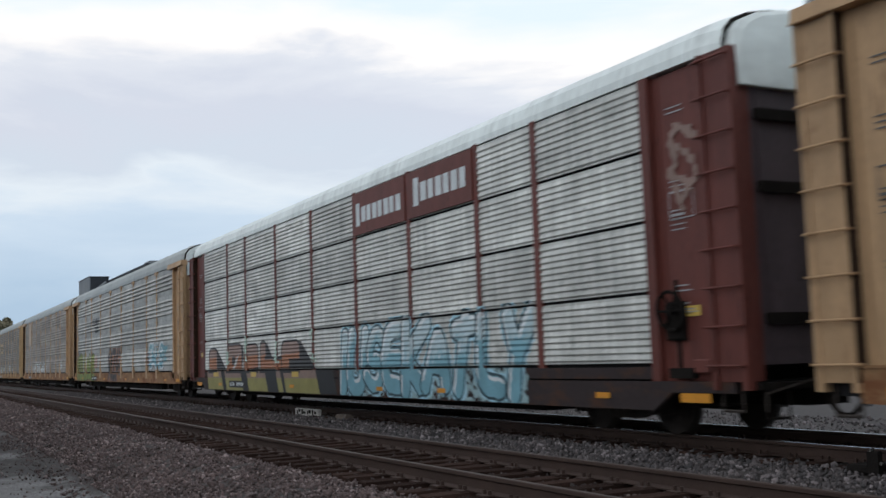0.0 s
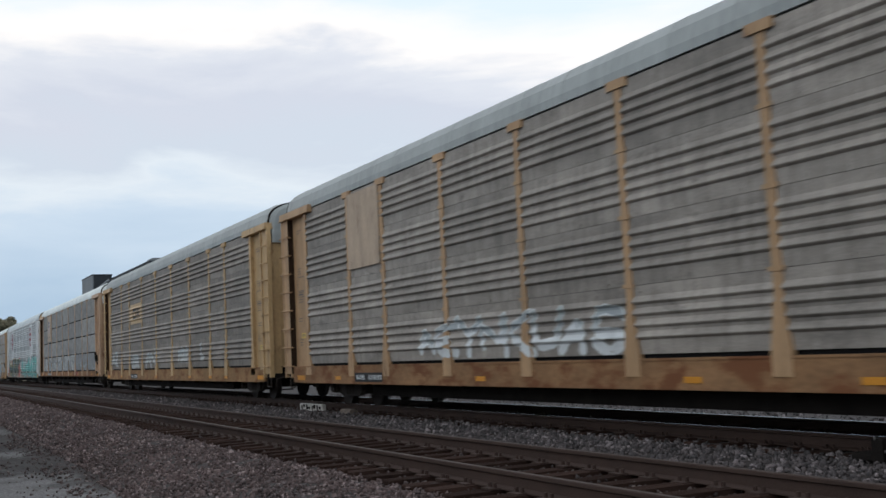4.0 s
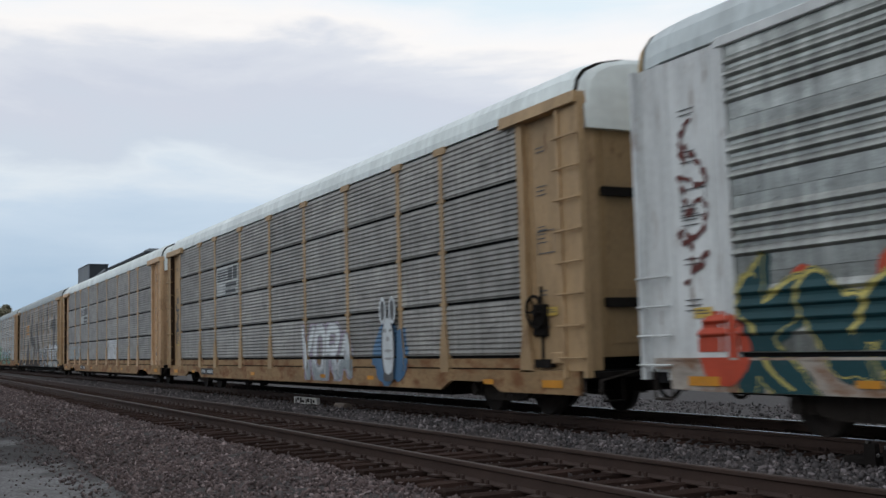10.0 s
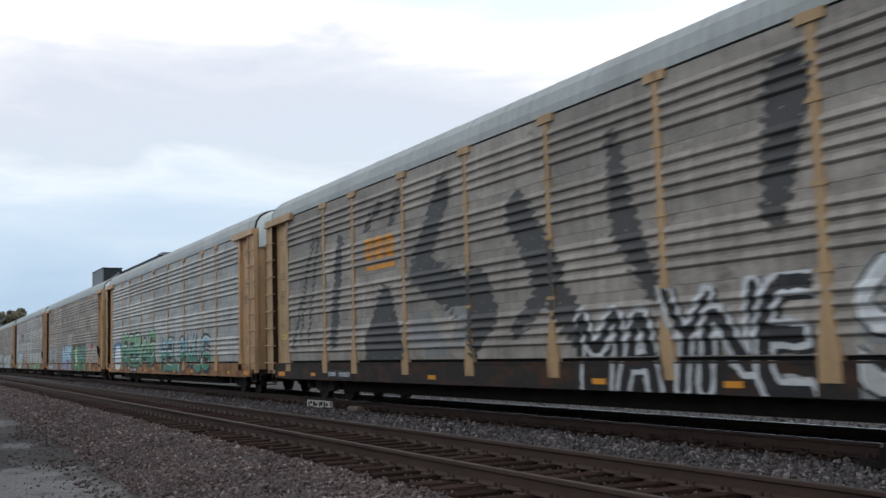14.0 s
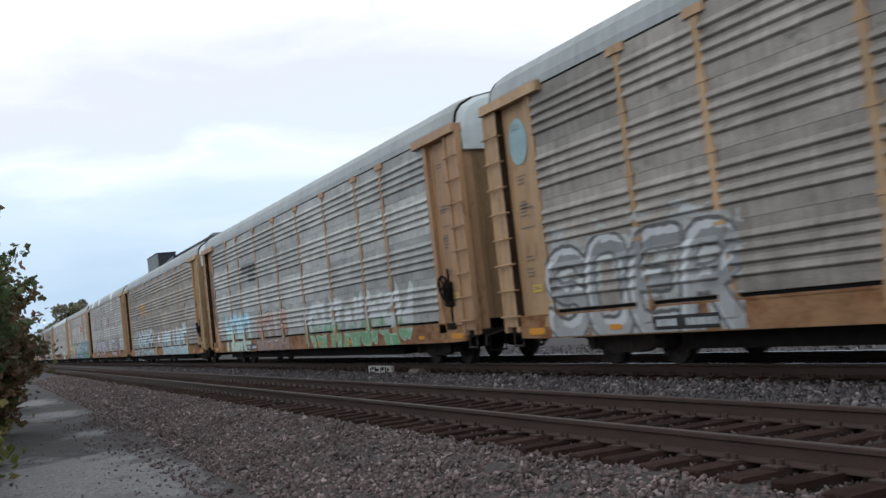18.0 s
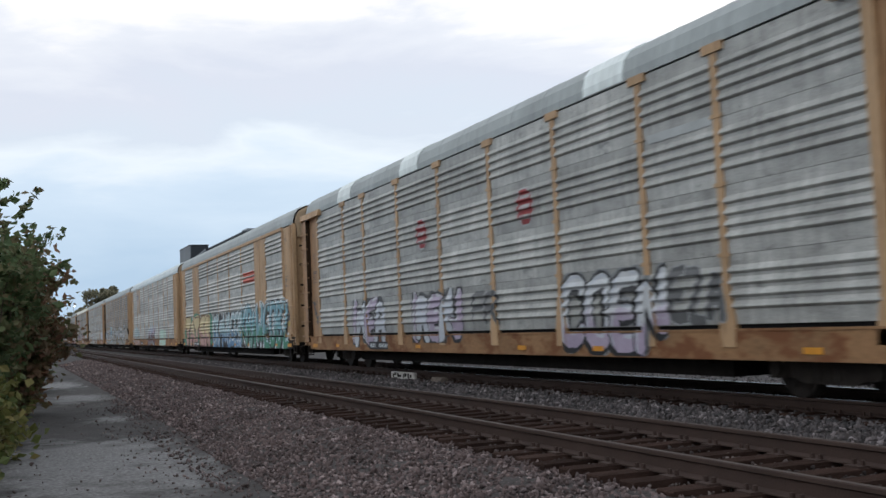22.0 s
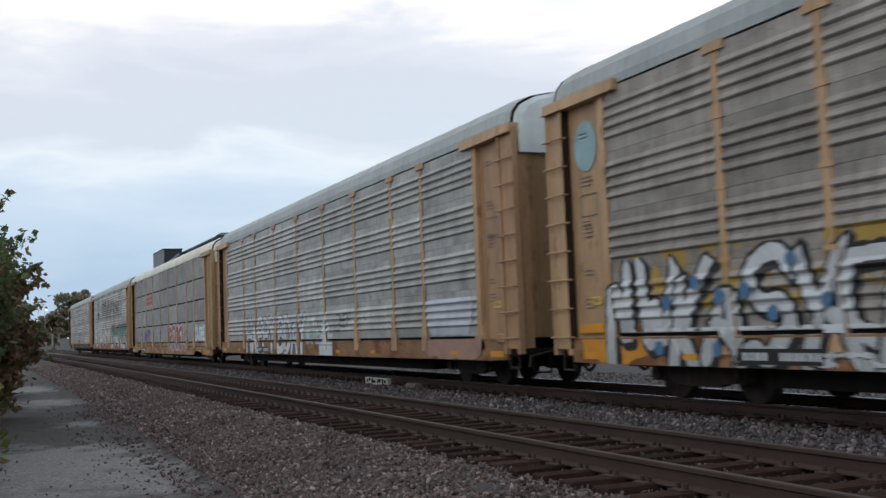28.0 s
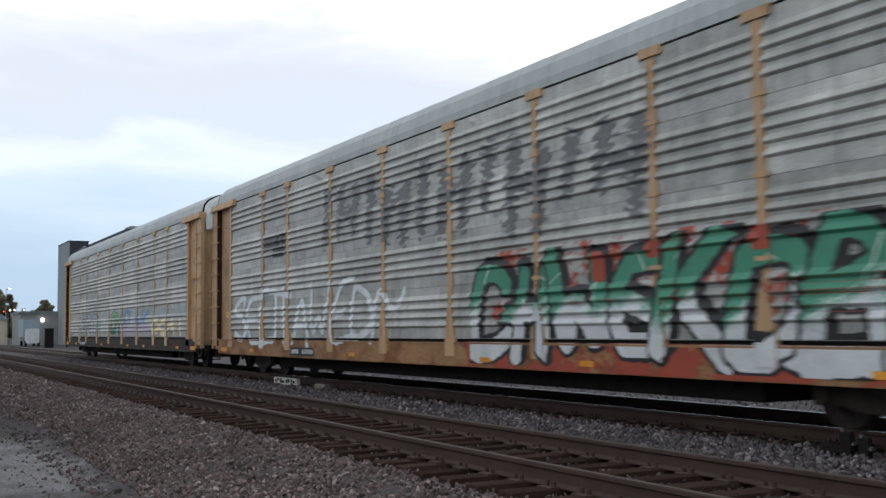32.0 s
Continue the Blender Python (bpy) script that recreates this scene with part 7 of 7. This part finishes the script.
part("panel", MB().box(12.5, 19.0, 205, 205.3, -0.9, 1.9), M_CONCRETE, wall_low)


def street_lamp(x, y, h, arm, label):
    p = tagged(new("street_lamp"), label, "lamp post", "street lamps")
    p.location = (x, y, -0.95)
    part("pole", MB().tube((0, 0, 0), (0, 0, h), 0.06, 8, 0.04), M_POLE, p)
    part("arm", MB().tube((0, 0, h - 0.1), (arm, -0.3, h + 0.1), 0.05, 6), M_POLE, p)
    part("head", MB().box(arm - 0.17, arm + 0.17, -0.42, -0.2, h - 0.02, h + 0.1, 0.03), M_LAMP, p, "lit lamp head")


for az, dist, el, arm in ((5.74, 185, 2.26, 0.5), (5.16, 230, 1.87, 0.3), (4.14, 250, 1.37, 0.3), (4.55, 215, 1.5, -0.4), (2.8, 240, 1.68, 0.2)):
    x, y = at_sight(az, dist)
    street_lamp(x, y, 2.12 + dist * math.tan(radians(el)), arm, "grey street lamp, lit at dusk")
mast = tagged(new("signal_mast"), "grey crossing signal mast with two heads", "signal")
mx, my = at_sight(4.92, 165)
part("pole", MB().tube((mx, my, -0.9), (mx, my, 6.0), 0.13, 8), M_POLE, mast)
part("upper_head", MB().box(mx - 0.42, mx + 0.42, my - 0.2, my + 0.2, 4.7, 6.1, 0.08), M_POLE, mast)
part("lower_head", MB().box(mx - 0.42, mx + 0.42, my - 0.2, my + 0.2, 2.6, 4.0, 0.08), M_POLE, mast)


def light_bracket(az, el, dist, red):
    x, y = at_sight(az, dist)
    z = 1.17 + dist * math.tan(radians(el))
    p = tagged(new("traffic_signal"), "red traffic signal on a dark post" if red else "small lit lamp on a thin dark post", "signal", "crossing lights")
    p.location = (x, y, -0.95)
    h = z + 0.95
    part("pole", MB().tube((0, 0, 0), (0, 0, h), 0.06, 6), M_DARK, p)
    part("housing", MB().box(-0.28, 0.28, -0.1, 0.25, h - 0.35, h + 0.35, 0.05), M_DARK, p)
    part("lens", MB().tube((0, -0.1, h), (0, -0.18, h), 0.13, 12), M_RED if red else M_LAMP, p)


for az, el, red in ((5.10, 1.0, 0), (5.34, 1.05, 0), (5.64, 1.12, 1), (5.92, 1.18, 0), (6.14, 1.2, 0), (6.57, 1.19, 0), (5.62, 0.45, 1)):
    light_bracket(az, el, 210, red)
for az in (2.83, 3.15, 3.44):
    x, y = at_sight(az, 190)
    p = tagged(new("crossing_post"), "short white crossing post", "post", "crossing posts")
    p.location = (x, y, -0.9)
    part("shaft", MB().tube((0, 0, 0), (0, 0, 3.4), 0.2, 8), M_CONCRETE, p)
    part("cap", MB().tube((0, 0, 3.4), (0, 0, 3.55), 0.24, 8), M_CONCRETE, p)

# ---- small things by the rails ----
board = tagged(new("marker_board"), "white painted marker board lying by the far rail", "marker")
M_WPAINT = mat("chipped_white_paint", (0.46, 0.44, 0.42), 0.8, vary=0.3, scale=8, fine=50, stain=(0.2, 0.17, 0.14), stain_at=0.58)
part("board", MB().box(9.17, 9.27, 24.74, 26.38, -0.225, -0.02, 0.012), M_WPAINT, board)
for i, (w, low, top) in enumerate(((0.12, 0.05, 0.12), (0.09, 0.03, 0.15), (0.14, 0.06, 0.15), (0.06, 0.03, 0.13), (0.16, 0.04, 0.10), (0.10, 0.03, 0.15), (0.13, 0.08, 0.15), (0.08, 0.03, 0.12))):
    part("bar", MB().box(9.162, 9.169, 24.84 + i * 0.19, 24.84 + i * 0.19 + w, -0.19 + low, -0.19 + top), M_DARK, board)
part("face", MB().box(9.18, 9.26, 24.70, 24.739, -0.20, -0.04), M_WPAINT, board)
stone_ob = tagged(new("pale_stone"), "brownish flat stone lying on the ballast", "stone")
part("rock", MB().box(9.1, 9.3, 22.75, 23.35, -0.24, -0.08, 0.04), mat("brown_stone", (0.16, 0.13, 0.11), 0.9, vary=0.4, scale=6, bump=0.5), stone_ob)
joint = tagged(new("rail_joint_box"), "dark bolted track fitting beside the far rail", "track fitting")
part("plate", MB().box(8.95, 9.45, 7.85, 8.15, -0.19, -0.10, 0.02), M_DARK, joint)
part("strap", MB().box(8.93, 9.0, 7.72, 7.86, -0.22, 0.06, 0.02), M_DARK, joint)
part("strap", MB().box(8.93, 9.0, 7.50, 7.62, -0.22, 0.02, 0.02), M_DARK, joint)
for y, z in ((7.79, 0.07), (7.56, 0.03), (7.66, -0.06), (7.45, -0.09)):
    part("bolt", MB().tube((8.90, y, z), (8.95, y, z), 0.022, 6), M_RAILTOP, joint)

# ---- the track bed: ties, plates, stones ----
tie_me = MB().box(-1.30, 1.30, -0.115, 0.115, -0.36, -0.176, 0.012).mesh("tie")
tie_me.materials.append(None)
rt = np.random.default_rng(5)
for tr, centre in ((TRACK_NEAR, NEAR), (TRACK_FAR, FAR)):
    for i in range(150):
        part("tie", tie_me, M_TIE, tr, at=pose(centre + rt.normal(0, 0.03), -1.5 + i * 0.50 + rt.normal(0, 0.012), rt.normal(0, 0.006), 0, 0, rt.normal(0, 0.8)))
    rest, plates, spikes = MB(), MB(), MB()
    for y in list(np.arange(-60, -1.7, 0.5)) + list(np.arange(73.5, 260, 0.5)):
        rest.box(centre - 1.3, centre + 1.3, y - 0.115, y + 0.115, -0.36, -0.176)
    for i in range(150):
        y = -1.5 + i * 0.5
        for s in (-1, 1):
            x = centre + s * GAUGE
            plates.box(x - 0.18, x + 0.18, y - 0.09, y + 0.09, -0.176, -0.158)
            for dx, dy in ((-0.10, 0.05), (0.10, -0.05), (-0.10, -0.05)):
                spikes.box(x + dx - 0.014, x + dx + 0.014, y + dy - 0.014, y + dy + 0.014, -0.16, -0.115)
    tagged(part("ties_beyond", rest, M_TIE, tr), kind="stuff")
    tagged(part("tie_plates", plates, M_RAIL, tr), kind="stuff")
    tagged(part("spikes", spikes, M_RAIL, tr), kind="stuff")


def stone_mat(name, cols):
    m = bpy.data.materials.new(name)
    m.use_nodes = True
    n, l = m.node_tree.nodes, m.node_tree.links
    b = n["Principled BSDF"]
    b.inputs["Roughness"].default_value = 0.9
    g = n.new("ShaderNodeNewGeometry")
    r = n.new("ShaderNodeValToRGB")
    r.color_ramp.elements[0].color, r.color_ramp.elements[1].color = (*cols[0], 1), (*cols[-1], 1)
    for i, c in enumerate(cols[1:-1]):
        e = r.color_ramp.elements.new((i + 1) / (len(cols) - 1))
        e.color = (*c, 1)
    l.new(g.outputs["Random Per Island"], r.inputs[0])
    co = n.new("ShaderNodeTexCoord")
    t = n.new("ShaderNodeTexNoise")
    t.inputs["Scale"].default_value, t.inputs["Detail"].default_value = 45, 4
    l.new(co.outputs["Object"], t.inputs["Vector"])
    big = n.new("ShaderNodeTexNoise")
    big.inputs["Scale"].default_value = 0.7
    l.new(co.outputs["Object"], big.inputs["Vector"])
    s = n.new("ShaderNodeMath")
    s.operation = "ADD"
    l.new(t.outputs[0], s.inputs[0])
    l.new(big.outputs[0], s.inputs[1])
    mr = n.new("ShaderNodeMapRange")
    mr.inputs["From Min"].default_value, mr.inputs["From Max"].default_value = 0.7, 1.3
    mr.inputs["To Min"].default_value, mr.inputs["To Max"].default_value = 0.65, 1.35
    l.new(s.outputs[0], mr.inputs["Value"])
    v = n.new("ShaderNodeVectorMath")
    v.operation = "SCALE"
    l.new(r.outputs[0], v.inputs[0])
    l.new(mr.outputs[0], v.inputs["Scale"])
    l.new(v.outputs[0], b.inputs["Base Color"])
    bp = n.new("ShaderNodeBump")
    bp.inputs["Strength"].default_value, bp.inputs["Distance"].default_value = 0.5, 0.01
    l.new(t.outputs[0], bp.inputs["Height"])
    l.new(bp.outputs[0], b.inputs["Normal"])
    return m


M_STONE = stone_mat("crushed_stone", ((0.036, 0.025, 0.024), (0.118, 0.083, 0.079), (0.066, 0.046, 0.043), (0.172, 0.125, 0.119), (0.090, 0.069, 0.069), (0.31, 0.245, 0.238)))
M_STONE_GREY = stone_mat("grey_crushed_stone", ((0.029, 0.026, 0.026), (0.075, 0.067, 0.069), (0.043, 0.040, 0.042), (0.124, 0.106, 0.107), (0.060, 0.052, 0.053), (0.245, 0.215, 0.220)))
M_STONE_DARK = stone_mat("dark_crushed_stone", ((0.024, 0.017, 0.016), (0.055, 0.039, 0.036), (0.036, 0.026, 0.024), (0.078, 0.058, 0.054), (0.046, 0.037, 0.036), (0.16, 0.13, 0.12)))



def base_stone(rng, fine):
    bm = bmesh.new()
    if fine:
        bmesh.ops.create_icosphere(bm, subdivisions=1, radius=0.5)
    else:
        bmesh.ops.create_cube(bm, size=0.8)
    v = np.array([p.co[:] for p in bm.verts])
    f = np.array([[p.index for p in q.verts] for q in bm.faces])
    bm.free()
    v = v * rng.uniform(0.75, 1.25, v.shape) * rng.uniform(0.5, 1.3, (1, 3))
    # a few flat cuts make it angular
    for _ in range(7):
        d = rng.normal(size=3)
        d /= np.linalg.norm(d)
        k = v @ d
        v -= np.outer(np.maximum(k - 0.22, 0), d)
    return v, f


def scatter(name, zones, fine, material, seed, label):
    """zones: x0, x1, y0, y1, stones a square metre, size, lift."""
    rng = np.random.default_rng(seed)
    shapes = [base_stone(rng, fine) for _ in range(7)]
    vs, fs, off = [], [], 0
    for x0, x1, y0, y1, dens, size, lift in zones:
        n = int((x1 - x0) * (y1 - y0) * dens)
        x, y = rng.uniform(x0, x1, n), rng.uniform(y0, y1, n)
        z = ground_z(x, y) + lift + rng.normal(0, 0.012, n)
        s = size * np.exp(rng.normal(0, 0.28, n))
        pick = rng.integers(0, len(shapes), n)
        ang = rng.uniform(0, 2 * math.pi, (n, 2))
        for k, (bv, bf) in enumerate(shapes):
            m = np.flatnonzero(pick == k)
            if not len(m):
                continue
            c, q = np.cos(ang[m]), np.sin(ang[m])
            p = bv[None, :, :] * s[m][:, None, None]
            px, py, pz = p[..., 0], p[..., 1], p[..., 2] * 0.8
            py, pz = py * c[:, 1:2] - pz * q[:, 1:2], py * q[:, 1:2] + pz * c[:, 1:2]
            px, py = px * c[:, :1] - py * q[:, :1], px * q[:, :1] + py * c[:, :1]
            w = np.stack([px + x[m][:, None], py + y[m][:, None], pz + z[m][:, None]], axis=-1).reshape(-1, 3)
            nv = len(bv)
            idx = (bf[None] + (np.arange(len(m)) * nv)[:, None, None] + off).reshape(-1, bf.shape[1])
            vs.append(w)
            fs.append(idx)
            off += len(w)
    v, f = np.concatenate(vs), np.concatenate(fs)
    me = bpy.data.meshes.new(name)
    k = f.shape[1]
    me.vertices.add(len(v))
    me.vertices.foreach_set("co", v.astype(np.float32).ravel())
    me.loops.add(len(f) * k)
    me.loops.foreach_set("vertex_index", f.astype(np.int32).ravel())
    me.polygons.add(len(f))
    me.polygons.foreach_set("loop_start", np.arange(0, len(f) * k, k, dtype=np.int32))
    me.update(calc_edges=True)
    me.materials.append(material)
    ob = new(name, me)
    tagged(ob, label, "ballast", kind="stuff")
    return ob


scatter("shoulder_ballast", [(2.45, 4.7, -3, 3.5, 200, 0.075, 0.005), (2.45, 4.7, 3.5, 16, 620, 0.06, 0.003), (2.6, 4.7, 16, 28, 380, 0.066, 0.003)], True, M_STONE, 21, "loose brownish crushed stone on the track shoulder")
scatter("track_ballast", [(4.7, 5.2, 3.5, 28, 320, 0.055, 0.004), (5.2, 7.1, 3.5, 24, 300, 0.055, 0.006), (5.2, 7.2, 24, 60, 90, 0.07, 0.0)], True, M_STONE_DARK, 25, "dark stained crushed stone between the rails")
scatter("far_shoulder_ballast", [(2.6, 4.7, 28, 75, 150, 0.075, 0.005), (2.0, 2.6, 5, 30, 150, 0.045, 0.0), (1.4, 2.0, 5, 30, 38, 0.04, -0.004), (-0.5, 1.5, 8, 30, 7, 0.035, -0.004)], False, M_STONE, 22, "loose brownish crushed stone along the line")
scatter("middle_ballast", [(7.1, 9.3, 3.5, 22, 310, 0.072, 0.012), (9.3, 11.8, 4, 22, 120, 0.055, -0.01)], True, M_STONE_GREY, 23, "loose grey crushed stone between the tracks")
scatter("outer_ballast", [(7.1, 9.3, 22, 70, 160, 0.075, 0.012), (11.8, 14.0, 3, 60, 150, 0.08, 0.0), (14.0, 22.0, 3, 50, 30, 0.10, 0.0)], False, M_STONE_GREY, 24, "loose grey crushed stone beyond the tracks")


# ---- what moves ----
def motions():
    for k, (car, wheels) in CARS.items():
        walk(car, [(t, pose(FAR, car_y(k, t), 0)) for t in range(0, 33)])
        # the wheels roll while their car is near; far off they are too small to see
        near = [i / FPS for i in range(0, 32 * FPS + 1) if -22 < car_y(k, i / FPS) < 48]
        if len(near) < 2:
            continue
        roll = [(t, (car_y(k, t) - car_y(k, near[0])) / 0.405) for t in near]
        for ob, a in wheels:
            rows = [(t, Matrix.Translation((0, a, 0.405)) @ Matrix.Rotation(-r, 4, "X")) for t, r in roll]
            if near[0] > 0:
                rows.insert(0, (0.0, rows[0][1]))
            if near[-1] < 32:
                rows.append((32.0, rows[-1][1]))
            walk(ob, rows)


motions()
